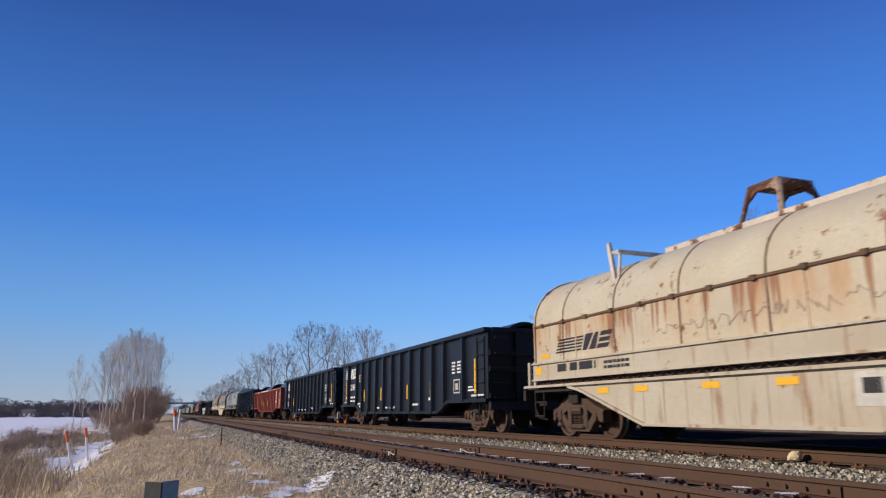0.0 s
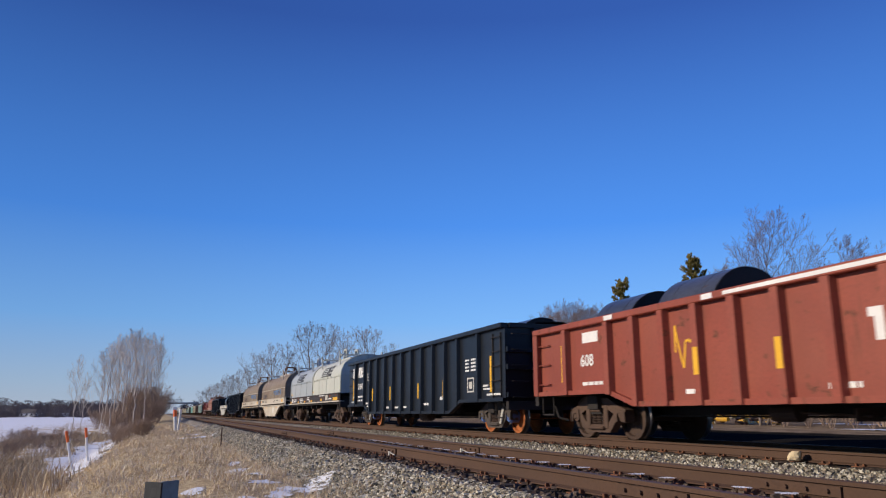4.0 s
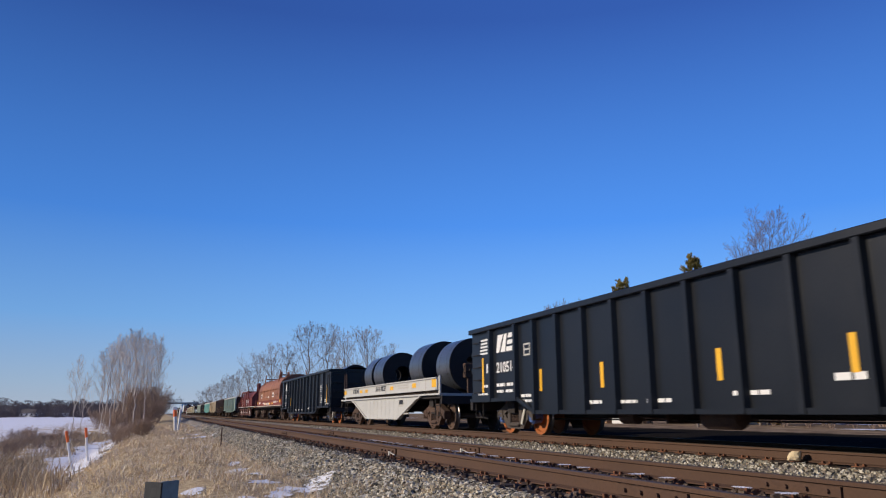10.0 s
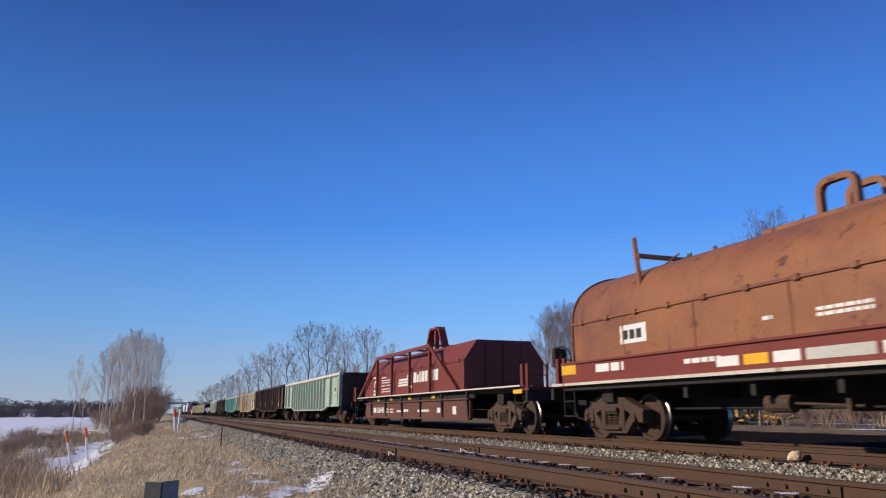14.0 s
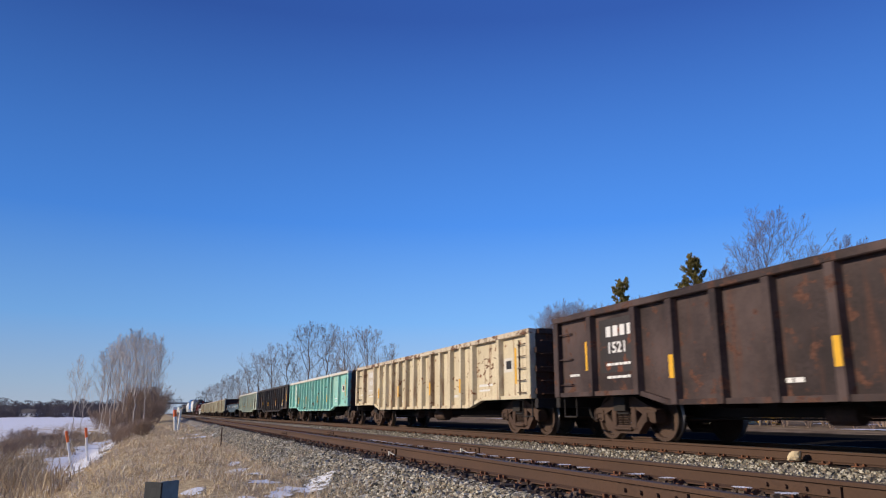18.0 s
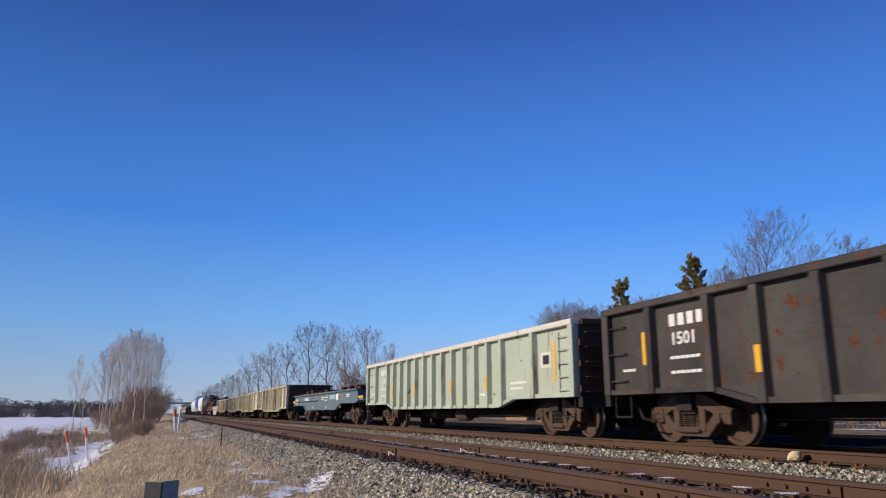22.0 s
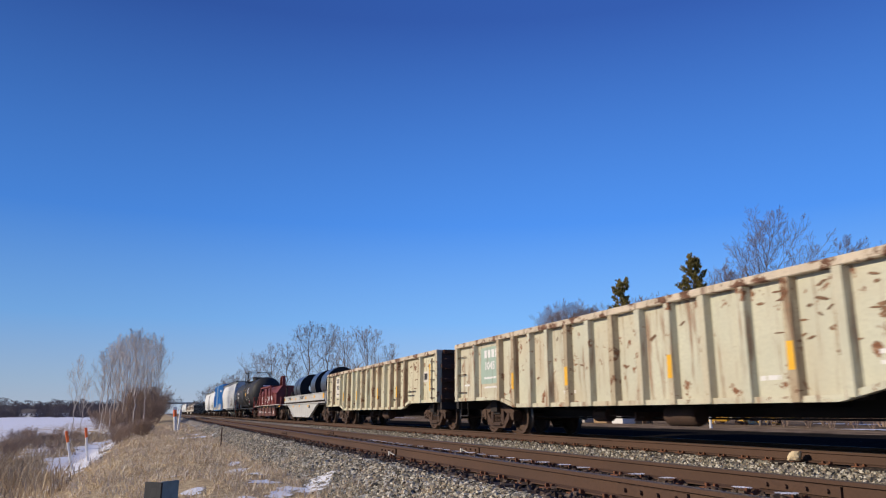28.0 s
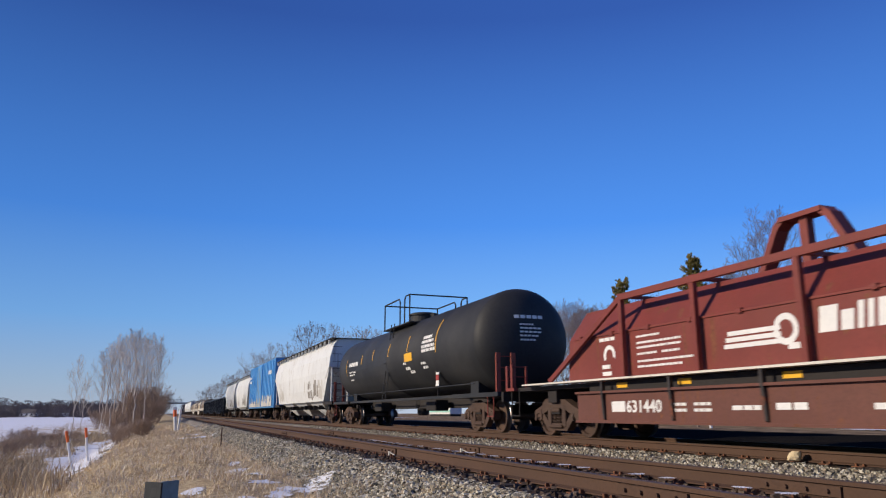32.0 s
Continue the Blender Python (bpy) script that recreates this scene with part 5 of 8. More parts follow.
def low_car(left, right, label):
    """A low-sided slate-blue car loaded with rusty blocks."""
    car, h = new_car("low_sided_car", label, "gondola car", left, right)
    random.seed(20)
    W = 1.55
    a, b = h - 5.35, h - 4.35
    e = h - 0.9
    for s in (-1, 1):
        bm = bmesh.new()
        prism(bm, [(-e, 1.02), (-b, 1.02), (-a, 0.72), (a, 0.72), (b, 1.02), (e, 1.02), (e, 1.60), (-e, 1.60)], s * W, s * (W - 0.06))
        part("side_wall", bm, M["slate"], car)
        bm = bmesh.new()
        box(bm, -e, e, min(s * (W - 0.15), s * (W + 0.10)), max(s * (W - 0.15), s * (W + 0.10)), 1.58, 1.655, 0.01)
        part("top_chord", bm, M["slate"], car)
        bm = bmesh.new()
        strip(bm, [(-e, 1.04), (-b, 1.04), (-a, 0.74), (a, 0.74), (b, 1.04), (e, 1.04)], 0.03, min(s * W, s * (W + 0.07)), max(s * W, s * (W + 0.07)))
        part("side_sill", bm, M["slate"], car)
        bm = bmesh.new()
        rod(bm, (-e + 1.2, s * (W + 0.05), 1.24), (-0.5, s * (W + 0.05), 1.24), 0.02, 6)
        part("cable_pipe", bm, M["sill_black"], car)
    for s in (-1, 1):
        bm = bmesh.new()
        box(bm, min(s * e, s * (e - 0.08)), max(s * e, s * (e - 0.08)), -W + 0.065, W - 0.065, 1.02, 1.6)
        part("end_wall", bm, M["slate"], car)
        bm = bmesh.new()
        box(bm, min(s * e, s * h), max(s * e, s * h), -1.5, 1.5, 1.12, 1.2)
        part("end_platform", bm, M["slate"], car)
        bm = bmesh.new()
        for y in (-1.5, 1.5):
            box(bm, min(s * e, s * (h - 0.05)), max(s * e, s * (h - 0.05)), y - 0.03, y + 0.03, 1.21, 1.32)
        part("corner_guard", bm, M["yellow"], car)
    bm = bmesh.new()
    box(bm, -e + 0.1, e - 0.1, -W + 0.07, W - 0.07, 1.03, 1.12)
    part("floor", bm, M["under"], car)
    x = -e + 0.7
    while x < e - 0.6:
        w = random.uniform(0.45, 0.9)
        hz = random.choice((1.72, 1.78, 1.86, 1.93))
        for y in (-0.95, 0.0, 0.95):
            bm = bmesh.new()
            box(bm, x, x + w, y - 0.36, y + 0.36, 1.12, hz - random.uniform(0, 0.12), 0.02)
            part("rusty_block", bm, M["block"], car, "rust-brown steel block")
        x += w + random.choice((0.15, 0.5, 0.9))
    yy = -W - 0.002
    stencils(car, [(-e + 0.6, 1.30, 0.5, 0.14), (-e + 0.6, 1.12, 0.4, 0.06), (-5.0, 1.3, 0.7, 0.16), (0.3, 1.36, 0.7, 0.06), (0.3, 1.26, 0.6, 0.06), (1.2, 1.36, 0.6, 0.06), (1.2, 1.2, 0.6, 0.06), (4.4, 1.45, 0.3, 0.06), (6.4, 1.40, 0.7, 0.05), (6.4, 1.32, 0.7, 0.05)], yy, M["white_mark"])
    words("8702", 0.26, M["white_mark"], car, -4.1, yy - 0.004, 1.28, stretch=1.2)
    for x0, x1, z0, z1, m_ in ((2.5, 3.9, 1.26, 1.48, "light_blue"), (4.1, 4.6, 1.2, 1.5, "white_mark"), (-e + 2.6, -e + 2.75, 0.98 + 0.1, 1.18, "white_mark"), (-2.4, -2.25, 0.82, 0.92, "white_mark"), (5.0, 5.15, 0.82, 0.92, "white_mark"), (1.5, 1.65, 0.8, 0.9, "white_mark")):
        bm = bmesh.new()
        bar(bm, x0, x1, z0, z1, yy)
        part("painted_patch", bm, M[m_], car)
    strips(car, [(-1.0, 1.22, 1.5), (1.95, 1.22, 1.52), (5.5, 1.2, 1.5), (-e + 0.15, 1.1, 1.4)], yy - 0.002, 0, 0, 0.10)
    underframe(car, h, 1.02, h - 3.2)
    brake_wheel(car, h - 0.1, 0.6, 1.75, M["under"])
    for s in (-1, 1):
        add_truck(car, s * (h - 3.2))
        for y in (-1.52, 1.52):
            bm = bmesh.new()
            x0 = s * (h - 0.4)
            for x in (x0 - 0.2, x0 + 0.2):
                rod(bm, (x, y, 1.12), (x, y, 0.5), 0.016, 6)
            rod(bm, (x0 - 0.2, y, 0.5), (x0 + 0.2, y, 0.5), 0.02, 6)
            part("stirrup_step", bm, M["under"], car)
    add_couplers(car, h + 0.1)
    return car


def tank_car(left, right, label):
    car, h = new_car("tank_car", label, "tank car", left, right)
    random.seed(27)
    R, zc = 1.53, 2.68
    e = h - 0.75
    bm = bmesh.new()
    prof = [(-e + 0.75 * (1 - math.cos(math.pi / 2 * i / 8)), max(0.02, R * math.sin(math.pi / 2 * i / 8))) for i in range(9)]
    prof += [(-0.4, R), (-0.38, R + 0.012), (0.0, R + 0.012), (0.02, R)]
    prof += [(e - 0.75 * (1 - math.cos(math.pi / 2 * (8 - i) / 8)), max(0.02, R * math.sin(math.pi / 2 * (8 - i) / 8))) for i in range(9)]
    lathe(bm, prof, 48, "x")
    body = part("tank", bm, M["tank_black"], car, "satin black cylindrical tank", smooth=True)
    body.location.z = zc
    for s in (-1, 1):
        bm = bmesh.new()
        box(bm, min(s * (e - 2.6), s * h), max(s * (e - 2.6), s * h), -1.45, 1.45, 0.98, 1.10)
        box(bm, min(s * (e - 2.3), s * (e - 1.7)), max(s * (e - 2.3), s * (e - 1.7)), -0.95, 0.95, 1.1, 1.62)
        part("stub_sill", bm, M["tank_black"], car)
        for y in (-1.4, -0.95, 0.95, 1.4):
            bm = bmesh.new()
            box(bm, s * (h - 0.05) - 0.03, s * (h - 0.05) + 0.03, y - 0.065, y + 0.065, 1.1, 2.15)
            part("end_post", bm, M["brick_red"], car)
        bm = bmesh.new()
        for y in (-1.4, 0.95):
            for z in (1.4, 1.75, 2.05):
                rod(bm, (s * (h - 0.05), y, z), (s * (h - 0.05), y + 0.45, z), 0.016, 6)
        part("end_handrail", bm, M["red"], car)
        bm = bmesh.new()
        rod(bm, (-e + 0.6, s * 1.56, 1.36), (e - 0.6, s * 1.56, 1.36), 0.02, 6)
        part("side_handrail", bm, M["tank_black"], car)
        for x0 in (-h + 0.5, h - 0.5):
            bm = bmesh.new()
            for x in (x0 - 0.2, x0 + 0.2):
                rod(bm, (x, s * 1.43, 1.0), (x, s * 1.43, 0.45), 0.016, 6)
            rod(bm, (x0 - 0.2, s * 1.43, 0.45), (x0 + 0.2, s * 1.43, 0.45), 0.02, 6)
            part("stirrup_step", bm, M["red"], car)
    # piping and sill below the tank
    bm = bmesh.new()
    box(bm, -e + 2.3, e - 2.3, -0.22, 0.22, 0.72, 1.16)
    part("centre_sill", bm, M["under"], car)
    for s in (-1, 1):
        bm = bmesh.new()
        box(bm, -e + 2.4, e - 2.4, s * 1.32 - 0.05, s * 1.32 + 0.05, 1.0, 1.09)
        part("running_board", bm, M["tank_black"], car)
    bm = bmesh.new()
    lathe(bm, [(0.45, 0.16), (0.5, 0.24), (0.75, 0.24), (0.8, 0.34), (1.3, 0.34)], 16, "z")
    part("bottom_outlet", bm, M["under"], car)
    for x in (-3.6, 3.4):
        bm = bmesh.new()
        box(bm, x - 0.5, x + 0.5, -0.9, -0.4, 0.62, 1.0, 0.03)
        part("brake_gear_box", bm, M["under"], car)
    # manway, its platform and rails
    zt = zc + R
    bm = bmesh.new()
    lathe(bm, [(zt - 0.2, 0.56), (zt + 0.24, 0.56), (zt + 0.25, 0.62), (zt + 0.31, 0.62), (zt + 0.37, 0.45)], 24, "z")
    for x in (0.75, 1.0):
        rod(bm, (x, 0.1, zt - 0.05), (x, 0.1, zt + 0.26), 0.09, 10)
    part("manway", bm, M["tank_black"], car)
    bm = bmesh.new()
    for y in (-0.95, 0.95):
        box(bm, -1.75, 1.9, y - 0.28, y + 0.28, zt - 0.26, zt - 0.22)
    part("walkway", bm, M["tank_black"], car)
    rail_z = zt + 0.83
    for y in (-1.2, 1.2):
        for x in (-1.65, 0.55, 1.15, 1.8):
            bm = bmesh.new()
            rod(bm, (x, y, zt - 0.26), (x, y, rail_z - (0.13 if 0 < x < 1.7 else 0.0)), 0.03, 6)
            part("walkway_post", bm, M["tank_black"], car)
        bm = bmesh.new()
        rod(bm, (-1.65, y, rail_z), (0.42, y, rail_z), 0.03, 6)
        rod(bm, (0.42, y, rail_z), (0.55, y, rail_z - 0.13), 0.03, 6)
        rod(bm, (1.28, y, rail_z), (1.8, y, rail_z), 0.03, 6)
        rod(bm, (1.28, y, rail_z), (1.15, y, rail_z - 0.13), 0.03, 6)
        part("walkway_rail", bm, M["tank_black"], car)
        bm = bmesh.new()
        for x in (-0.55, -0.1):
            rod(bm, (x, y * 1.02, zt - 0.1), (x, y * 1.31, 1.1), 0.02, 6)
        for k in range(7):
            z = 1.3 + k * 0.4
            yy = y * (1.31 + (1.02 - 1.31) * (z - 1.1) / (zt - 1.2)) if z > 2.7 else y * 1.31
            rod(bm, (-0.55, yy, z), (-0.1, yy, z), 0.016, 6)
        part("tank_ladder", bm, M["tank_black"], car)
    for x in (-1.65, 1.8):
        bm = bmesh.new()
        rod(bm, (x, -1.2, rail_z), (x, 1.2, rail_z), 0.03, 6)
        part("cross_rail", bm, M["tank_black"], car)

    def wall(z):
        return -math.sqrt(max(0.0, (R + 0.006) ** 2 - (z - zc) ** 2))

    def mark(rows, mat_):
        bm = bmesh.new()
        for x, z, w, hh in rows:
            xx = x
            while xx < x + w - 0.02:
                ww = min(random.uniform(0.08, 0.25), x + w - xx)
                band_shape(bm, (xx, xx + ww, z), (xx, xx + ww, z + hh), wall, 3, 0.001)
                xx += ww + 0.04
        part("stencil", bm, mat_, car)["kind"] = "stuff"
    mark([(4.3, 3.05, 0.9, 0.10), (4.2, 2.9, 1.2, 0.10), (4.2, 2.74, 1.3, 0.10), (4.2, 2.6, 1.4, 0.1), (2.0, 2.3, 0.3, 0.08), (2.2, 2.1, 0.5, 0.1), (2.6, 1.96, 0.5, 0.1), (4.0, 2.2, 0.5, 0.08), (4.1, 2.05, 0.5, 0.08), (-6.6, 2.7, 1.7, 0.18), (-6.6, 2.4, 1.2, 0.06), (-6.6, 2.28, 1.0, 0.06), (-6.6, 2.05, 0.6, 0.06)], M["white_mark"])
    for x, z0, z1 in ((5.6, 2.5, 3.6), (2.5, 2.75, 3.35), (-0.0, 2.75, 3.25), (-2.4, 2.75, 3.2), (-4.3, 2.7, 3.15), (-7.2, 2.3, 3.1)):
        bm = bmesh.new()
        band_shape(bm, (x, x + 0.07, z0), (x, x + 0.07, z1), wall, 8, 0.004)
        part("reflector_strip", bm, M["yellow"], car)
    bm = bmesh.new()
    band_shape(bm, (2.2, 3.1, 2.40), (2.2, 3.1, 2.70), wall, 4, 0.005)
    part("placard", bm, M["yellow"], car, "yellow warning placard")
    for z0, z1, mt in ((1.42, 1.60, "white_mark"), (1.61, 1.78, "spray_red"), (1.79, 1.87, "white_mark")):
        bm = bmesh.new()
        box(bm, 5.25, 5.52, -1.37, -1.355, z0, z1)
        part("placard", bm, M[mt], car, "small red and white placard")
    bm = bmesh.new()
    box(bm, 5.36, 5.40, -1.35, -1.32, 1.05, 1.86)
    part("placard_holder", bm, M["under"], car)
    bm = bmesh.new()
    for x, z, w, hh in ((0.05, 0.55, 0.95, 0.10), (0.2, 0.35, 0.45, 0.05), (0.2, 0.24, 0.7, 0.05), (0.2, 0.13, 0.7, 0.05), (0.2, 0.02, 0.6, 0.05), (0.2, -0.1, 0.5, 0.05)):
        y0 = -0.55 + x
        n = 5
        for k in range(n):
            ya, yb = y0 + w * k / n, y0 + w * (k + 0.8) / n
            q = []
            for yy, zz in ((ya, z), (yb, z), (yb, z + hh), (ya, z + hh)):
                rr = min(0.999, math.hypot(yy, zz) / R)
                q.append(bm.verts.new((e - 0.75 * (1 - math.sqrt(1 - rr * rr)) + 0.008, yy, zc + zz)))
            bm.faces.new(q)
    part("head_stencil", bm, M["white_mark"], car)
    bm = bmesh.new()
    lathe(bm, [(zc - R - 0.35, 0.05), (zc - R - 0.3, 0.16), (zc - R + 0.08, 0.2)], 12, "z")
    part("bottom_outlet", bm, M["under"], car)
    for s in (-1, 1):
        add_truck(car, s * (h - 2.1))
    add_couplers(car, h + 0.1)
    return car


def covered_hopper(left, right, label, paint, seed):
    """A round-sided covered hopper with sloping end sheets and outlet bays."""
    car, h = new_car("covered_hopper_car", label, "hopper car", left, right)
    random.seed(seed)
    top = 4.55
    prof = [(-1.45, 1.20), (-1.55, 1.9), (-1.58, 2.8), (-1.52, 3.6), (-1.36, 4.2), (-1.10, top), (1.10, top), (1.36, 4.2), (1.52, 3.6), (1.58, 2.8), (1.55, 1.9), (1.45, 1.20)]
    bm = bmesh.new()
    e = h - 0.4
    rows = []
    for x, low in ((-e, 3.0), (-e + 0.02, 3.0), (-e + 1.9, 1.2), (e - 1.9, 1.2), (e - 0.02, 3.0), (e, 3.0)):
        rows.append([bm.verts.new((x, y, max(z, low))) for y, z in prof])
    n = len(prof)
    for u, w in zip(rows, rows[1:]):
        for i in range(n):
            bm.faces.new((u[i], u[(i + 1) % n], w[(i + 1) % n], w[i]))
    bm.faces.new(rows[0])
    bm.faces.new(rows[-1][::-1])
    bmesh.ops.remove_doubles(bm, verts=bm.verts, dist=0.001)
    part("body", bm, paint, car)
    bm = bmesh.new()
    box(bm, -e - 0.1, e + 0.1, -1.50, 1.50, top, top + 0.04)
    part("roof_walk", bm, M["under"], car)
    x = -e
    while x < e:
        bm = bmesh.new()
        for y in (-1.42, 1.42):
            box(bm, x, x + 0.08, y - 0.06, y + 0.06, top - 0.25, top)
        part("walk_bracket", bm, paint, car)
        x += 1.25
    for k in range(3):
        bm = bmesh.new()
        cx = (k - 1) * (e - 1.9) * 0.62
        v = [bm.verts.new(p) for p in ((cx - 2.2, -1.3, 1.2), (cx + 2.2, -1.3, 1.2), (cx + 2.2, 1.3, 1.2), (cx - 2.2, 1.3, 1.2), (cx - 0.4, -0.5, 0.38), (cx + 0.4, -0.5, 0.38), (cx + 0.4, 0.5, 0.38), (cx - 0.4, 0.5, 0.38))]
        for q in ((0, 1, 5, 4), (1, 2, 6, 5), (2, 3, 7, 6), (3, 0, 4, 7), (4, 5, 6, 7), (3, 2, 1, 0)):
            bm.faces.new([v[i] for i in q])
        part("outlet_bay", bm, paint, car)
    for s in (-1, 1):
        bm = bmesh.new()
        box(bm, min(s * (e - 2.0), s * h), max(s * (e - 2.0), s * h), -1.45, 1.45, 1.0, 1.16)
        part("end_deck", bm, M["under"], car)
        for y in (-1.4, -0.5, 0.5, 1.4):
            bm = bmesh.new()
            rod(bm, (s * (e - 0.05), y, 1.16), (s * (e - 0.05), y, 3.1), 0.045, 6)
            part("end_post", bm, paint, car)
        end_ladder(M["under"], car, s * (h - 0.3), s, -1.4, -0.95, 1.3, 4.5, 9)
    for x0, w0, mt in ((-e + 2.6, 2.2, "grey_mark"), (e - 6.4, 3.4, "grey_ink"), (e - 3.4, 1.3, "grey_mark")):
        bm = bmesh.new()
        for k in range(12):
            x, z = x0 + w0 * k / 12, random.uniform(1.3, 1.6)
            w, hh = random.uniform(0.1, 0.32), random.uniform(0.35, 1.1)
            band_shape(bm, (x, x + w, z), (x + random.uniform(-0.2, 0.3), x + w * random.uniform(0.5, 1.2), z + hh), lambda q: (-1.45 - (q - 1.2) * 0.143 if q < 1.9 else -1.55 - (q - 1.9) * 0.0333), 3, 0.004 + 0.0005 * k)
        part("spray_scrawl", bm, M[mt], car)
    underframe(car, h, 1.0, h - 2.0, False)
    for s in (-1, 1):
        add_truck(car, s * (h - 2.0))
    add_couplers(car, h + 0.1)
    return car


def boxcar(left, right, label):
    car, h = new_car("boxcar", label, "boxcar", left, right)
    random.seed(29)
    W, top = 1.55, 5.0
    bm = bmesh.new()
    box(bm, -h, h, -W, W, 1.0, top, 0.03)
    part("body", bm, M["box_blue"], car)
    bm = bmesh.new()
    prism(bm, [(-W - 0.02, top), (0, top + 0.15), (W + 0.02, top)], -h, h, "x")
    part("roof", bm, M["grey_hood"], car)
    for s in (-1, 1):
        x = -h + 0.55
        while x < h - 0.3:
            if not -2.0 < x < 1.3:
                bm = bmesh.new()
                box(bm, x - 0.05, x + 0.05, min(s * W, s * (W + 0.05)), max(s * W, s * (W + 0.05)), 1.05, top - 0.08)
                part("side_post", bm, M["box_blue"], car)
            x += 0.95
        bm = bmesh.new()
        box(bm, -1.9, 1.2, min(s * W, s * (W + 0.07)), max(s * W, s * (W + 0.07)), 1.12, top - 0.15)
        door = part("sliding_door", bm, M["box_blue"], car)
        for x in (-1.5, -0.35, 0.8):
            bm = bmesh.new()
            rod(bm, (x, s * (W + 0.11), 1.2), (x, s * (W + 0.11), top - 0.3), 0.025, 6)
            part("door_bar", bm, M["grey_mark"], door)
        ladder("side_ladder", M["box_blue"], car, h - 0.6, h - 0.15, 1.2, 4.7, s * W, 9, s)
    for x0, x1, z1 in ((-h + 1.2, -2.1, 1.75), (-1.7, 1.0, 2.0), (1.5, h - 1.0, 2.2)):
        bm = bmesh.new()
        x = x0
        while x < x1:
            w = random.uniform(0.15, 0.45)
            bar(bm, x, min(x1, x + w), 1.12, random.uniform(1.35, z1), -W - (0.072 if x0 == -1.7 else 0.052), 0.003, random.uniform(-0.1, 0.15))
            x += w * random.uniform(0.8, 1.4)
        part("spray_scrawl", bm, M["grey_mark"], car, "pale grey sprayed patches")["kind"] = "stuff"
    scrawl(car, -h + 1.0, 1.2, 2.6, 1.0, -W - 0.055, M["grey_mark"])
    scrawl(car, h - 4.8, 1.2, 2.0, 1.1, -W - 0.055, M["grey_mark"])
    stencils(car, [(-h + 0.8, 3.9, 1.6, 0.22), (-h + 0.8, 3.5, 1.6, 0.22), (h - 3.6, 3.8, 2.0, 0.3)], -W - 0.052, M["white_mark"])
    underframe(car, h, 1.0, h - 2.2)
    for s in (-1, 1):
        add_truck(car, s * (h - 2.2))
    add_couplers(car, h + 0.1)
    return car


# ---- marks on the coil cars and the red gondola ----
def hood_side(z, half=1.42, seam=2.45, top=3.60):
    """The hood's near side at a height: upright below the seam, then an arch."""
    if z <= seam:
        return -half
    k = min(1.0, (z - seam) / (top - seam)) ** (1 / 0.9)
    return -half * math.sqrt(max(0.0, 1 - k * k))


def cream_coil_marks(car, h, y):
    random.seed(101)
    emblem(car, -h + 1.45, 1.86, 2.2, 0.34, -1.424, M["black_mark"])
    stencils(car, [(-h + 1.6, 1.45, 0.4, 0.17), (-h + 2.15, 1.45, 1.05, 0.17), (-h + 3.5, 1.52, 0.9, 0.06), (-h + 3.5, 1.42, 0.9, 0.06)], y - 0.002, M["black_mark"])
    for k in range(6):
        scrawl(car, -h + 5.2 + 0.82 * k, 1.88 + 0.05 * (k % 2), 0.7, 0.26, -1.424, M["grey_ink"], 0.006)
    strips(car, [(-h + 0.95, 1.80, 1.90)], -1.424, 0, 0, 0.4)
    strips(car, [(-h + 0.7, 1.42, 1.6)], y - 0.002, 0, 0, 0.3)
    strips(car, [(x, 0.93, 1.04) for x in (-h + 3.4, -h + 4.7, -h + 6.6, -h + 8.2, -h + 10.2)], y + 0.016, 0, 0, 0.42)
    bm = bmesh.new()
    bar(bm, -h + 9.3, -h + 10.2, 0.62, 1.06, y + 0.016)
    part("test_panel", bm, M["grey_mark"], car)
    bm = bmesh.new()
    for k in range(2):
        bar(bm, -h + 9.42 + 0.36 * k, -h + 9.70 + 0.36 * k, 0.78, 0.98, y + 0.013)
    part("test_panel_mark", bm, M["black_mark"], car)


def two_hood_marks(car, h, y):
    random.seed(106)
    def near(z):
        return hood_side(z, top=3.53)

    emblem(car, -5.75, 2.52, 2.6, 0.54, near, M["black_mark"], n=6)
    emblem(car, 2.7, 2.52, 2.75, 0.56, near, M["black_mark"], n=6)
    words("169714", 0.33, M["white_mark"], car, -h + 1.75, y - 0.006, 1.25, stretch=1.15)
    stencils(car, [(-h + 1.1, 1.25, 0.5, 0.23), (-h + 4.2, 1.42, 1.2, 0.05), (-h + 4.2, 1.32, 1.3, 0.05), (-h + 4.4, 1.22, 0.8, 0.05), (-1.2, 1.45, 0.7, 0.06), (-1.3, 1.34, 0.8, 0.06), (-0.6, 1.24, 0.4, 0.06), (2.6, 1.48, 1.6, 0.05), (5.2, 1.28, 0.8, 0.05)], y - 0.002, M["white_mark"])
    strips(car, [(-h + 0.7, 1.2, 1.32), (-h + 3.65, 1.2, 1.3), (-2.1, 1.2, 1.3), (0.2, 1.2, 1.3), (3.2, 1.22, 1.34)], y - 0.003, 0, 0, 0.4)
    strips(car, [(h - 1.2, 1.2, 1.36)], y - 0.003, 0, 0, 1.1)
    strips(car, [(-7.5, 1.74, 1.82), (0.3, 1.74, 1.82)], -1.424, 0, 0, 0.5)
    bm = bmesh.new()
    bar(bm, 4.4, 5.0, 1.24, 1.52, y - 0.002)
    part("test_panel", bm, M["grey_mark"], car)


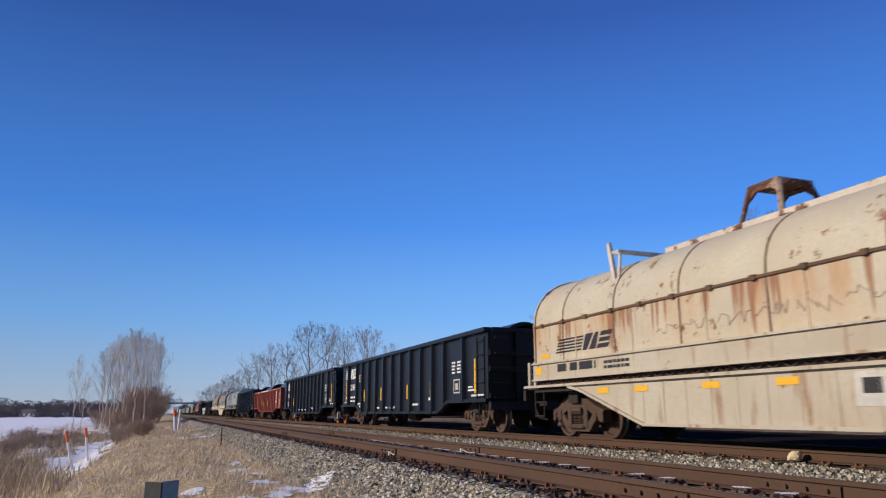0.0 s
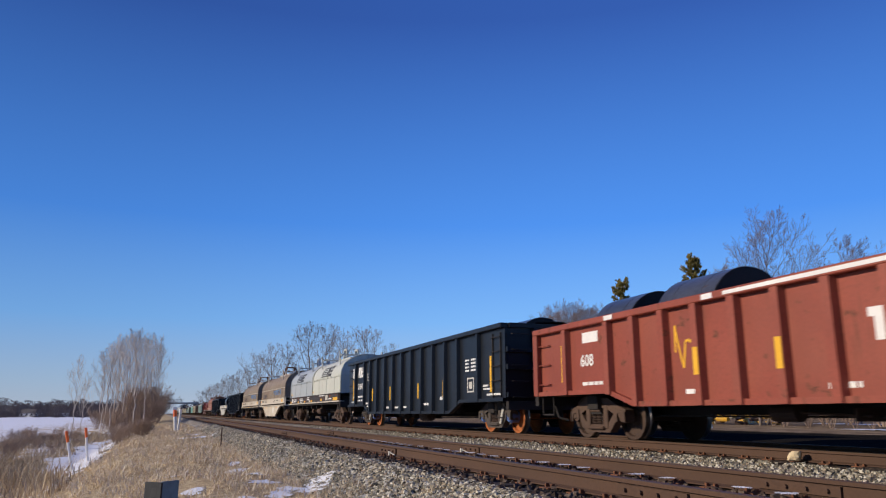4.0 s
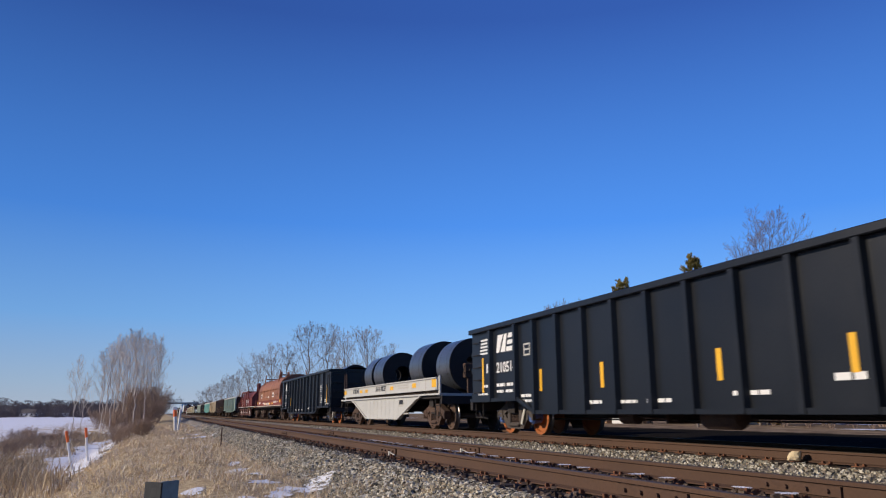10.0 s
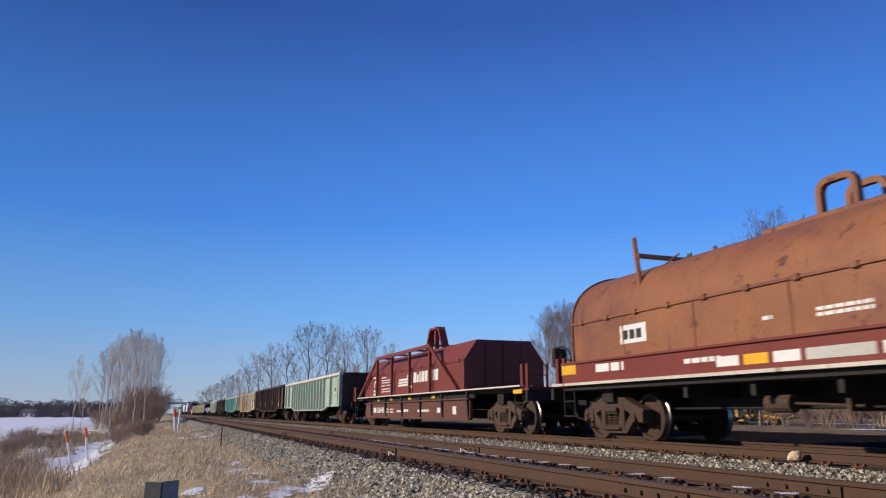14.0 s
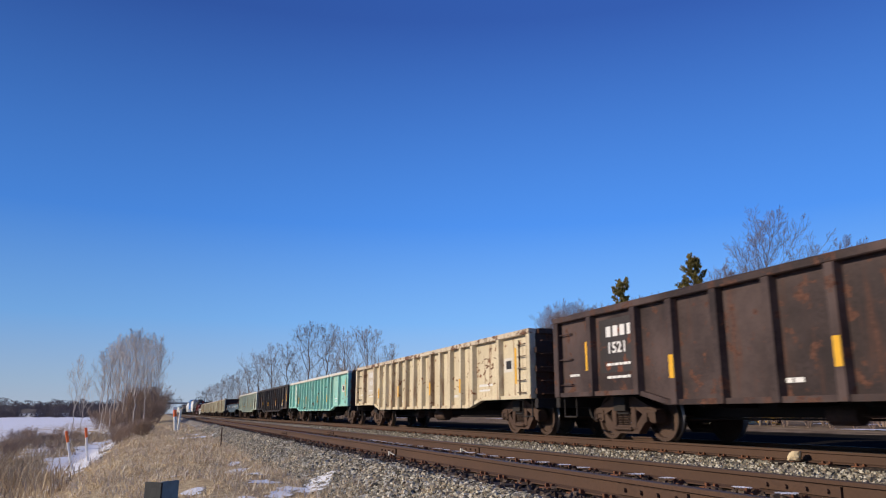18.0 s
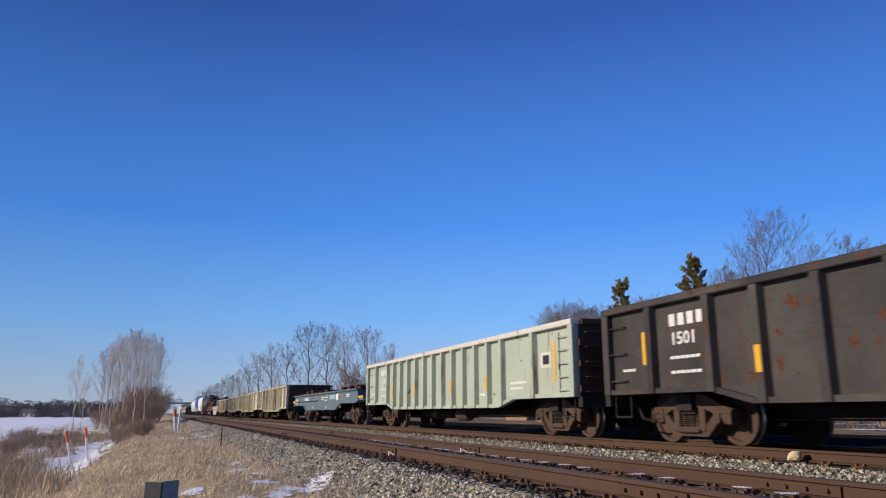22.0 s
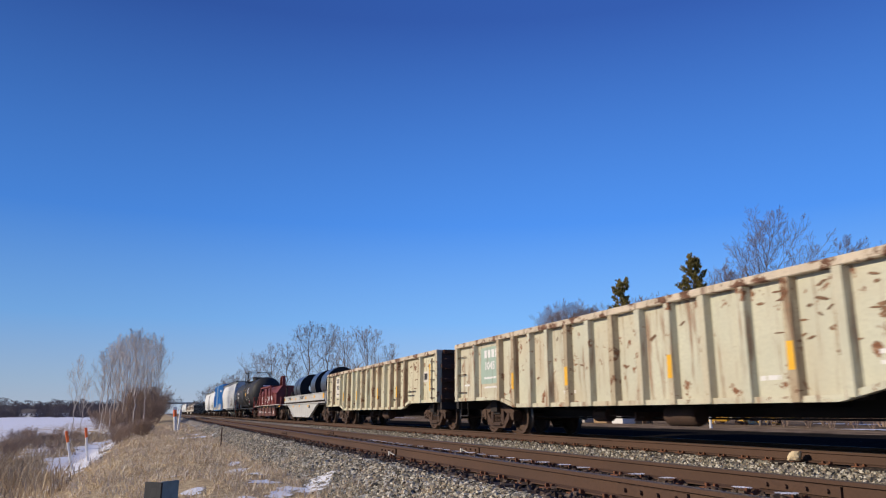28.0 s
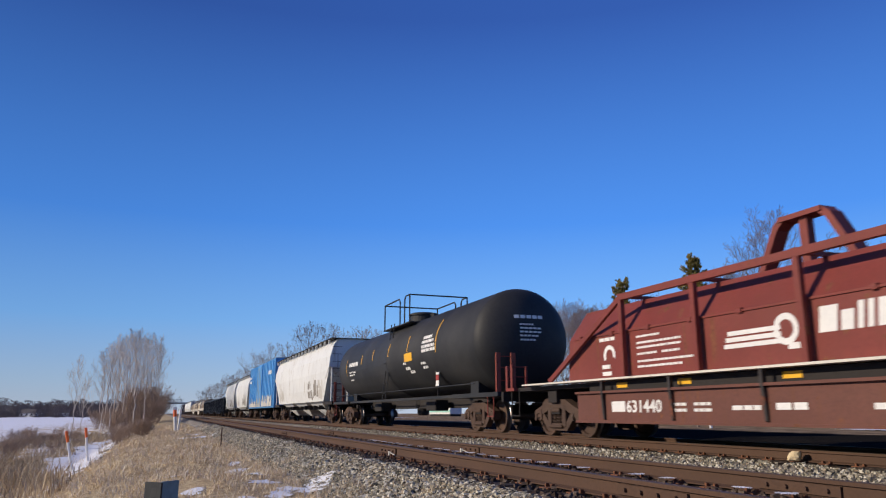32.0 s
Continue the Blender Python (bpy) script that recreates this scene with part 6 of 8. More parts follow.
def protect_marks(number, deep, seed):
    def paint(car, h, y):
        random.seed(seed)
        emblem(car, -5.75, 1.82, 2.3, 0.32, -1.424, M["black_mark"])
        words("PROTECT  III", 0.52, M["blue_mark"], car, 1.0, -1.428, 1.98, stretch=1.36)
        bm = bmesh.new()
        bar(bm, 0.5, 5.6, 2.40, 2.435, -1.422)
        bar(bm, 0.5, 0.535, 1.95, 2.40, -1.422)
        bar(bm, 5.565, 5.6, 1.85, 2.40, -1.422)
        part("painted_border", bm, M["red"], car)
        stencils(car, [(-1.25, 1.95, 1.2, 0.07)], -1.424, M["grey_ink"])
        words(number, 0.24, M["black_mark"], car, -h + 2.15, y - 0.006, 1.44, stretch=1.15)
        stencils(car, [(-h + 1.55, 1.44, 0.4, 0.17), (-h + 3.7, 1.55, 0.9, 0.05), (-h + 3.7, 1.45, 0.9, 0.05), (1.4, 1.5, 1.0, 0.05), (3.0, 1.5, 1.0, 0.05), (1.4, 1.42, 0.6, 0.04)], y - 0.002, M["black_mark"])
        strips(car, [(-h + 0.75, 1.44, 1.6)], y - 0.002, 0, 0, 0.35)
        strips(car, [(h - 1.4, 1.40, 1.60)], y - 0.002, 0, 0, 0.7)
        strips(car, [(-6.6, 1.78, 1.88)], -1.424, 0, 0, 0.4)
        zz = (0.95, 1.05) if deep else (1.125, 1.17)
        strips(car, [(x, *zz) for x in (-4.6, -2.9, 0.0, 3.0)], y + 0.016 if deep else y - 0.063, 0, 0, 0.42)
        bm = bmesh.new()
        bar(bm, 4.2, 5.0, 1.40, 1.64, y - 0.002) if not deep else bar(bm, 1.0, 1.6, 0.6, 0.95, y + 0.016)
        part("test_panel", bm, M["grey_mark"] if not deep else M["white_mark"], car)
        if deep:
            scrawl(car, 3.6, 1.85, 1.3, 0.45, -1.425, M["black_mark"])
    return paint


def open_coil_marks(number, seed):
    def paint(car, h, y):
        random.seed(seed)
        words(number, 0.27, M["black_mark"], car, -h + 2.2, y - 0.006, 1.43, stretch=1.45)
        stencils(car, [(-h + 1.75, 1.44, 0.4, 0.17), (-h + 4.1, 1.55, 0.9, 0.05), (-h + 4.1, 1.45, 0.9, 0.05), (h - 5.2, 1.53, 1.8, 0.06), (h - 5.0, 1.43, 1.6, 0.06), (3.0, 0.62, 0.6, 0.05), (3.0, 0.5, 0.7, 0.05)], y - 0.002, M["grey_mark"])
        emblem(car, -0.9, 1.42, 1.5, 0.20, y - 0.001, M["black_mark"])
        strips(car, [(-h + 0.65, 1.42, 1.6), (-h + 3.75, 1.42, 1.55), (-2.4, 1.42, 1.55), (1.5, 1.42, 1.56), (4.3, 1.42, 1.58)], y - 0.003, 0, 0, 0.42)
        strips(car, [(h - 0.7, 1.38, 1.64)], y - 0.003, 0, 0, 0.42)
        strips(car, [(x, 0.94, 1.05) for x in (-3.4, -1.0, 2.2)], y + 0.016, 0, 0, 0.4) if number.endswith("0") else None
        bm = bmesh.new()
        bar(bm, 2.4, 3.0, 0.78, 1.08, y + 0.016)
        part("test_panel", bm, M["grey_mark"], car)
        bm = bmesh.new()
        bar(bm, 2.46, 2.94, 0.86, 1.02, y + 0.013)
        part("test_panel_mark", bm, M["black_mark"], car)
        for x in (-6.6, -6.25):
            bm = bmesh.new()
            box(bm, x - 0.03, x + 0.03, y - 0.03, y + 0.03, 1.70, 2.4)
            part("stake", bm, M["truck_steel"], car)
    return paint


def orange_coil_marks(car, h, y):
    random.seed(112)
    for x in (-5.35, 2.25):
        bm = bmesh.new()
        bar(bm, x, x + 0.85, 1.86, 2.22, -1.422)
        part("mark_panel", bm, M["white_mark"], car)
        bm = bmesh.new()
        for k in range(3):
            bar(bm, x + 0.1 + 0.22 * k, x + 0.26 + 0.22 * k, 1.94, 2.12, -1.426)
        part("mark_bars", bm, M["sill_black"], car)
    stencils(car, [(-1.6, 1.9, 0.2, 0.06), (-0.6, 1.92, 0.9, 0.05), (-0.6, 1.84, 0.9, 0.05)], -1.424, M["white_mark"])
    stencils(car, [(-h + 1.8, 1.36, 1.0, 0.16), (-3.4, 1.36, 0.9, 0.08), (3.4, 1.46, 1.8, 0.05), (3.4, 1.38, 1.8, 0.05), (h - 2.6, 1.4, 0.6, 0.05)], y - 0.002, M["white_mark"])
    for x, w, m_ in ((-2.6, 0.5, "white_mark"), (-2.0, 0.5, "yellow"), (-1.4, 0.5, "white_mark"), (-0.8, 1.1, "grey_mark"), (0.4, 0.4, "white_mark"), (0.9, 0.6, "yellow"), (2.5, 0.6, "yellow")):
        bm = bmesh.new()
        bar(bm, x, x + w, 1.26, 1.42, y - 0.0015)
        part("painted_patch", bm, M[m_], car)
    strips(car, [(h - 0.9, 1.36, 1.62), (-h + 0.7, 1.36, 1.6)], y - 0.003, 0, 0, 0.6)
    scrawl(car, 4.0, 1.95, 0.9, 0.25, -1.424, M["black_mark"])


def red_gondola_marks(car, h, y, top, low, end_low):
    random.seed(104)
    x = -h
    words("608", 0.34, M["white_mark"], car, x + 1.95, y - 0.006, 1.5, stretch=1.0)
    stencils(car, [(x + 2.05, 1.98, 0.6, 0.22), (x + 2.0, 1.1, 0.8, 0.07), (h - 5.4, 1.55, 0.5, 0.08), (h - 3.1, 1.15, 0.6, 0.06), (-0.5, 0.85, 0.5, 0.08), (-3.4, 0.85, 0.4, 0.08), (3.0, 0.95, 0.5, 0.06)], y - 0.002, M["white_mark"])
    bm = bmesh.new()
    bar(bm, -2.2, 1.2, top - 0.095, top - 0.035, y - 0.131)
    bar(bm, -2.7, -2.45, top - 0.11, top - 0.02, y - 0.131)
    bar(bm, 1.5, 1.75, top - 0.11, top - 0.02, y - 0.131)
    bar(bm, 5.0, 5.25, top - 0.11, top - 0.02, y - 0.131)
    bar(bm, -5.6, -5.3, top - 0.11, top - 0.02, y - 0.131)
    part("stencil", bm, M["white_mark"], car)
    bm = bmesh.new()
    cx, cz, r = h - 3.0, 1.78, 0.24
    for i in range(14):
        a0, a1 = [4.2 * (k / 14) - 0.4 for k in (i, i + 1)]
        flat(bm, [(cx + math.cos(a0) * r, cz + math.sin(a0) * r), (cx + math.cos(a1) * r, cz + math.sin(a1) * r), (cx + math.cos(a1) * r * 0.55, cz + math.sin(a1) * r * 0.55), (cx + math.cos(a0) * r * 0.55, cz + math.sin(a0) * r * 0.55)], y - 0.001)
    bar(bm, cx - 0.45, cx + 0.1, cz - 0.42, cz - 0.30, y - 0.002)
    bar(bm, cx - 0.35, cx - 0.20, cz - 0.30, cz - 0.05, y - 0.002)
    bar(bm, cx - 0.4, cx + 0.5, cz + 0.34, cz + 0.44, y - 0.002)
    part("emblem", bm, M["white_mark"], car)
    bm = bmesh.new()
    bar(bm, h - 5.5, h - 4.9, 1.0, 1.4, y - 0.002)
    part("test_panel", bm, M["grey_mark"], car)
    strips(car, [(h - 2.05, 1.05, 2.15), (x + 1.2, 1.2, 2.0)], y - 0.004, 0, 0, 0.14)
    for i in (4, 6, 9):
        strips(car, [(x + MILL[i], 1.15, 1.6)], y - 0.132, 0, 0, 0.12)
    for k in range(3):
        scrawl(car, h - 1.75, 1.05 + 0.33 * k, 0.75, 0.4, y - 0.003, M["white_mark"], 0.02)
    scrawl(car, -3.6, 1.2, 0.6, 0.9, y - 0.003, M["yellow"], 0.02)
    strips(car, [(h - 1.98, 1.2, 2.15)], y - 0.004, 0, 0, 0.13)
    bm = bmesh.new()
    for cx2, cz2 in ((0.2, 1.72), (4.6, 1.7)):
        bar(bm, cx2, cx2 + 0.3, cz2, cz2 + 0.12, y - 0.003)
        bar(bm, cx2 + 0.08, cx2 + 0.22, cz2 - 0.3, cz2, y - 0.003)
    part("chalk_mark", bm, M["white_mark"], car)


def red_gondola_load(car, h, W, top):
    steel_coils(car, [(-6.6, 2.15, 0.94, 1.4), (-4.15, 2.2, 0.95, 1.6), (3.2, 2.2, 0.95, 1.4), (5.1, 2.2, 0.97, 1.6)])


def round_load(car, h, W, top):
    heap(car, h, W, top)
    steel_coils(car, [(h - 1.4, top - 0.55, 0.85, 1.3)])


# ---- the train, front to back: (left end, right end) along the track at the start ----
random.seed(5)
coil_car(-16.4, -2.0, "rust-streaked cream coil car with a covered hood and deep side skirts", M["cream_skirt"], [(-6.75, 6.4, M["cream_hood"])], "deep", M["cream_skirt"], cream_coil_marks, top=3.78, brackets=(3.2, 3.2), lift_mat=M["grimy_white"], crown_mat=M["rusty_leg"], seam=2.58)
BLACK = (M["black"], M["black"], 2.87, 0.52, 0.84, TALL, "tall")
gondola(-36.2, -18.5, "tall black steel gondola with white lettering and a rounded load", *BLACK, round_load, tall_marks("210546", 2), False)
gondola(-55.3, -37.95, "tall black steel gondola with white lettering and rust-orange wheels", *BLACK, heap, tall_marks("210481", 3), True)
gondola(-74.0, -56.6, "brick-red gondola carrying four dark steel coils", M["brick_red"], M["brick_red"], 2.45, 0.66, 0.92, MILL, "mill", red_gondola_load, red_gondola_marks)
gondola(-93.15, -75.8, "tall black steel gondola with a rounded dark load", *BLACK, round_load, tall_marks("210476", 5), True)
coil_car(-111.8, -95.55, "coil car with one white hood and one pale grey hood", M["sill_black"], [(-8.0, 0.16, M["grey_hood"]), (0.28, 7.95, M["white_hood"])], "flat", M["grimy_white"], two_hood_marks, M["under"], "arch", 3.53, (1.5, 1.4), False, 1.58)
coil_car(-129.2, -114.2, "grimy tan hooded coil car with deep white side skirts", M["grimy_white"], [(-6.7, 7.2, M["tan_hood"])], "deep", M["grimy_white"], protect_marks("164760", True, 107), lift_mat=M["rusted_white"], crown_mat=M["rusty_leg"])
coil_car(-146.8, -130.3, "grimy tan hooded coil car on a flat white frame", M["grimy_white"], [(-7.2, 6.7, M["tan_hood"])], "flat", M["grimy_white"], protect_marks("167076", False, 108), lift_mat=M["rusted_white"], crown_mat=M["rusty_leg"], brackets=(3.0, 3.0), lift_x=-0.95)
gondola(-165.6, -148.4, "tall black steel gondola with white lettering, running empty", *BLACK, None, tall_marks("210514", 9), True)
coil_car(-182.6, -168.4, "open white coil car carrying four dark steel coils", M["clean_white"], [], "deep", M["clean_white"], open_coil_marks("170365", 110), loads=[(-4.45, 2.25, 0.90, 1.3), (-2.55, 2.25, 0.93, 1.5), (2.8, 2.25, 0.95, 1.5), (5.7, 2.14, 0.92, 1.3)])
gondola(-202.5, -185.2, "tall black steel gondola with a rounded dark load", *BLACK, round_load, tall_marks("210463", 11), True)
coil_car(-219.4, -203.4, "rust-orange hooded coil car with white panels", M["red"], [(-7.15, 6.55, M["orange_rust"])], "flat", M["grimy_white"], orange_coil_marks, M["red"], "arch", 3.55, (2.1, 2.6), False, 1.62, post=True, lift_x=-0.95)
shield_car(-238.9, -220.8, "oxide-red coil car under a faceted steel cover", "628440", 113)
MILLS = (2.55, 0.68, 0.88, MILL, "mill", None)
gondola(-258.8, -241.0, "sage-green mill gondola with a clean white top edge", M["sage"], M["white_chord"], *MILLS, mill_marks("1162", 14))
gondola(-277.4, -259.9, "weathered dark brown mill gondola with rust patches", M["brown_black"], M["brown_black"], 2.62, 0.68, 0.88, EVEN, "mill", None, mill_marks("1521", 15, "sill_black", plate="sill_black", ribs=EVEN))
gondola(-295.9, -278.6, "rust-stained cream mill gondola with a rusted top edge", M["cream"], M["rusty_chord"], *MILLS, mill_marks("1030", 16, "grimy_white"))
gondola(-315.1, -297.5, "turquoise mill gondola with a white top edge", M["turquoise"], M["white_chord"], *MILLS, mill_marks("7114", 17, "sage"))
gondola(-333.8, -316.2, "weathered charcoal mill gondola with orange rust patches", M["dark_grey"], M["dark_grey"], 2.55, 0.68, 0.88, EVEN, "mill", None, mill_marks("1501", 18, plate="plate", ribs=EVEN))
gondola(-352.4, -335.0, "faded sage-green mill gondola with a white top edge", M["sage_dull"], M["white_chord"], *MILLS, mill_marks("1181", 19))
low_car(-372.7, -353.5, "slate-blue low-sided car loaded with rusty steel blocks")
gondola(-391.8, -375.0, "pale cream mill gondola with spray-painted scrawls", M["cream_pale"], M["rusty_chord"], *MILLS, mill_marks("1128", 21, "white_chord", "turquoise", tags=4))
gondola(-411.2, -392.7, "rust-spotted cream mill gondola with a green panel", M["cream_pale"], M["rusty_chord"], *MILLS, mill_marks("8146", 22, "sage"))
gondola(-429.5, -412.1, "rust-stained pale cream mill gondola with a green panel", M["cream_green"], M["rusty_chord"], *MILLS, mill_marks("1045", 23, "sage"))
gondola(-448.3, -431.1, "pale cream mill gondola with a white number panel", M["cream_pale"], M["rusty_chord"], *MILLS, mill_marks("8129", 24, "white_chord", "black_mark", disc=True))
coil_car(-465.0, -449.5, "open white coil car carrying four large steel coils", M["clean_white"], [], "deep", M["clean_white"], open_coil_marks("170340", 125), loads=[(-6.15, 2.27, 0.95, 1.2), (-4.6, 2.27, 0.97, 1.4), (0.9, 2.27, 0.97, 1.5), (4.3, 2.27, 0.98, 1.6)])
shield_car(-484.9, -466.8, "oxide-red coil car under a faceted steel cover", "631440", 126, 0.2)
tank_car(-506.0, -485.35, "satin black tank car with a railed walkway on top")
covered_hopper(-528.2, -506.5, "off-white covered hopper with grey scrawls along the bottom", M["hopper_white"], 28)
boxcar(-547.3, -528.6, "bright blue boxcar with sliding doors")
covered_hopper(-563.6, -548.2, "pale covered hopper car with a roof walk", M["hopper_white"], 30)
covered_hopper(-580.2, -564.8, "pale covered hopper car with a roof walk", M["hopper_white"], 31)
for k in range(3):
    gondola(-601.2 - 20.3 * k, -582.0 - 20.3 * k, "tall black steel gondola far back in the train", *BLACK, heap if k == 1 else None, None)
for k in range(5):
    tan = k not in (1, 3)
    coil_car(-660.4 - 17.6 * k, -643.8 - 17.6 * k, "grimy tan hooded coil car far back in the train" if tan else "cream hooded coil car far back in the train", M["grimy_white"], [(-6.7, 6.7, M["tan_hood"] if tan else M["cream_hood"])], "flat" if tan else "deep", M["grimy_white"])
for k in range(4):
    covered_hopper(-750.4 - 18.8 * k, -732.8 - 18.8 * k, "pale covered hopper car far back in the train", M["hopper_white"], 36 + k)


# ---- loose ground cover ----
def island_material(name, tones, rough=0.9, spec=0.2):
    """One colour for each loose piece, picked at random between the tones."""
    m = bpy.data.materials.new(name)
    m.use_nodes = True
    nt = m.node_tree
    b = nt.nodes["Principled BSDF"]
    r = nt.nodes.new("ShaderNodeNewGeometry").outputs["Random Per Island"]
    cr = nt.nodes.new("ShaderNodeValToRGB")
    for i, c in enumerate(tones):
        e = cr.color_ramp.elements[i] if i < 2 else cr.color_ramp.elements.new(i / (len(tones) - 1))
        e.position = i / (len(tones) - 1)
        e.color = (*c, 1)
    nt.links.new(r, cr.inputs[0])
    pos = nt.nodes.new("ShaderNodeNewGeometry").outputs["Position"]
    grain = noise_at(nt, pos, 60.0, 2.0, 0.6)
    nt.links.new(mixed(nt, times(nt, ramp(nt, grain, 0.3, 0.8), 0.35), cr.outputs[0], shade(tones[0], 0.6)), b.inputs["Base Color"])
    b.inputs["Roughness"].default_value = rough
    b.inputs["Specular IOR Level"].default_value = spec
    return m


M["stones"] = island_material("loose_ballast_stones", [(0.06, 0.054, 0.042), (0.25, 0.225, 0.165), (0.42, 0.375, 0.285), (0.76, 0.71, 0.58), (0.28, 0.21, 0.135), (0.36, 0.345, 0.265)])
M["straw"] = island_material("dry_grass_blades", [(0.46, 0.335, 0.20), (0.78, 0.63, 0.43), (0.88, 0.75, 0.54), (0.58, 0.43, 0.26), (0.93, 0.85, 0.68)])
M["tuft"] = island_material("brown_ditch_grass_blades", [(0.27, 0.185, 0.105), (0.50, 0.38, 0.235), (0.68, 0.55, 0.37), (0.36, 0.255, 0.15)])
M["brown_stones"] = island_material("rust_stained_stones", [(0.04, 0.027, 0.021), (0.07, 0.047, 0.036), (0.11, 0.078, 0.06), (0.17, 0.13, 0.10)])
M["needles"] = island_material("pine_needles", [(0.045, 0.05, 0.02), (0.14, 0.125, 0.04), (0.28, 0.215, 0.06), (0.40, 0.30, 0.09)])


def mesh_from(name, v, f, material):
    me = bpy.data.meshes.new(name)
    me.from_pydata(v.tolist() if hasattr(v, "tolist") else v, [], f.tolist() if hasattr(f, "tolist") else f)
    me.materials.append(material)
    return me


def stones(name, label, count, where, lo, hi, seed, material="stones"):
    """Angular loose stones strewn over the ballast as one object."""
    rng = np.random.default_rng(seed)
    xy = where(rng, count)
    z = np.array([ballast_surface(a, b) for a, b in xy])
    cube = np.array([(x, y, q) for x in (-1, 1) for y in (-1, 1) for q in (-1, 1)], float)
    quads = np.array([(0, 1, 3, 2), (4, 6, 7, 5), (0, 4, 5, 1), (2, 3, 7, 6), (0, 2, 6, 4), (1, 5, 7, 3)])
    size = rng.uniform(lo, hi, count) * 0.5
    p = cube[None] * rng.uniform(0.55, 1.0, (count, 1, 3)) + rng.uniform(-0.38, 0.38, (count, 8, 3))
    a = rng.uniform(0, 6.283, count)
    t = rng.uniform(-0.7, 0.7, count)
    c, s = np.cos(a)[:, None], np.sin(a)[:, None]
    x, y, q = p[:, :, 0], p[:, :, 1], p[:, :, 2]
    q2 = q * np.cos(t)[:, None] - x * np.sin(t)[:, None]
    x2 = x * np.cos(t)[:, None] + q * np.sin(t)[:, None]
    out = np.stack([x2 * c - y * s, x2 * s + y * c, q2], 2) * size[:, None, None]
    out[:, :, 0] += xy[:, 0:1]
    out[:, :, 1] += xy[:, 1:2]
    out[:, :, 2] += (z + size * 0.45)[:, None]
    v = out.reshape(-1, 3)
    f = (quads[None] + (np.arange(count) * 8)[:, None, None]).reshape(-1, 4)
    return tagged(new(name, mesh_from(name, v, f, M[material])), label, "gravel", kind="stuff")


def near_shoulder(rng, n):
    x = -3.5 - 46 * rng.random(n) ** 2.1
    y = 1.95 + 1.2 * rng.random(n)
    return np.stack([x, y], 1)


def between_tracks(rng, n):
    x = -3.0 - 42 * rng.random(n) ** 1.5
    y = 5.75 + 2.75 * rng.random(n)
    return np.stack([x, y], 1)


def in_the_track(rng, n):
    x = -2.5 - 25 * rng.random(n) ** 1.4
    y = 3.0 + 3.0 * rng.random(n)
    keep = (np.abs(np.abs(y - NEAR) - 0.752) > 0.12)
    return np.stack([np.where(keep, x, x), np.where(keep, y, NEAR)], 1)


stones("shoulder_stones", "grey angular ballast stones on the shoulder", 44000, near_shoulder, 0.024, 0.055, 1)
stones("track_gap_stones", "grey ballast stones between the two tracks", 17000, between_tracks, 0.022, 0.048, 2)
stones("track_stones", "grey ballast stones between the rails", 6000, in_the_track, 0.03, 0.065, 3, "brown_stones")


def blades(name, label, material, count, where, lo, hi, width, seed, lean=0.5, base=ground_z):
    """Bent dry blades standing on the ground, as one object."""
    rng = np.random.default_rng(seed)
    xy = where(rng, count)
    count = len(xy)
    z = np.array([base(a, b) for a, b in xy]) - 0.02
    tuft = np.array([0.75 + 0.8 * noise.noise(Vector((a * 1.1, b * 1.6, 2.0))) for a, b in xy])
    hgt = rng.uniform(lo, hi, count) * rng.uniform(0.5, 1.0, count) * np.clip(tuft, 0.3, 1.4)
    a = rng.uniform(0, 6.283, count)
    k = hgt * rng.uniform(0.1, lean, count)
    w = width * rng.uniform(0.6, 1.4, count) * (1 + np.hypot(xy[:, 0], xy[:, 1]) / 22.0)
    dx, dy = np.cos(a), np.sin(a)
    rows = []
    for h_, l_, w_ in ((0.0, 0.0, 1.0), (0.55, 0.3, 0.8), (1.0, 1.0, 0.15)):
        cx, cy, cz = xy[:, 0] + dx * k * l_, xy[:, 1] + dy * k * l_, z + hgt * h_
        for sgn in (-1, 1):
            rows.append(np.stack([cx - dy * w * w_ * sgn * 0.5, cy + dx * w * w_ * sgn * 0.5, cz], 1))
    v = np.stack(rows, 1).reshape(-1, 3)
    i = (np.arange(count) * 6)[:, None]
    f = np.concatenate([i + np.array([[0, 1, 3, 2]]), i + np.array([[2, 3, 5, 4]])], 0)
    return tagged(new(name, mesh_from(name, v, f, material)), label, "grass", kind="stuff")


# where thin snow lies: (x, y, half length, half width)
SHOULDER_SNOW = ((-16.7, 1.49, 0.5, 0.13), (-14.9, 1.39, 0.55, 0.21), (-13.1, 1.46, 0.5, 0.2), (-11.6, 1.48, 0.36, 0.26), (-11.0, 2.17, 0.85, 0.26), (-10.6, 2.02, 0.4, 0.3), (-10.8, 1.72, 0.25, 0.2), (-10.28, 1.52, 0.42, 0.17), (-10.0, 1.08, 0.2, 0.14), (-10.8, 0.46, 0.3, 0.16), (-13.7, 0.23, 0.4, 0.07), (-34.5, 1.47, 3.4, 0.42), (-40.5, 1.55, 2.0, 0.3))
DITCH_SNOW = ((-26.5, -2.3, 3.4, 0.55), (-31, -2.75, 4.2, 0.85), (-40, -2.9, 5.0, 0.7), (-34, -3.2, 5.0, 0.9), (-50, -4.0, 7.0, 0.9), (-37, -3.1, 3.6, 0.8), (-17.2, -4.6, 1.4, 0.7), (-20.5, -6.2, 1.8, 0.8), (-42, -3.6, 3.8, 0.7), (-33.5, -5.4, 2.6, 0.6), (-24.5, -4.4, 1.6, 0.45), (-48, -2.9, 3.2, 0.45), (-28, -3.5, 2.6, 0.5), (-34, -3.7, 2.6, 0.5))


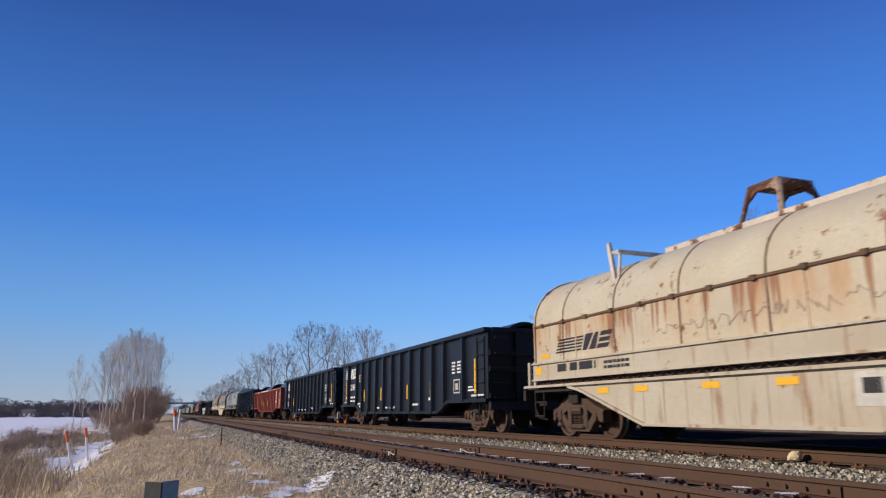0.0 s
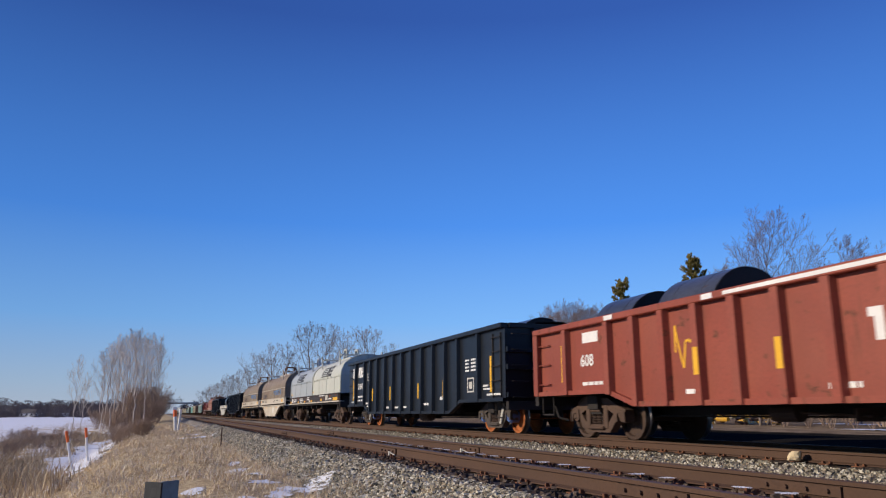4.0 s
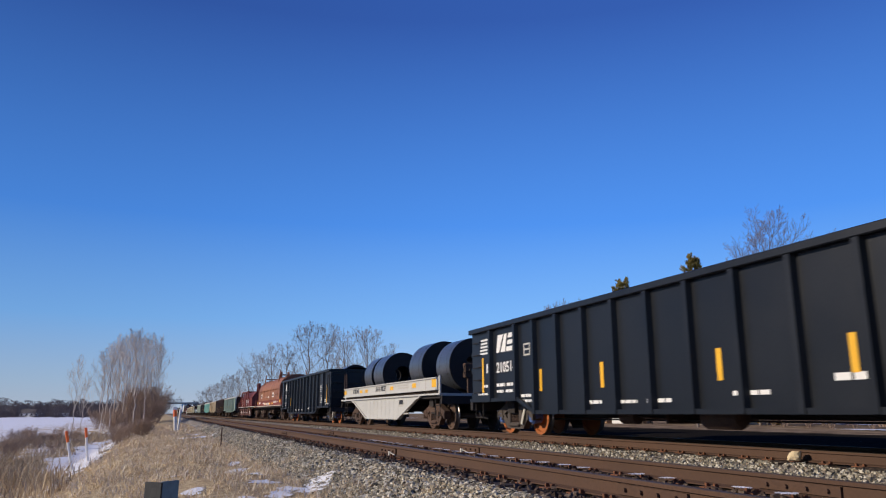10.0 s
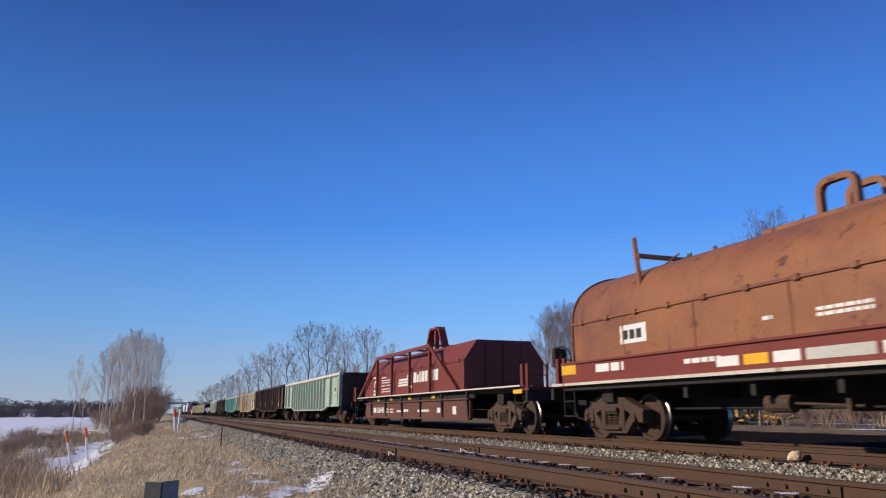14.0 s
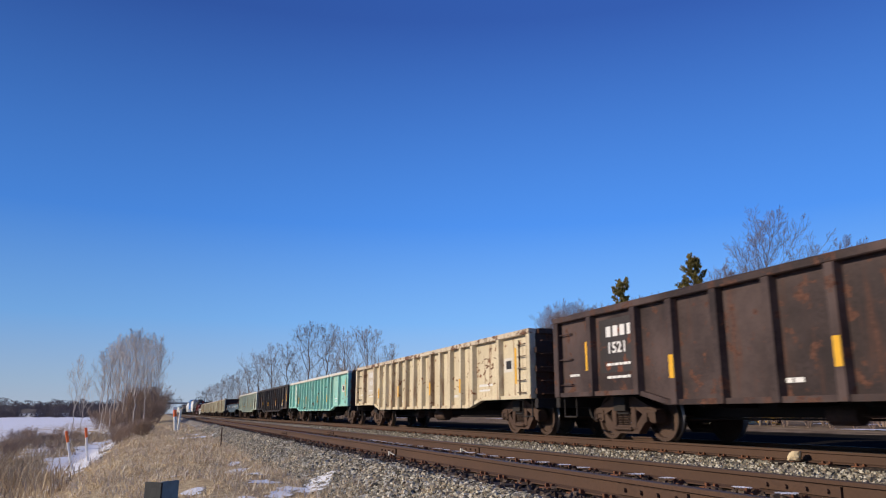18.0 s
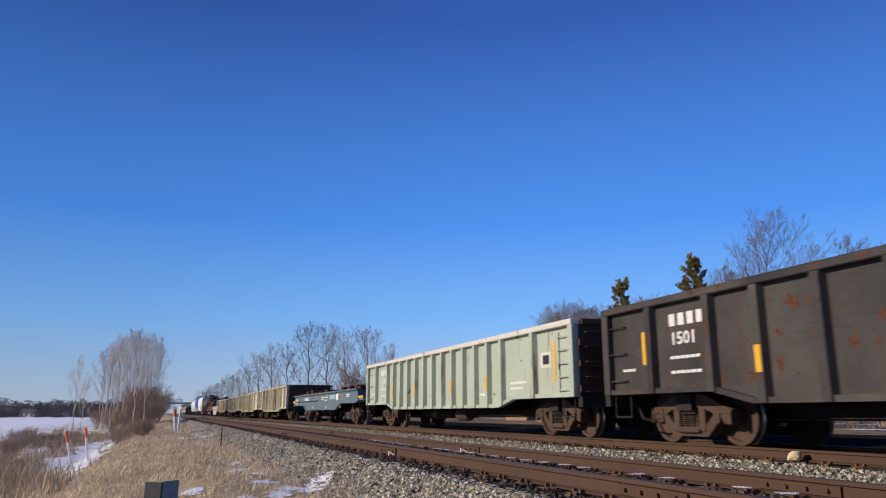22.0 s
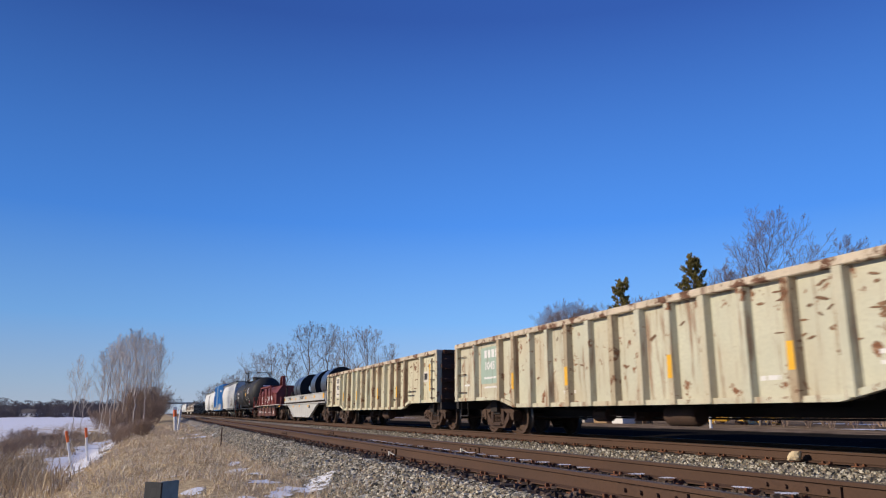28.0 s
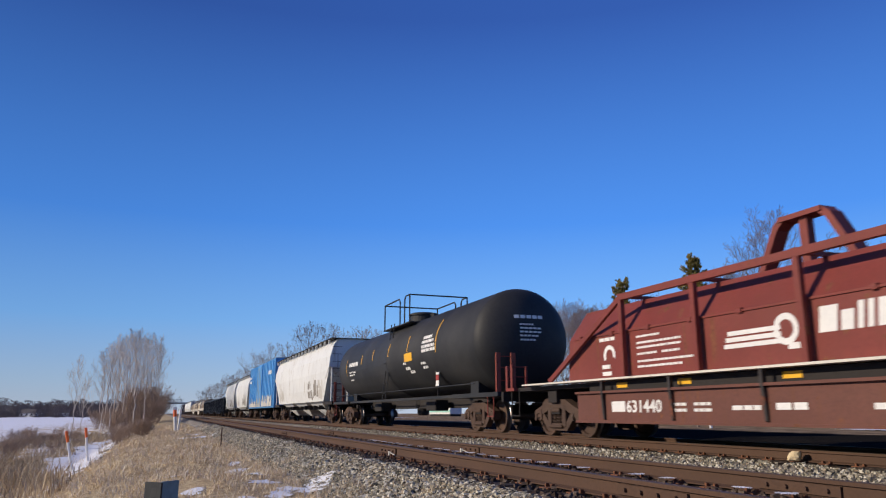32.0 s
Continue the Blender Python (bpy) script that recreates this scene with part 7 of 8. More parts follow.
def off_snow(x, y, spots, k=0.62):
    return all(((x - a) / rx) ** 2 + ((y - b) / ry) ** 2 > k for a, b, rx, ry in spots)


def on_shoulder(rng, n):
    x = -4.5 - 70 * rng.random(n) ** 1.9
    y = -1.9 + 4.15 * rng.random(n)
    keep = []
    for a, b in zip(x, y):
        c = noise.noise(Vector((a * 0.5, b * 0.9, 7.0)))
        keep.append(c > -0.36 - (0.2 if b < 1.2 else -0.15) and b < 2.1 + 0.4 * c and (off_snow(a, b, SHOULDER_SNOW) or rng.random() < 0.06))
    return np.stack([x, y], 1)[np.array(keep)]


def in_ditch(rng, n):
    x = -9 - 70 * rng.random(n) ** 1.6
    y = -10 + 8.4 * rng.random(n)
    keep = [noise.noise(Vector((a * 0.22, b * 0.4, 3.0))) > (-0.16 if b < -3.9 or a > -21 else 0.22) and (off_snow(a, b, DITCH_SNOW) or rng.random() < 0.07) for a, b in zip(x, y)]
    return np.stack([x, y], 1)[np.array(keep)]


blades("shoulder_grass", "short straw-coloured dry grass on the shoulder", M["straw"], 52000, on_shoulder, 0.07, 0.24, 0.0065, 4, 1.9)
blades("ditch_grass", "taller tufts of dry straw-coloured grass in the ditch", M["tuft"], 34000, in_ditch, 0.22, 0.7, 0.008, 5, 1.0)


def by_the_posts(rng, n):
    x = -20.5 - 13 * rng.random(n)
    y = -3.35 + 0.20 * (x + 22) + rng.normal(0, 0.42, n)
    keep = [noise.noise(Vector((a * 0.6, b * 0.9, 12.0))) > -0.2 for a, b in zip(x, y)]
    return np.stack([x, y], 1)[np.array(keep)]


blades("ditch_tufts", "tall brown tufts of dead grass beside the snow", M["tuft"], 7000, by_the_posts, 0.35, 0.85, 0.008, 15, 0.9)


def on_ballast_edge(rng, n):
    x = -7.5 - 50 * rng.random(n) ** 1.5
    y = 1.95 + 1.0 * rng.random(n) ** 1.7
    keep = [noise.noise(Vector((a * 0.7, b * 2.0, 5.0))) > (b - 2.3) * 0.55 and off_snow(a, b, SHOULDER_SNOW) for a, b in zip(x, y)]
    return np.stack([x, y], 1)[np.array(keep)]


blades("ballast_edge_grass", "sparse dry straw growing through the ballast edge", M["straw"], 9000, on_ballast_edge, 0.07, 0.2, 0.0065, 6, 1.9, lambda x, y: max(ballast_surface(x, y), ground_z(x, y)))


def snow_patch(x, y, rx, ry, seed, z=None, lift=0.012, turn=0.0):
    """A thin crust of old snow with a ragged edge and gaps where stalks come through."""
    nx, ny = 64, 26
    step_x, step_y = 2.6 * rx / nx, 2.6 * ry / ny
    keep = {}

    def corner(i, j):
        if (i, j) not in keep:
            a = (i - nx / 2) * step_x + noise.noise(Vector((i * 0.7, j * 0.7, seed))) * step_x * 0.7
            b = (j - ny / 2) * step_y + noise.noise(Vector((i * 0.7, j * 0.7, seed + 9))) * step_y * 0.7
            p, q = x + a * math.cos(turn) - b * math.sin(turn), y + a * math.sin(turn) + b * math.cos(turn)
            g = z if z is not None else max(ground_z(p, q), ballast_surface(p, q) + 0.02 if 1.9 < q < 3 else -9)
            keep[i, j] = bm.verts.new((p, q, g + lift * (1 + 0.6 * noise.noise(Vector((i * 0.4, j * 0.4, seed + 5))))))
        return keep[i, j]
    bm = bmesh.new()
    for i in range(nx):
        for j in range(ny):
            u, v = (i - nx / 2 + 0.5) / (nx / 2.6), (j - ny / 2 + 0.5) / (ny / 2.6)
            n = noise.noise(Vector((u * 2.1, v * 1.5, seed))) + 0.55 * noise.noise(Vector((u * 5.5, v * 4.0, seed + 3))) + 0.3 * noise.noise(Vector((u * 14.0, v * 9.0, seed + 6)))
            if u * u + v * v + n * 0.9 < 0.85:
                bm.faces.new((corner(i, j), corner(i + 1, j), corner(i + 1, j + 1), corner(i, j + 1)))
    if not bm.faces:
        bm.faces.new((corner(0, 0), corner(1, 0), corner(1, 1), corner(0, 1)))
    ob = new("snow_patch", mesh_of("snow_patch", bm, M["snow"], smooth=True))
    return tagged(ob, "small ragged patch of old snow on dry grass", "snow", "snow patches")


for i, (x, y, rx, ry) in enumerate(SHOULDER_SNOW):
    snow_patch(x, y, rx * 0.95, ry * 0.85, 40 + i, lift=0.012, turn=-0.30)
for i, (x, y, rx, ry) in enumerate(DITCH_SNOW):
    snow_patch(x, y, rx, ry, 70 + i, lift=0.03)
random.seed(8)
x = -2.6
k = 0
while x > -19:
    x -= 0.535
    k += 1
    if random.random() < 0.9:
        snow_patch(x + 0.27, NEAR + 0.50 + random.uniform(-0.03, 0.03), random.uniform(0.08, 0.12), random.uniform(0.06, 0.10), 200 + k, -0.135, 0.012)
    if random.random() < 0.35:
        snow_patch(x + 0.27, NEAR - 0.15 + random.uniform(-0.2, 0.2), random.uniform(0.10, 0.16), random.uniform(0.10, 0.2), 260 + k, -0.155, 0.012)


# ---- posts and small things by the track ----
def marker_post(x, y, height, label, orange=True, lean=0.0, cap=False, r=0.04):
    z = ground_z(x, y)
    ob = thing("marker_post", label, "marker post", "marker posts beside the track", at=(x, y, z - 0.05))
    ob.rotation_euler = (0, radians(lean), 0)
    k = (0.62 if cap else 0.72) if orange else 1.0
    bm = bmesh.new()
    lathe(bm, [(0, r), (height * k, r)], 14, "z")
    part("pole", bm, M["white_plastic"], ob, smooth=True)
    if orange:
        bm = bmesh.new()
        top = height * (0.88 if cap else 1.0)
        lathe(bm, [(height * k, r * 1.12), (top - 0.02, r * 1.12), (top, r * 0.7)], 14, "z")
        part("orange_sleeve", bm, M["orange_band"], ob, smooth=True)
    if cap:
        bm = bmesh.new()
        box(bm, -0.03, 0.03, -0.11, 0.11, height * 0.84, height, 0.01)
        part("sign_plate", bm, M["white_plastic"], ob)
    return ob


marker_post(-27.0, -2.62, 1.3, "white marker post with an orange top, leaning in snow", True, 0).rotation_euler = (radians(13), 0, 0)
marker_post(-28.6, -2.32, 1.2, "white marker post with an orange top in snow", True, 0).rotation_euler = (radians(8), 0, 0)
marker_post(-45.0, 0.68, 1.42, "white marker post with an orange sleeve and sign plate", True, 0, True, 0.085).rotation_euler = (radians(5), 0, 0)
marker_post(-45.8, 0.83, 1.3, "plain white marker post on the grass shoulder", False, 0, False, 0.065).rotation_euler = (radians(-3), 0, 0)

post = thing("corner_post", "short black angled plastic post standing in grass", "post", at=(-4.42, 0.02, ground_z(-4.42, 0.02) - 0.1))
post.rotation_euler.z = radians(42)
post.scale = (0.72, 0.72, 1.0)
H0 = 0.17 - post.location.z
# right panel: sky light on it is painted as a paler colour
for i, (pts, nm, mt) in enumerate((([(-0.085, -0.085), (0.085, -0.085), (0.085, -0.07), (-0.085, -0.07)], "wall_panel", "black_plastic"), ([(0.07, -0.0695), (0.085, -0.0695), (0.085, 0.085), (0.07, 0.085)], "wall_panel", "sky_lit_plastic"))):
    bm = bmesh.new()
    prism(bm, pts, 0, H0 + 0.004 * i, "z")
    part(nm, bm, M[mt], post)

bm = bmesh.new()
rod(bm, (0, 0, -0.1), (0.02, 0, 0.62), 0.022, 7)
st = tagged(new("stake", mesh_of("stake", bm, M["truck_steel"])), "thin rusty steel stake in the ballast edge", "stake")
st.location = (-26, 1.85, ground_z(-26, 1.85))

random.seed(31)
bm = bmesh.new()
bmesh.ops.create_icosphere(bm, subdivisions=2, radius=0.098)
for v in bm.verts:
    v.co *= 1 + noise.noise(v.co * 9.0 + Vector((3, 1, 7))) * 0.55
    v.co.x += 0.35 * v.co.z
    v.co.z = max(min(v.co.z, 0.085), -0.055)
lump = tagged(new("foam_lump", mesh_of("foam_lump", bm, M["foam"])), "cream-coloured lump of foam lying against the rail", "debris")
lump.location = (-8.7, 8.84, -0.10)
for x, y in ((-12.25, NEAR - 0.752 - 0.075), (-12.75, NEAR + 0.752 - 0.075)):
    bm = bmesh.new()
    box(bm, -0.03, 0.03, -0.02, 0.02, 0.0, 0.07, 0.008)
    rod(bm, (0.03, 0.0, 0.05), (0.3, 0.0, 0.02), 0.008, 5)
    o = tagged(new("bond_box", mesh_of("bond_box", bm, M["grey_mark"])), "small pale bonding clip on the rail foot", "rail clip", "rail clips")
    o.location = (x, y, -0.162)
for y in (NEAR - 0.752, NEAR + 0.752):
    for xj in (-12.5, -24.4, -5.1):
        bm = bmesh.new()
        for s in (-1, 1):
            box(bm, -0.45, 0.45, s * 0.022 - 0.012, s * 0.022 + 0.012, -0.135, -0.05)
            for k in range(4):
                rod(bm, (-0.33 + 0.22 * k, s * 0.03, -0.092), (-0.33 + 0.22 * k, s * 0.06, -0.092), 0.018, 6)
        o = tagged(new("joint_bar", mesh_of("joint_bar", bm, M["rail"])), "bolted rust-brown joint bar on the rail", "joint bar", "joint bars")
        o.location = (xj, y, 0)


# ---- trees ----
def tube(v, f, pts, rad, sides):
    base = len(v)
    for i, (p, r) in enumerate(zip(pts, rad)):
        d = (pts[min(i + 1, len(pts) - 1)] - pts[max(i - 1, 0)]).normalized()
        u = d.orthogonal().normalized()
        w = d.cross(u)
        for k in range(sides):
            a = 2 * math.pi * k / sides
            v.append(p + (u * math.cos(a) + w * math.sin(a)) * r)
    for i in range(len(pts) - 1):
        for k in range(sides):
            a, b = base + i * sides + k, base + i * sides + (k + 1) % sides
            f.append((a, b, b + sides, a + sides))


def grow(rng, start, way, length, r, segs, wander, lift):
    pts, d = [start.copy()], way.normalized()
    for i in range(segs):
        d = (d + Vector((rng.uniform(-1, 1), rng.uniform(-1, 1), rng.uniform(-1, 1))) * wander + Vector((0, 0, lift))).normalized()
        pts.append(pts[-1] + d * length / segs)
    rad = [r * (1 - 0.75 * i / segs) for i in range(segs + 1)]
    return pts, rad


def bare_tree_meshes(seed, height, levels=6, fork=(0.30, 0.75), ratio=(0.66, 0.86), kids=3, base=0.24, r0=0.16, twig_r=0.008, lean=(0, 0), mat="twig", wood="bark", stems=1, lift=0.05, ends=4, splay=0.3):
    """A leafless tree that forks again and again: the stem with its limbs, and the crown of fine twigs."""
    rng = random.Random(seed)
    tv, tf, cv, cf = [], [], [], []

    def branch(p, d, L, r, level):
        n = 5 if level == 0 else 4 if level < 3 else 3 if level < levels else 2
        pts, d0 = [p.copy()], d.normalized()
        for i in range(n):
            d0 = (d0 + Vector((rng.uniform(-1, 1), rng.uniform(-1, 1), rng.uniform(-1, 1))) * 0.10 + Vector((0, 0, lift))).normalized()
            pts.append(pts[-1] + d0 * L / n)
        rad = [max(twig_r, r * (1 - 0.40 * i / n)) for i in range(n + 1)]
        tube(*((tv, tf) if level < 3 else (cv, cf)), pts, rad, 7 if level == 0 else 5 if level < 3 else 3)
        if level == levels:
            return
        last = level == levels - 1
        count = ends if last else kids + (1 if level == 0 else 0)
        for k in range(count):
            at = 1.0 if k == 0 else rng.uniform(0.30 if level else 0.45, 1.0)
            i = min(n - 1, int(at * n))
            q = pts[i].lerp(pts[i + 1], at * n - i)
            a = rng.uniform(0.3, 0.6) * fork[0] if k == 0 else rng.uniform(*fork)
            side = d0.orthogonal().normalized()
            side.rotate(Matrix.Rotation(rng.uniform(0, 6.283), 3, d0))
            branch(q, d0 * math.cos(a) + side * math.sin(a), L * rng.uniform(*ratio) * (0.62 if last else 1.0), r * (0.68 if k == 0 else 0.5), level + 1)

    for t in range(stems):
        a = 6.283 * t / stems + rng.uniform(-0.4, 0.4)
        out = Vector((math.cos(a), math.sin(a), 0)) * (stems > 1)
        branch(out * 0.02 * height - Vector((0, 0, 0.02 * height)), Vector((lean[0], lean[1], 1)) + out * rng.uniform(0.4, 1.2) * splay, base * height * (rng.uniform(0.75, 1.0) if t else 1.0), r0, 0)
    k = height / max(v.z for v in cv)
    a = mesh_from("trunk", [v * k for v in tv], tf, M[wood])
    b = mesh_from("crown", [v * k for v in cv], cf, M[mat])
    for me in (a, b):
        me.polygons.foreach_set("use_smooth", [True] * len(me.polygons))
    return a, b


def crown_tree_meshes(seed, height, tip=(0, 0), bend=(0, 0), first=0.3, limbs=18, reach=0.36, angle=(0.45, 0.85), shoots=(9, 6), twigs=5, r0=0.012, twig_r=0.006, mat="dark_twig", wood="bark", sag=1.0):
    """A leafless tree with one stem from foot to tip, limbs all along it, and shoots and twigs along the limbs."""
    rng = random.Random(seed)
    tv, tf, cv, cf = [], [], [], []
    H = height
    foot, mid, end = Vector((0, 0, -0.015 * H)), Vector((bend[0], bend[1], 0.5 * H)), Vector((tip[0], tip[1], H))
    n = 14
    stem = [foot.lerp(mid, i / n).lerp(mid.lerp(end, i / n), i / n) for i in range(n + 1)]
    for p in stem[1:-1]:
        p += Vector((rng.uniform(-1, 1), rng.uniform(-1, 1), 0)) * 0.010 * H
    tube(tv, tf, stem, [max(twig_r, r0 * H * (1 - 0.94 * (i / n) ** 0.8)) for i in range(n + 1)], 7)

    def along(pts, s):
        k = min(len(pts) - 2, int(s * (len(pts) - 1)))
        f = s * (len(pts) - 1) - k
        return pts[k].lerp(pts[k + 1], f), (pts[k + 1] - pts[k]).normalized()

    def shoot(p, d, L, r, level):
        segs = 6 if level == 1 else 4 if level == 2 else 3 if level == 3 else 2
        pts, d0 = [p.copy()], d.normalized()
        for _ in range(segs):
            d0 = (d0 + Vector((rng.uniform(-1, 1), rng.uniform(-1, 1), rng.uniform(-1, 1))) * 0.11 + Vector((0, 0, 0.10 * sag))).normalized()
            pts.append(pts[-1] + d0 * L / segs)
        tube(*((tv, tf) if level == 1 else (cv, cf)), pts, [max(twig_r, r * (1 - 0.85 * i / segs)) for i in range(segs + 1)], 5 if level == 1 else 3)
        count = shoots[level - 1] if level < 3 else twigs if level == 3 else 0
        a = rng.uniform(0, 6.28)
        for k in range(count):
            s = 0.22 + 0.76 * (k + rng.random()) / count
            q, way_ = along(pts, s)
            side = way_.orthogonal().normalized()
            a += 2.4 + rng.uniform(-0.4, 0.4)
            side.rotate(Matrix.Rotation(a, 3, way_))
            t = rng.uniform(0.45, 0.8)
            shoot(q, way_ * math.cos(t) + side * math.sin(t), L * (0.62 - 0.36 * s) * rng.uniform(0.6, 1.15), r * 0.45, level + 1)

    a = rng.uniform(0, 6.28)
    for k in range(limbs):
        u = (k + rng.random()) / limbs
        s = first + (0.985 - first) * u
        q, way_ = along(stem, s)
        side = way_.orthogonal().normalized()
        a += 2.4 + rng.uniform(-0.5, 0.5)
        side.rotate(Matrix.Rotation(a, 3, way_))
        t = angle[1] + (angle[0] - angle[1]) * u
        shoot(q, way_ * math.cos(t) + side * math.sin(t), H * reach * (1 - 0.78 * u ** 2.2) * (0.70 + 0.30 * min(1, u * 3)) * rng.uniform(0.7, 1.1), r0 * H * 0.34 * (1 - 0.6 * u), 1)
    k = H / max(v.z for v in cv)
    a, b = mesh_from("trunk", [v * k for v in tv], tf, M[wood]), mesh_from("crown", [v * k for v in cv], cf, M[mat])
    for me in (a, b):
        me.polygons.foreach_set("use_smooth", [True] * len(me.polygons))
    return a, b


def place_tree(kind, meshes, label, x, y, turn=0.0, size=1.0, group="", name="bare_tree", z=None):
    ob = thing(name, label, "tree" if name != "bare_shrub" else "shrub", group, at=(x, y, (ground_z(x, y) if z is None else z) - 0.02))
    ob.rotation_euler.z = turn
    ob.scale = (size, size, size)
    part("trunk", meshes[0], None, ob)
    part("crown", meshes[1], None, ob)
    return ob


def on_side(px, y):
    """X of a place at the distance y from the camera's line, on the sight line that leaves at px."""
    return 0.3736 * y - 1469.0 * y / (px - 290.0)


def sight(px, py, y):
    """The place at the distance y from the camera's line on the sight line that leaves through (px, py)."""
    half = math.tan(radians(62.58) / 2)
    w = stand.to_3x3() @ Vector(((2 * px / 1568 - 1) * half, (882 - 2 * py) / 1568 * half, -1))
    return eye + w * (y / w.y)


random.seed(77)
FINE = dict(twig_r=0.0062, first=0.22, limbs=18, angle=(0.5, 0.95), sag=1.3)
BIG2 = [crown_tree_meshes(31, 12.0, reach=0.52, tip=(0.5, 0), **FINE), crown_tree_meshes(32, 12.0, reach=0.58, **FINE), crown_tree_meshes(33, 12.0, reach=0.48, **FINE)]
GREY = dict(twig_r=0.0085, mat="twig", r0=0.016, first=0.2, limbs=15, angle=(0.5, 1.0), sag=1.2, shoots=(7, 5), twigs=4)
BIG = [crown_tree_meshes(1, 12.0, reach=0.54, tip=(0.8, 0.3), **GREY), crown_tree_meshes(2, 12.0, reach=0.60, bend=(0.4, 0), **GREY), crown_tree_meshes(3, 12.0, reach=0.50, tip=(-0.6, 0.4), **GREY)]
SLIM = dict(mat="sapling", wood="sapling", twig_r=0.0058, r0=0.008, angle=(0.35, 0.62), sag=1.5, shoots=(6, 4), twigs=3)
POLE = [crown_tree_meshes(4, 10.0, first=0.34, limbs=13, reach=0.34, **SLIM), crown_tree_meshes(5, 10.0, first=0.28, limbs=13, reach=0.38, tip=(0.5, 0.2), **SLIM), crown_tree_meshes(6, 10.0, first=0.40, limbs=12, reach=0.36, tip=(-0.3, 0.5), **SLIM)]
SHRUB = dict(mat="bush_twig", wood="bush_twig", levels=4, base=0.36, r0=0.018, twig_r=0.0032, fork=(0.25, 0.75), ends=4, splay=0.5)
BUSH = [bare_tree_meshes(7, 2.6, stems=9, **SHRUB), bare_tree_meshes(8, 2.2, stems=10, **SHRUB)]


def topped(px, py, y, meshes, label, group, height=12.0, turn=None):
    """A tree whose top shows on the sight line through (px, py), at the distance y."""
    p = sight(px, py, y)
    g = ground_z(p.x, p.y)
    return place_tree(0, meshes, label, p.x, p.y, random.uniform(0, 6.28) if turn is None else turn, (p.z - g) / height, group)


# beyond the tracks, towards the train's tail
for i, (px, py, y) in enumerate(((690, 606, 25), (650, 574, 24), (615, 580, 22), (583, 572, 22), (548, 566, 20), (512, 606, 19), (486, 606, 18), (462, 624, 17), (444, 640, 17), (428, 652, 16), (414, 661, 16), (404, 664, 16), (394, 670, 15), (385, 676, 15), (376, 680, 15), (368, 684, 15), (360, 690, 15))):
    topped(px, py, y, BIG[i % 3], "leafless grey-brown tree standing beyond the tracks", "bare trees beyond the tracks")
for i in range(30):
    px = 345 + 345 * (i / 30) ** 1.3
    y = 14.5 + random.uniform(0, 6)
    place_tree(i, BUSH[i % 2], "leafless brushwood thicket beyond the tracks", on_side(px, y), y, random.uniform(0, 6.28), random.uniform(1.3, 2.3), "brushwood beyond the tracks", "bare_shrub")
# the broad yard tree: an upright stem and one that bows out over the yard
for (ax, az), bend, seed, reach, limbs, first in (((2.5, 12.7), (0.7, 0), 51, 0.50, 20, 0.36), ((7.9, 10.0), (2.6, 0), 52, 0.42, 13, 0.50)):
    tall = crown_tree_meshes(seed, az, (ax, 0), bend, first, limbs, reach, (0.42, 0.75), (9, 6), 4, 0.010, 0.0062)
    place_tree(0, tall, "leafless tree with fine reddish-brown twigs in the yard", -33.8, 32.0 + 0.4 * (seed - 51), 0.0, 1.0, "bare trees in the yard")
for i, (px, py, y, k) in enumerate(((1288, 455, 36, 1), (1262, 480, 40, 0), (1440, 500, 38, 1), (1560, 500, 36, 2), (1610, 470, 35, 0), (1495, 505, 40, 1), (1165, 516, 44, 0), (1140, 522, 46, 2), (1060, 536, 50, 1), (1035, 530, 52, 0), (1005, 528, 50, 2), (980, 540, 52, 1), (1018, 534, 54, 1), (1045, 538, 50, 2), (992, 536, 56, 0), (965, 560, 54, 0))):
    topped(px, py, y, BIG2[k], "leafless tree with fine brown twigs in the yard", "bare trees in the yard")
for i, (px, y, k) in enumerate(((1430, 34, 1.6), (1470, 34, 1.5), (1530, 34, 1.9), (1400, 36, 1.6), (1360, 30, 0.8), (1400, 29, 0.8), (1440, 28.5, 0.8), (1480, 28.5, 0.8), (1510, 29, 0.7), (1340, 31, 0.7), (1300, 40, 1.8), (1190, 42, 1.7), (960, 50, 2.0), (1080, 45, 1.7))):
    place_tree(i, BUSH[i % 2], "leafless reddish-brown shrub in the yard", on_side(px, y), y, random.uniform(0, 6.28), k, "shrubs in the yard", "bare_shrub")
# thicket along the ditch on the near side
for i in range(22):
    u = (i + random.uniform(0.2, 0.8)) / 22
    x = -random.uniform(84, 118)
    y = (-7.6 + 6.9 * u) * -x / 100
    H = (10.0 + 2.6 * math.sin(math.pi * (0.08 + 0.80 * u)) - random.uniform(0, 1.3)) * -x / 100
    place_tree(i, POLE[i % 3], "slim leafless sapling with pale upright stems along the ditch", x, y, random.uniform(0, 6.28), H / 10.0, "saplings along the ditch", "sapling")
for i, (x, y, k) in enumerate(((-58, -5.9, 0.62), (-59, -5.5, 0.50))):
    place_tree(i, POLE[i % 3], "thin leafless sapling at the field's edge", x, y, i * 2.0, k, "saplings along the ditch", "sapling")
for i in range(30):
    px = 165 + 118 * random.random() ** 0.7
    x = -random.uniform(88, 122)
    y = -x / (1469.0 / (px - 290.0) - 0.3736)
    place_tree(i, BUSH[i % 2], "dense leafless brown shrub along the ditch", x, y, random.uniform(0, 6.28), random.uniform(0.8, 1.4) * (1.4 if px > 245 else 1.0), "shrubs along the ditch", "bare_shrub")
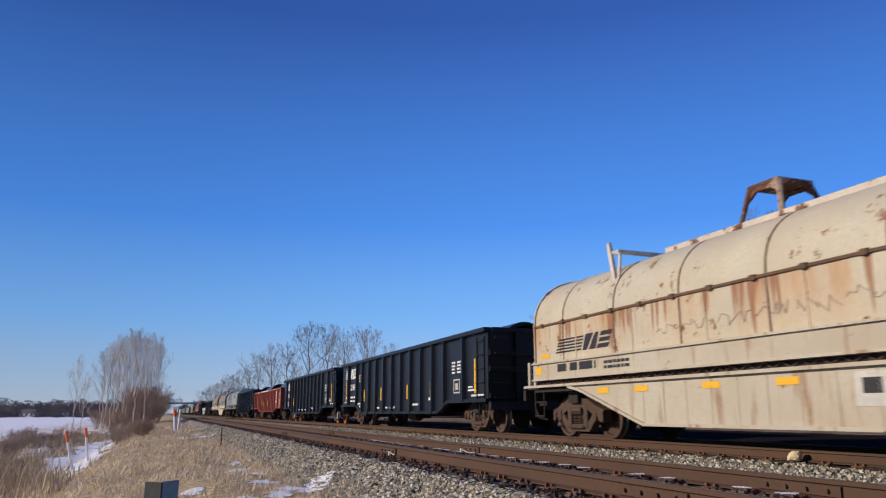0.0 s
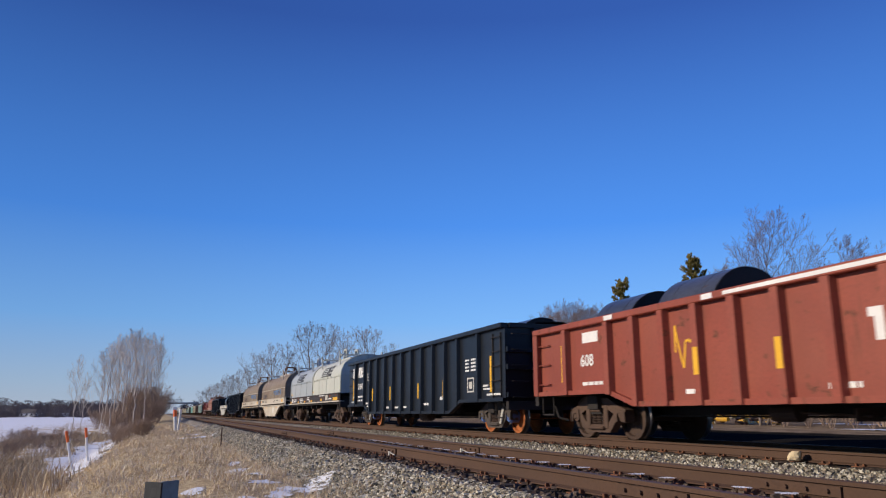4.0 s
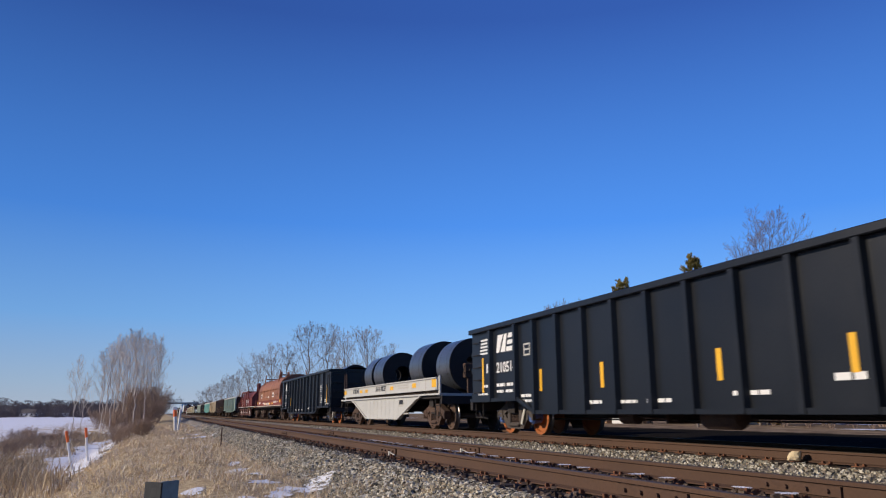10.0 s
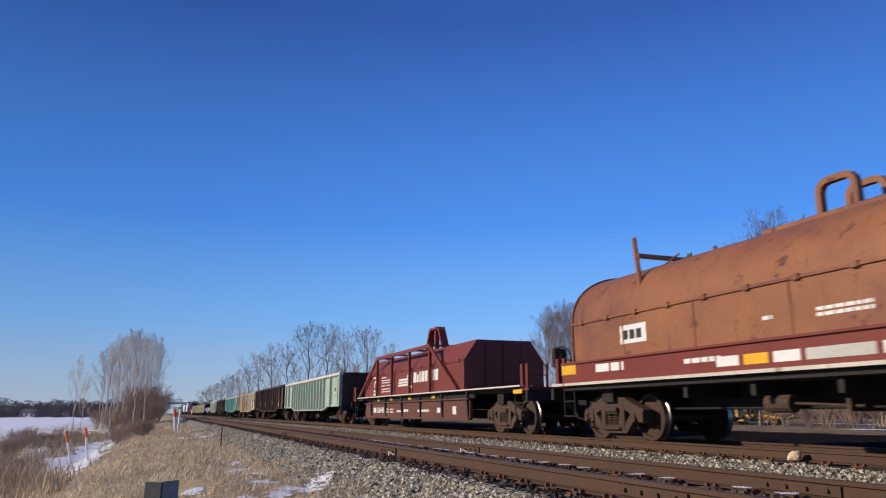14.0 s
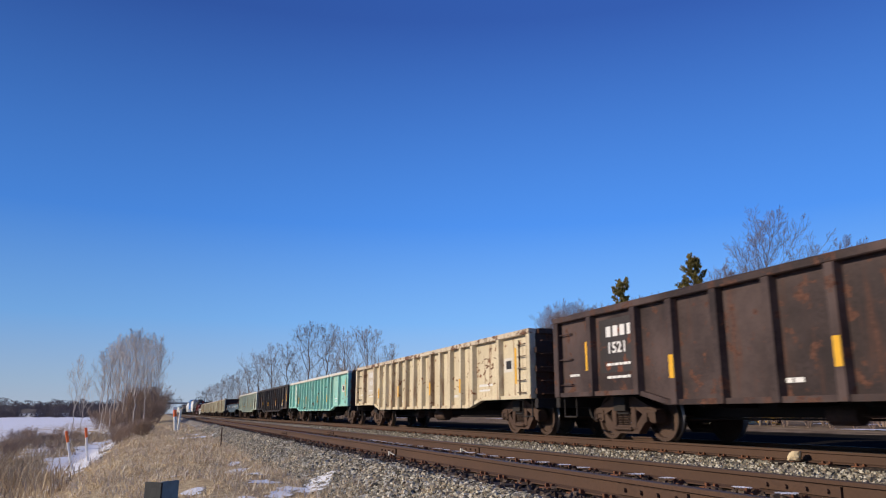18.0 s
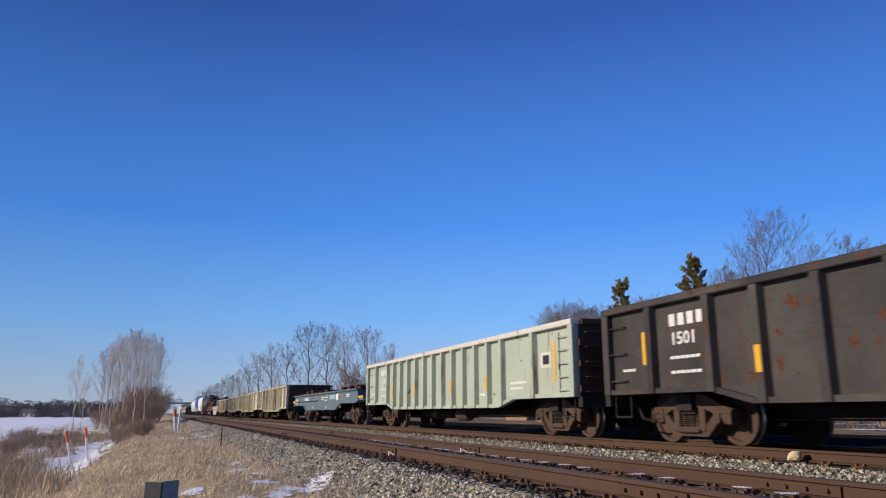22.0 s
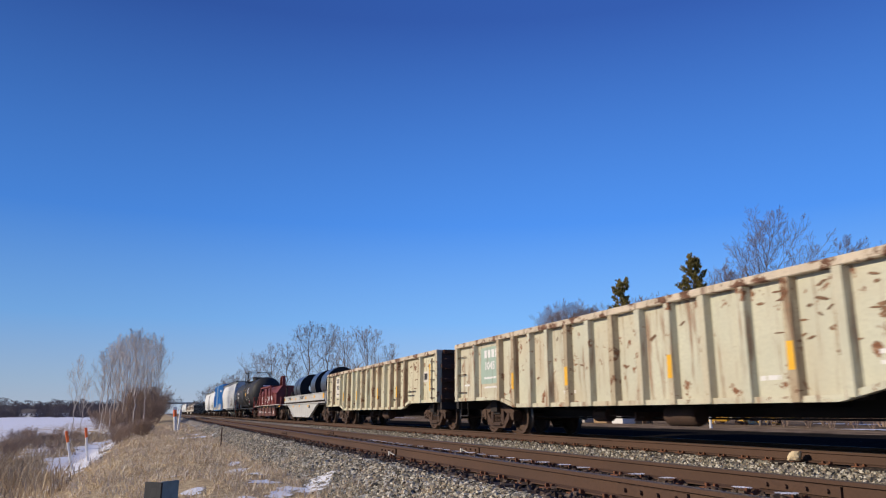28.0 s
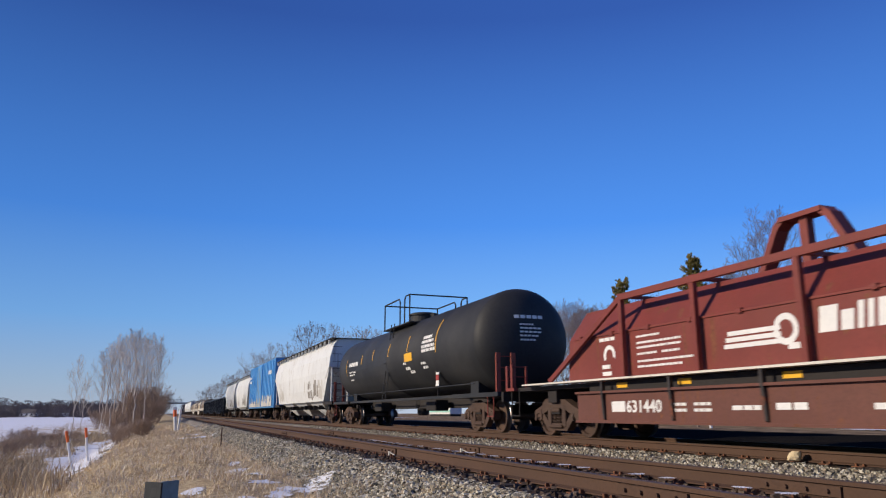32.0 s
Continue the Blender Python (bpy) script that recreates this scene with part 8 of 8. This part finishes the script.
for i in range(8):
    px = 240 + 38 * (i + random.random()) / 12
    x = -random.uniform(96, 118)
    y = -x / (1469.0 / (px - 290.0) - 0.3736)
    place_tree(i, BUSH[i % 2], "dense leafless brown shrub along the ditch", x, y, random.uniform(0, 6.28), random.uniform(1.9, 2.6), "shrubs along the ditch", "bare_shrub")
for i in range(16):
    x = -random.uniform(34, 62)
    y = -random.uniform(4.6, 8.5) * (0.8 + 0.2 * abs(x) / 40)
    place_tree(i, BUSH[i % 2], "low leafless weed shrub in the ditch", x, y, random.uniform(0, 6.28), random.uniform(0.3, 0.62), "shrubs along the ditch", "bare_shrub")
for i, (x, y, k) in enumerate(((-40, -6.7, 0.5), (-42, -7.0, 0.5))):
    place_tree(i, BUSH[i % 2], "reddish-brown leafless bush in the ditch", x, y, i * 1.7, k, "shrubs along the ditch", "bare_shrub")
for i in range(16):
    x = -random.uniform(38, 60)
    place_tree(i, BUSH[i % 2], "dark low weed shrub at the shoulder's foot", x, -random.uniform(0.9, 2.6) * abs(x) / 48, random.uniform(0, 6.28), random.uniform(0.3, 0.5), "shrubs along the ditch", "bare_shrub")


def pine(px, py, y, seed):
    """A ragged pine: whorls of upswept limbs, bare near the stem, with brushes of needles at their ends."""
    rng = random.Random(seed)
    top = sight(px, py, y)
    x = top.x
    height = top.z - ground_z(x, y)
    ob = thing("pine_tree", "ragged olive-green pine with gaps between its limbs", "tree", "pines in the yard", at=(x, y, ground_z(x, y) - 0.02))
    tv, tf, nv, nf = [], [], [], []
    pts, rad = grow(rng, Vector((0, 0, -0.2)), Vector((0, 0, 1)), height, 0.16, 10, 0.012, 0.02)
    tube(tv, tf, pts, rad, 7)
    for k in range(95):
        h = 0.12 + 0.88 * (k // 5 * 5 + rng.uniform(0, 2.4)) / 95
        i = min(9, int(h * 10))
        p = pts[i].lerp(pts[min(10, i + 1)], min(1.0, h * 10 - i))
        a = k * 1.7 + rng.uniform(-0.5, 0.5)
        L = (0.45 + 2.5 * (1 - h) ** 0.85) * rng.uniform(0.35, 1.25)
        lp, lr = grow(rng, p, Vector((math.cos(a), math.sin(a), 0.12 + 0.9 * h * h)), L, 0.04 * (1.2 - h), 5, 0.08, 0.13)
        tube(tv, tf, lp, lr, 4)
        for q in range(int(14 + L * 20)):
            hh = rng.uniform(0.34, 1.0)
            i2 = min(4, int(hh * 5))
            c = lp[i2].lerp(lp[i2 + 1], min(1.0, hh * 5 - i2)) + Vector((rng.uniform(-1, 1), rng.uniform(-1, 1), rng.uniform(-0.1, 0.7))) * 0.13
            d = Vector((math.cos(a) * 0.5 + rng.uniform(-0.6, 0.6), math.sin(a) * 0.5 + rng.uniform(-0.6, 0.6), rng.uniform(0.3, 1.2))).normalized()
            for n_ in range(10):
                e = (d + Vector((rng.uniform(-1, 1), rng.uniform(-1, 1), rng.uniform(-1, 1))) * 0.55).normalized() * rng.uniform(0.14, 0.27)
                s = e.orthogonal().normalized() * 0.021
                b0 = len(nv)
                nv += [c - s, c + s, c + e]
                nf.append((b0, b0 + 1, b0 + 2))
    part("trunk", mesh_from("trunk", tv, tf, M["bark"]), None, ob)
    part("crown", mesh_from("crown", nv, nf, M["needles"]), None, ob)


pine(1098, 496, 30, 91)
pine(1222, 456, 30, 92)


# ---- the far side of the field and the yard ----
def far_woods(name, label, count, where, lo, hi, seed):
    rng = random.Random(seed)
    v, f = [], []
    for i in range(count):
        x, y = where(rng)
        h = rng.uniform(lo, hi)
        z0 = ground_z(x, y)
        w = h * rng.uniform(0.35, 0.6)
        for k in range(520):
            a, b = rng.uniform(0, 6.283), rng.random() ** 0.6
            cz = z0 + h * rng.random() ** 1.35
            m_ = w * math.sqrt(max(0.05, 1 - ((cz - z0) / h - 0.45) ** 2 * 3.0)) * b
            c = Vector((x + math.cos(a) * m_, y + math.sin(a) * m_, cz))
            b0 = len(v)
            for q in range(3):
                v.append(c + Vector((rng.uniform(-1, 1), rng.uniform(-1, 1), rng.uniform(-0.6, 1.2))) * h * 0.05)
            f.append((b0, b0 + 1, b0 + 2))
    return tagged(new(name, mesh_from(name, v, f, M["far_wood"])), label, "woods", kind="stuff")


far_woods("field_woods", "dark leafless woods along the far edge of the field", 900, lambda r: (-430 - r.random() * 420, -30 - r.random() * 330), 5, 11, 61)
far_woods("yard_woods", "dark leafless woods beyond the yard", 260, lambda r: (-150 + r.random() * 120, 75 + r.random() * 60), 4, 9, 62)
far_woods("track_end_woods", "dark woods where the tracks vanish", 220, lambda r: (-560 - r.random() * 300, (18 + r.random() * 60) * r.choice((1, -1))), 6, 11, 63)


def house(x, y, w, d, h, label, wall="house_white", turn=0.0):
    z = ground_z(x, y)
    ob = thing("house", label, "house", "houses beyond the field", at=(x, y, z))
    ob.rotation_euler.z = turn
    bm = bmesh.new()
    box(bm, -w / 2, w / 2, -d / 2, d / 2, 0, h)
    part("wall", bm, M[wall], ob)
    bm = bmesh.new()
    prism(bm, [(-d / 2 - 0.4, h + 0.004), (d / 2 + 0.4, h + 0.004), (0, h + d * 0.28)], -w / 2 - 0.4, w / 2 + 0.4, "x")
    part("roof", bm, M["roof_grey"], ob)
    for s in (-1, 1):
        for k in range(3):
            bm = bmesh.new()
            xx = -w / 2 + w * (k + 0.5) / 3
            box(bm, xx - 0.5, xx + 0.5, min(s * d / 2, s * (d / 2 + 0.06)), max(s * d / 2, s * (d / 2 + 0.06)), 1.0, 2.2)
            part("window", bm, M["glass_dark"], ob)


house(-455, -97, 11, 8, 2.6, "low white house beyond the snowy field", turn=1.4)
house(-500, -74, 9, 8, 2.4, "low white house beyond the snowy field", turn=1.2)
house(-520, -60, 8, 7, 2.4, "small pale house beyond the snowy field", turn=1.6)

bridge = thing("road_overpass", "pale distant road overpass with railing posts", "overpass", at=(-470, 0, -1.0))
bm = bmesh.new()
box(bm, -4, 4, -1, 19, 7.0, 7.9)
part("deck", bm, M["concrete"], bridge)
for y in (-0.3, 18.2):
    bm = bmesh.new()
    box(bm, -3, 3, y - 0.6, y + 0.6, 0, 7.0)
    part("pier", bm, M["concrete"], bridge)
for k in range(14):
    bm = bmesh.new()
    y = 0.2 + k * 0.75
    box(bm, 3.7, 3.9, y - 0.12, y + 0.12, 7.9, 10.0)
    part("railing_post", bm, M["far_wood"], bridge)

mast = thing("signal_mast", "dark track signal on a pole beside the thicket", "signal", at=(-112, -1.3, ground_z(-112, -1.3)))
bm = bmesh.new()
rod(bm, (0, 0, 0), (0, 0, 3.2), 0.07, 10)
part("pole", bm, M["under"], mast)
bm = bmesh.new()
lathe(bm, [(-0.05, 0.55), (0.02, 0.55)], 20, "x")
o = part("target", bm, M["black_plastic"], mast)
o.location.z = 2.6


# ---- what stands in the yard beyond the train ----
def loader(px, y, label, turn=0.0):
    x = on_side(px, y)
    ob = thing("yellow_loader", label, "machine", "yard machines", at=(x, y, ground_z(x, y)))
    ob.rotation_euler.z = turn
    for nm, b_, mt in (("body", (-1.6, 1.2, -0.7, 0.7, 0.55, 1.25), "machine_yellow"), ("cab", (-0.5, 0.6, -0.6, 0.6, 1.255, 2.2), "glass_dark"), ("counterweight", (-2.1, -1.605, -0.7, 0.7, 0.5, 1.1), "under")):
        bm = bmesh.new()
        box(bm, *b_, 0.04)
        part(nm, bm, M[mt], ob)
    bm = bmesh.new()
    strip(bm, [(0.9, 1.2), (2.2, 1.05), (3.1, 0.45)], 0.12, -0.55, -0.4)
    strip(bm, [(0.9, 1.2), (2.2, 1.05), (3.1, 0.45)], 0.12, 0.4, 0.55)
    part("boom", bm, M["machine_yellow"], ob)
    bm = bmesh.new()
    prism(bm, [(3.0, 0.12), (3.8, 0.05), (3.75, 0.14), (3.2, 0.25), (3.15, 0.8), (3.0, 0.8)], -0.9, 0.9)
    part("bucket", bm, M["machine_yellow"], ob)
    for xx in (-1.1, 0.8):
        for yy in (-0.8, 0.8):
            bm = bmesh.new()
            lathe(bm, [(-0.16, 0.2), (-0.16, 0.5), (-0.1, 0.55), (0.1, 0.55), (0.16, 0.5), (0.16, 0.2)], 20, "y")
            w = part("wheel", bm, M["black_plastic"], ob)
            w.location = (xx, yy, 0.55)


loader(1205, 33, "yellow wheel loader parked in the yard", 0.5)
loader(1048, 38, "yellow wheel loader parked in the yard", 2.4)
rng = random.Random(17)
pile = thing("scrap_heap", "heap of yellow and rusty machine parts in the yard", "scrap heap", at=(on_side(1280, 33), 33, ground_z(-30, 33)))
for k in range(26):
    bm = bmesh.new()
    x, y = rng.uniform(-3.2, 3.2), rng.uniform(-0.8, 0.8)
    L = rng.uniform(0.4, 1.6)
    a = rng.uniform(-0.5, 0.5)
    z = rng.uniform(0.1, 0.6)
    rod(bm, (x, y, z), (x + L * math.cos(a), y + L * math.sin(a) * 0.4, max(0.06, z + rng.uniform(-0.3, 0.3))), rng.uniform(0.05, 0.14), 6)
    part("machine_part", bm, M[rng.choice(("machine_yellow", "machine_yellow", "truck_steel", "concrete"))], pile)

for i, (px, y, n_, w_) in enumerate(((960, 30, 5, 3.2), (1010, 31, 4, 2.4), (905, 33, 4, 3.0), (1100, 30, 3, 2.2))):
    stack = thing("timber_stack", "stack of tan timber ties in the yard", "timber stack", "timber stacks", at=(on_side(px, y), y, ground_z(on_side(px, y), y)))
    stack.rotation_euler.z = 0.15 * i
    for r_ in range(n_):
        for c_ in range(5):
            bm = bmesh.new()
            box(bm, -w_ / 2 + rng.uniform(-0.1, 0.1), w_ / 2 + rng.uniform(-0.1, 0.1), -0.6 + 0.25 * c_, -0.37 + 0.25 * c_, 0.004 + 0.2 * r_, 0.2 + 0.2 * r_, 0.01)
            part("timber", bm, M["timber"], stack)

for px, y, h_, mt, label in ((1210, 24.5, 1.3, "bark", "weathered grey timber post in the yard"), (1232, 24.0, 1.05, "white_plastic", "white marker post in the yard")):
    bm = bmesh.new()
    lathe(bm, [(0, 0.07), (h_ - 0.02, 0.07), (h_, 0.05)], 10, "z")
    o = tagged(new("yard_post", mesh_of("yard_post", bm, M[mt])), label, "post", "posts in the yard")
    x = on_side(px, y)
    o.location = (x, y, ground_z(x, y) - 0.02)

x = on_side(775, 62)
tr = thing("site_trailer", "low white site trailer with a teal band", "trailer", at=(x, 62, ground_z(x, 62)))
for nm, b_, mt in (("body", (-7, 7, -1.4, 1.4, 0.5, 2.9), "house_white"), ("roof", (-7.1, 7.1, -1.5, 1.5, 2.905, 3.05), "roof_grey"), ("band", (-7.0, 7.0, -1.43, -1.402, 0.9, 1.5), "turquoise"), ("skirt", (-6.8, 6.8, -1.3, 1.3, 0.0, 0.495), "under")):
    bm = bmesh.new()
    box(bm, *b_)
    part(nm, bm, M[mt], tr)
for k in range(5):
    bm = bmesh.new()
    box(bm, -6 + 2.7 * k, -5 + 2.7 * k, -1.46, -1.402, 1.6, 2.5)
    part("window", bm, M["glass_dark"], tr)
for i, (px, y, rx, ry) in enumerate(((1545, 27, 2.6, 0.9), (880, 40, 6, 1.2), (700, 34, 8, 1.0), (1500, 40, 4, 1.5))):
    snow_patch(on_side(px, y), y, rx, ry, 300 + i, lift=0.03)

for px, y, w_, h_, mt, label in ((1082, 29, 1.3, 0.95, "house_white", "small white equipment box in the yard"), (1052, 29.5, 1.7, 0.7, "timber", "low tan timber crate in the yard"), (1012, 30, 2.2, 0.45, "concrete", "low pale concrete slab in the yard")):
    x = on_side(px, y)
    box_thing = thing("yard_box", label, "box", "boxes in the yard", at=(x, y, ground_z(x, y)))
    bm = bmesh.new()
    box(bm, -w_ / 2, w_ / 2, -0.5, 0.5, 0.0, h_, 0.02)
    part("body", bm, M[mt], box_thing)
    bm = bmesh.new()
    box(bm, -w_ / 2 - 0.04, w_ / 2 + 0.04, -0.54, 0.54, h_ + 0.003, h_ + 0.06, 0.01)
    part("lid", bm, M[mt], box_thing)


# ---- what moves ----
SPEED, WHEEL_R = 14.6, 0.457


def motions():
    """The train rolls by at an even speed, and its wheels turn."""
    for car, centre in TRAIN:
        walk(car, [(t, pose(centre + SPEED * t, FAR, 0)) for t in (0.0, 8.0, 16.0, 24.0, 32.0)])
    first = WHEELSETS[0]
    turn = SPEED / WHEEL_R
    walk(first, [(k / FPS, Matrix.Rotation(turn * k / FPS, 4, "Y")) for k in range(32 * FPS + 1)])
    for w in WHEELSETS[1:]:
        w.rotation_mode = "QUATERNION"
        w.animation_data_create()
        w.animation_data.action = first.animation_data.action
        w.animation_data.action_slot = first.animation_data.action_slot


motions()
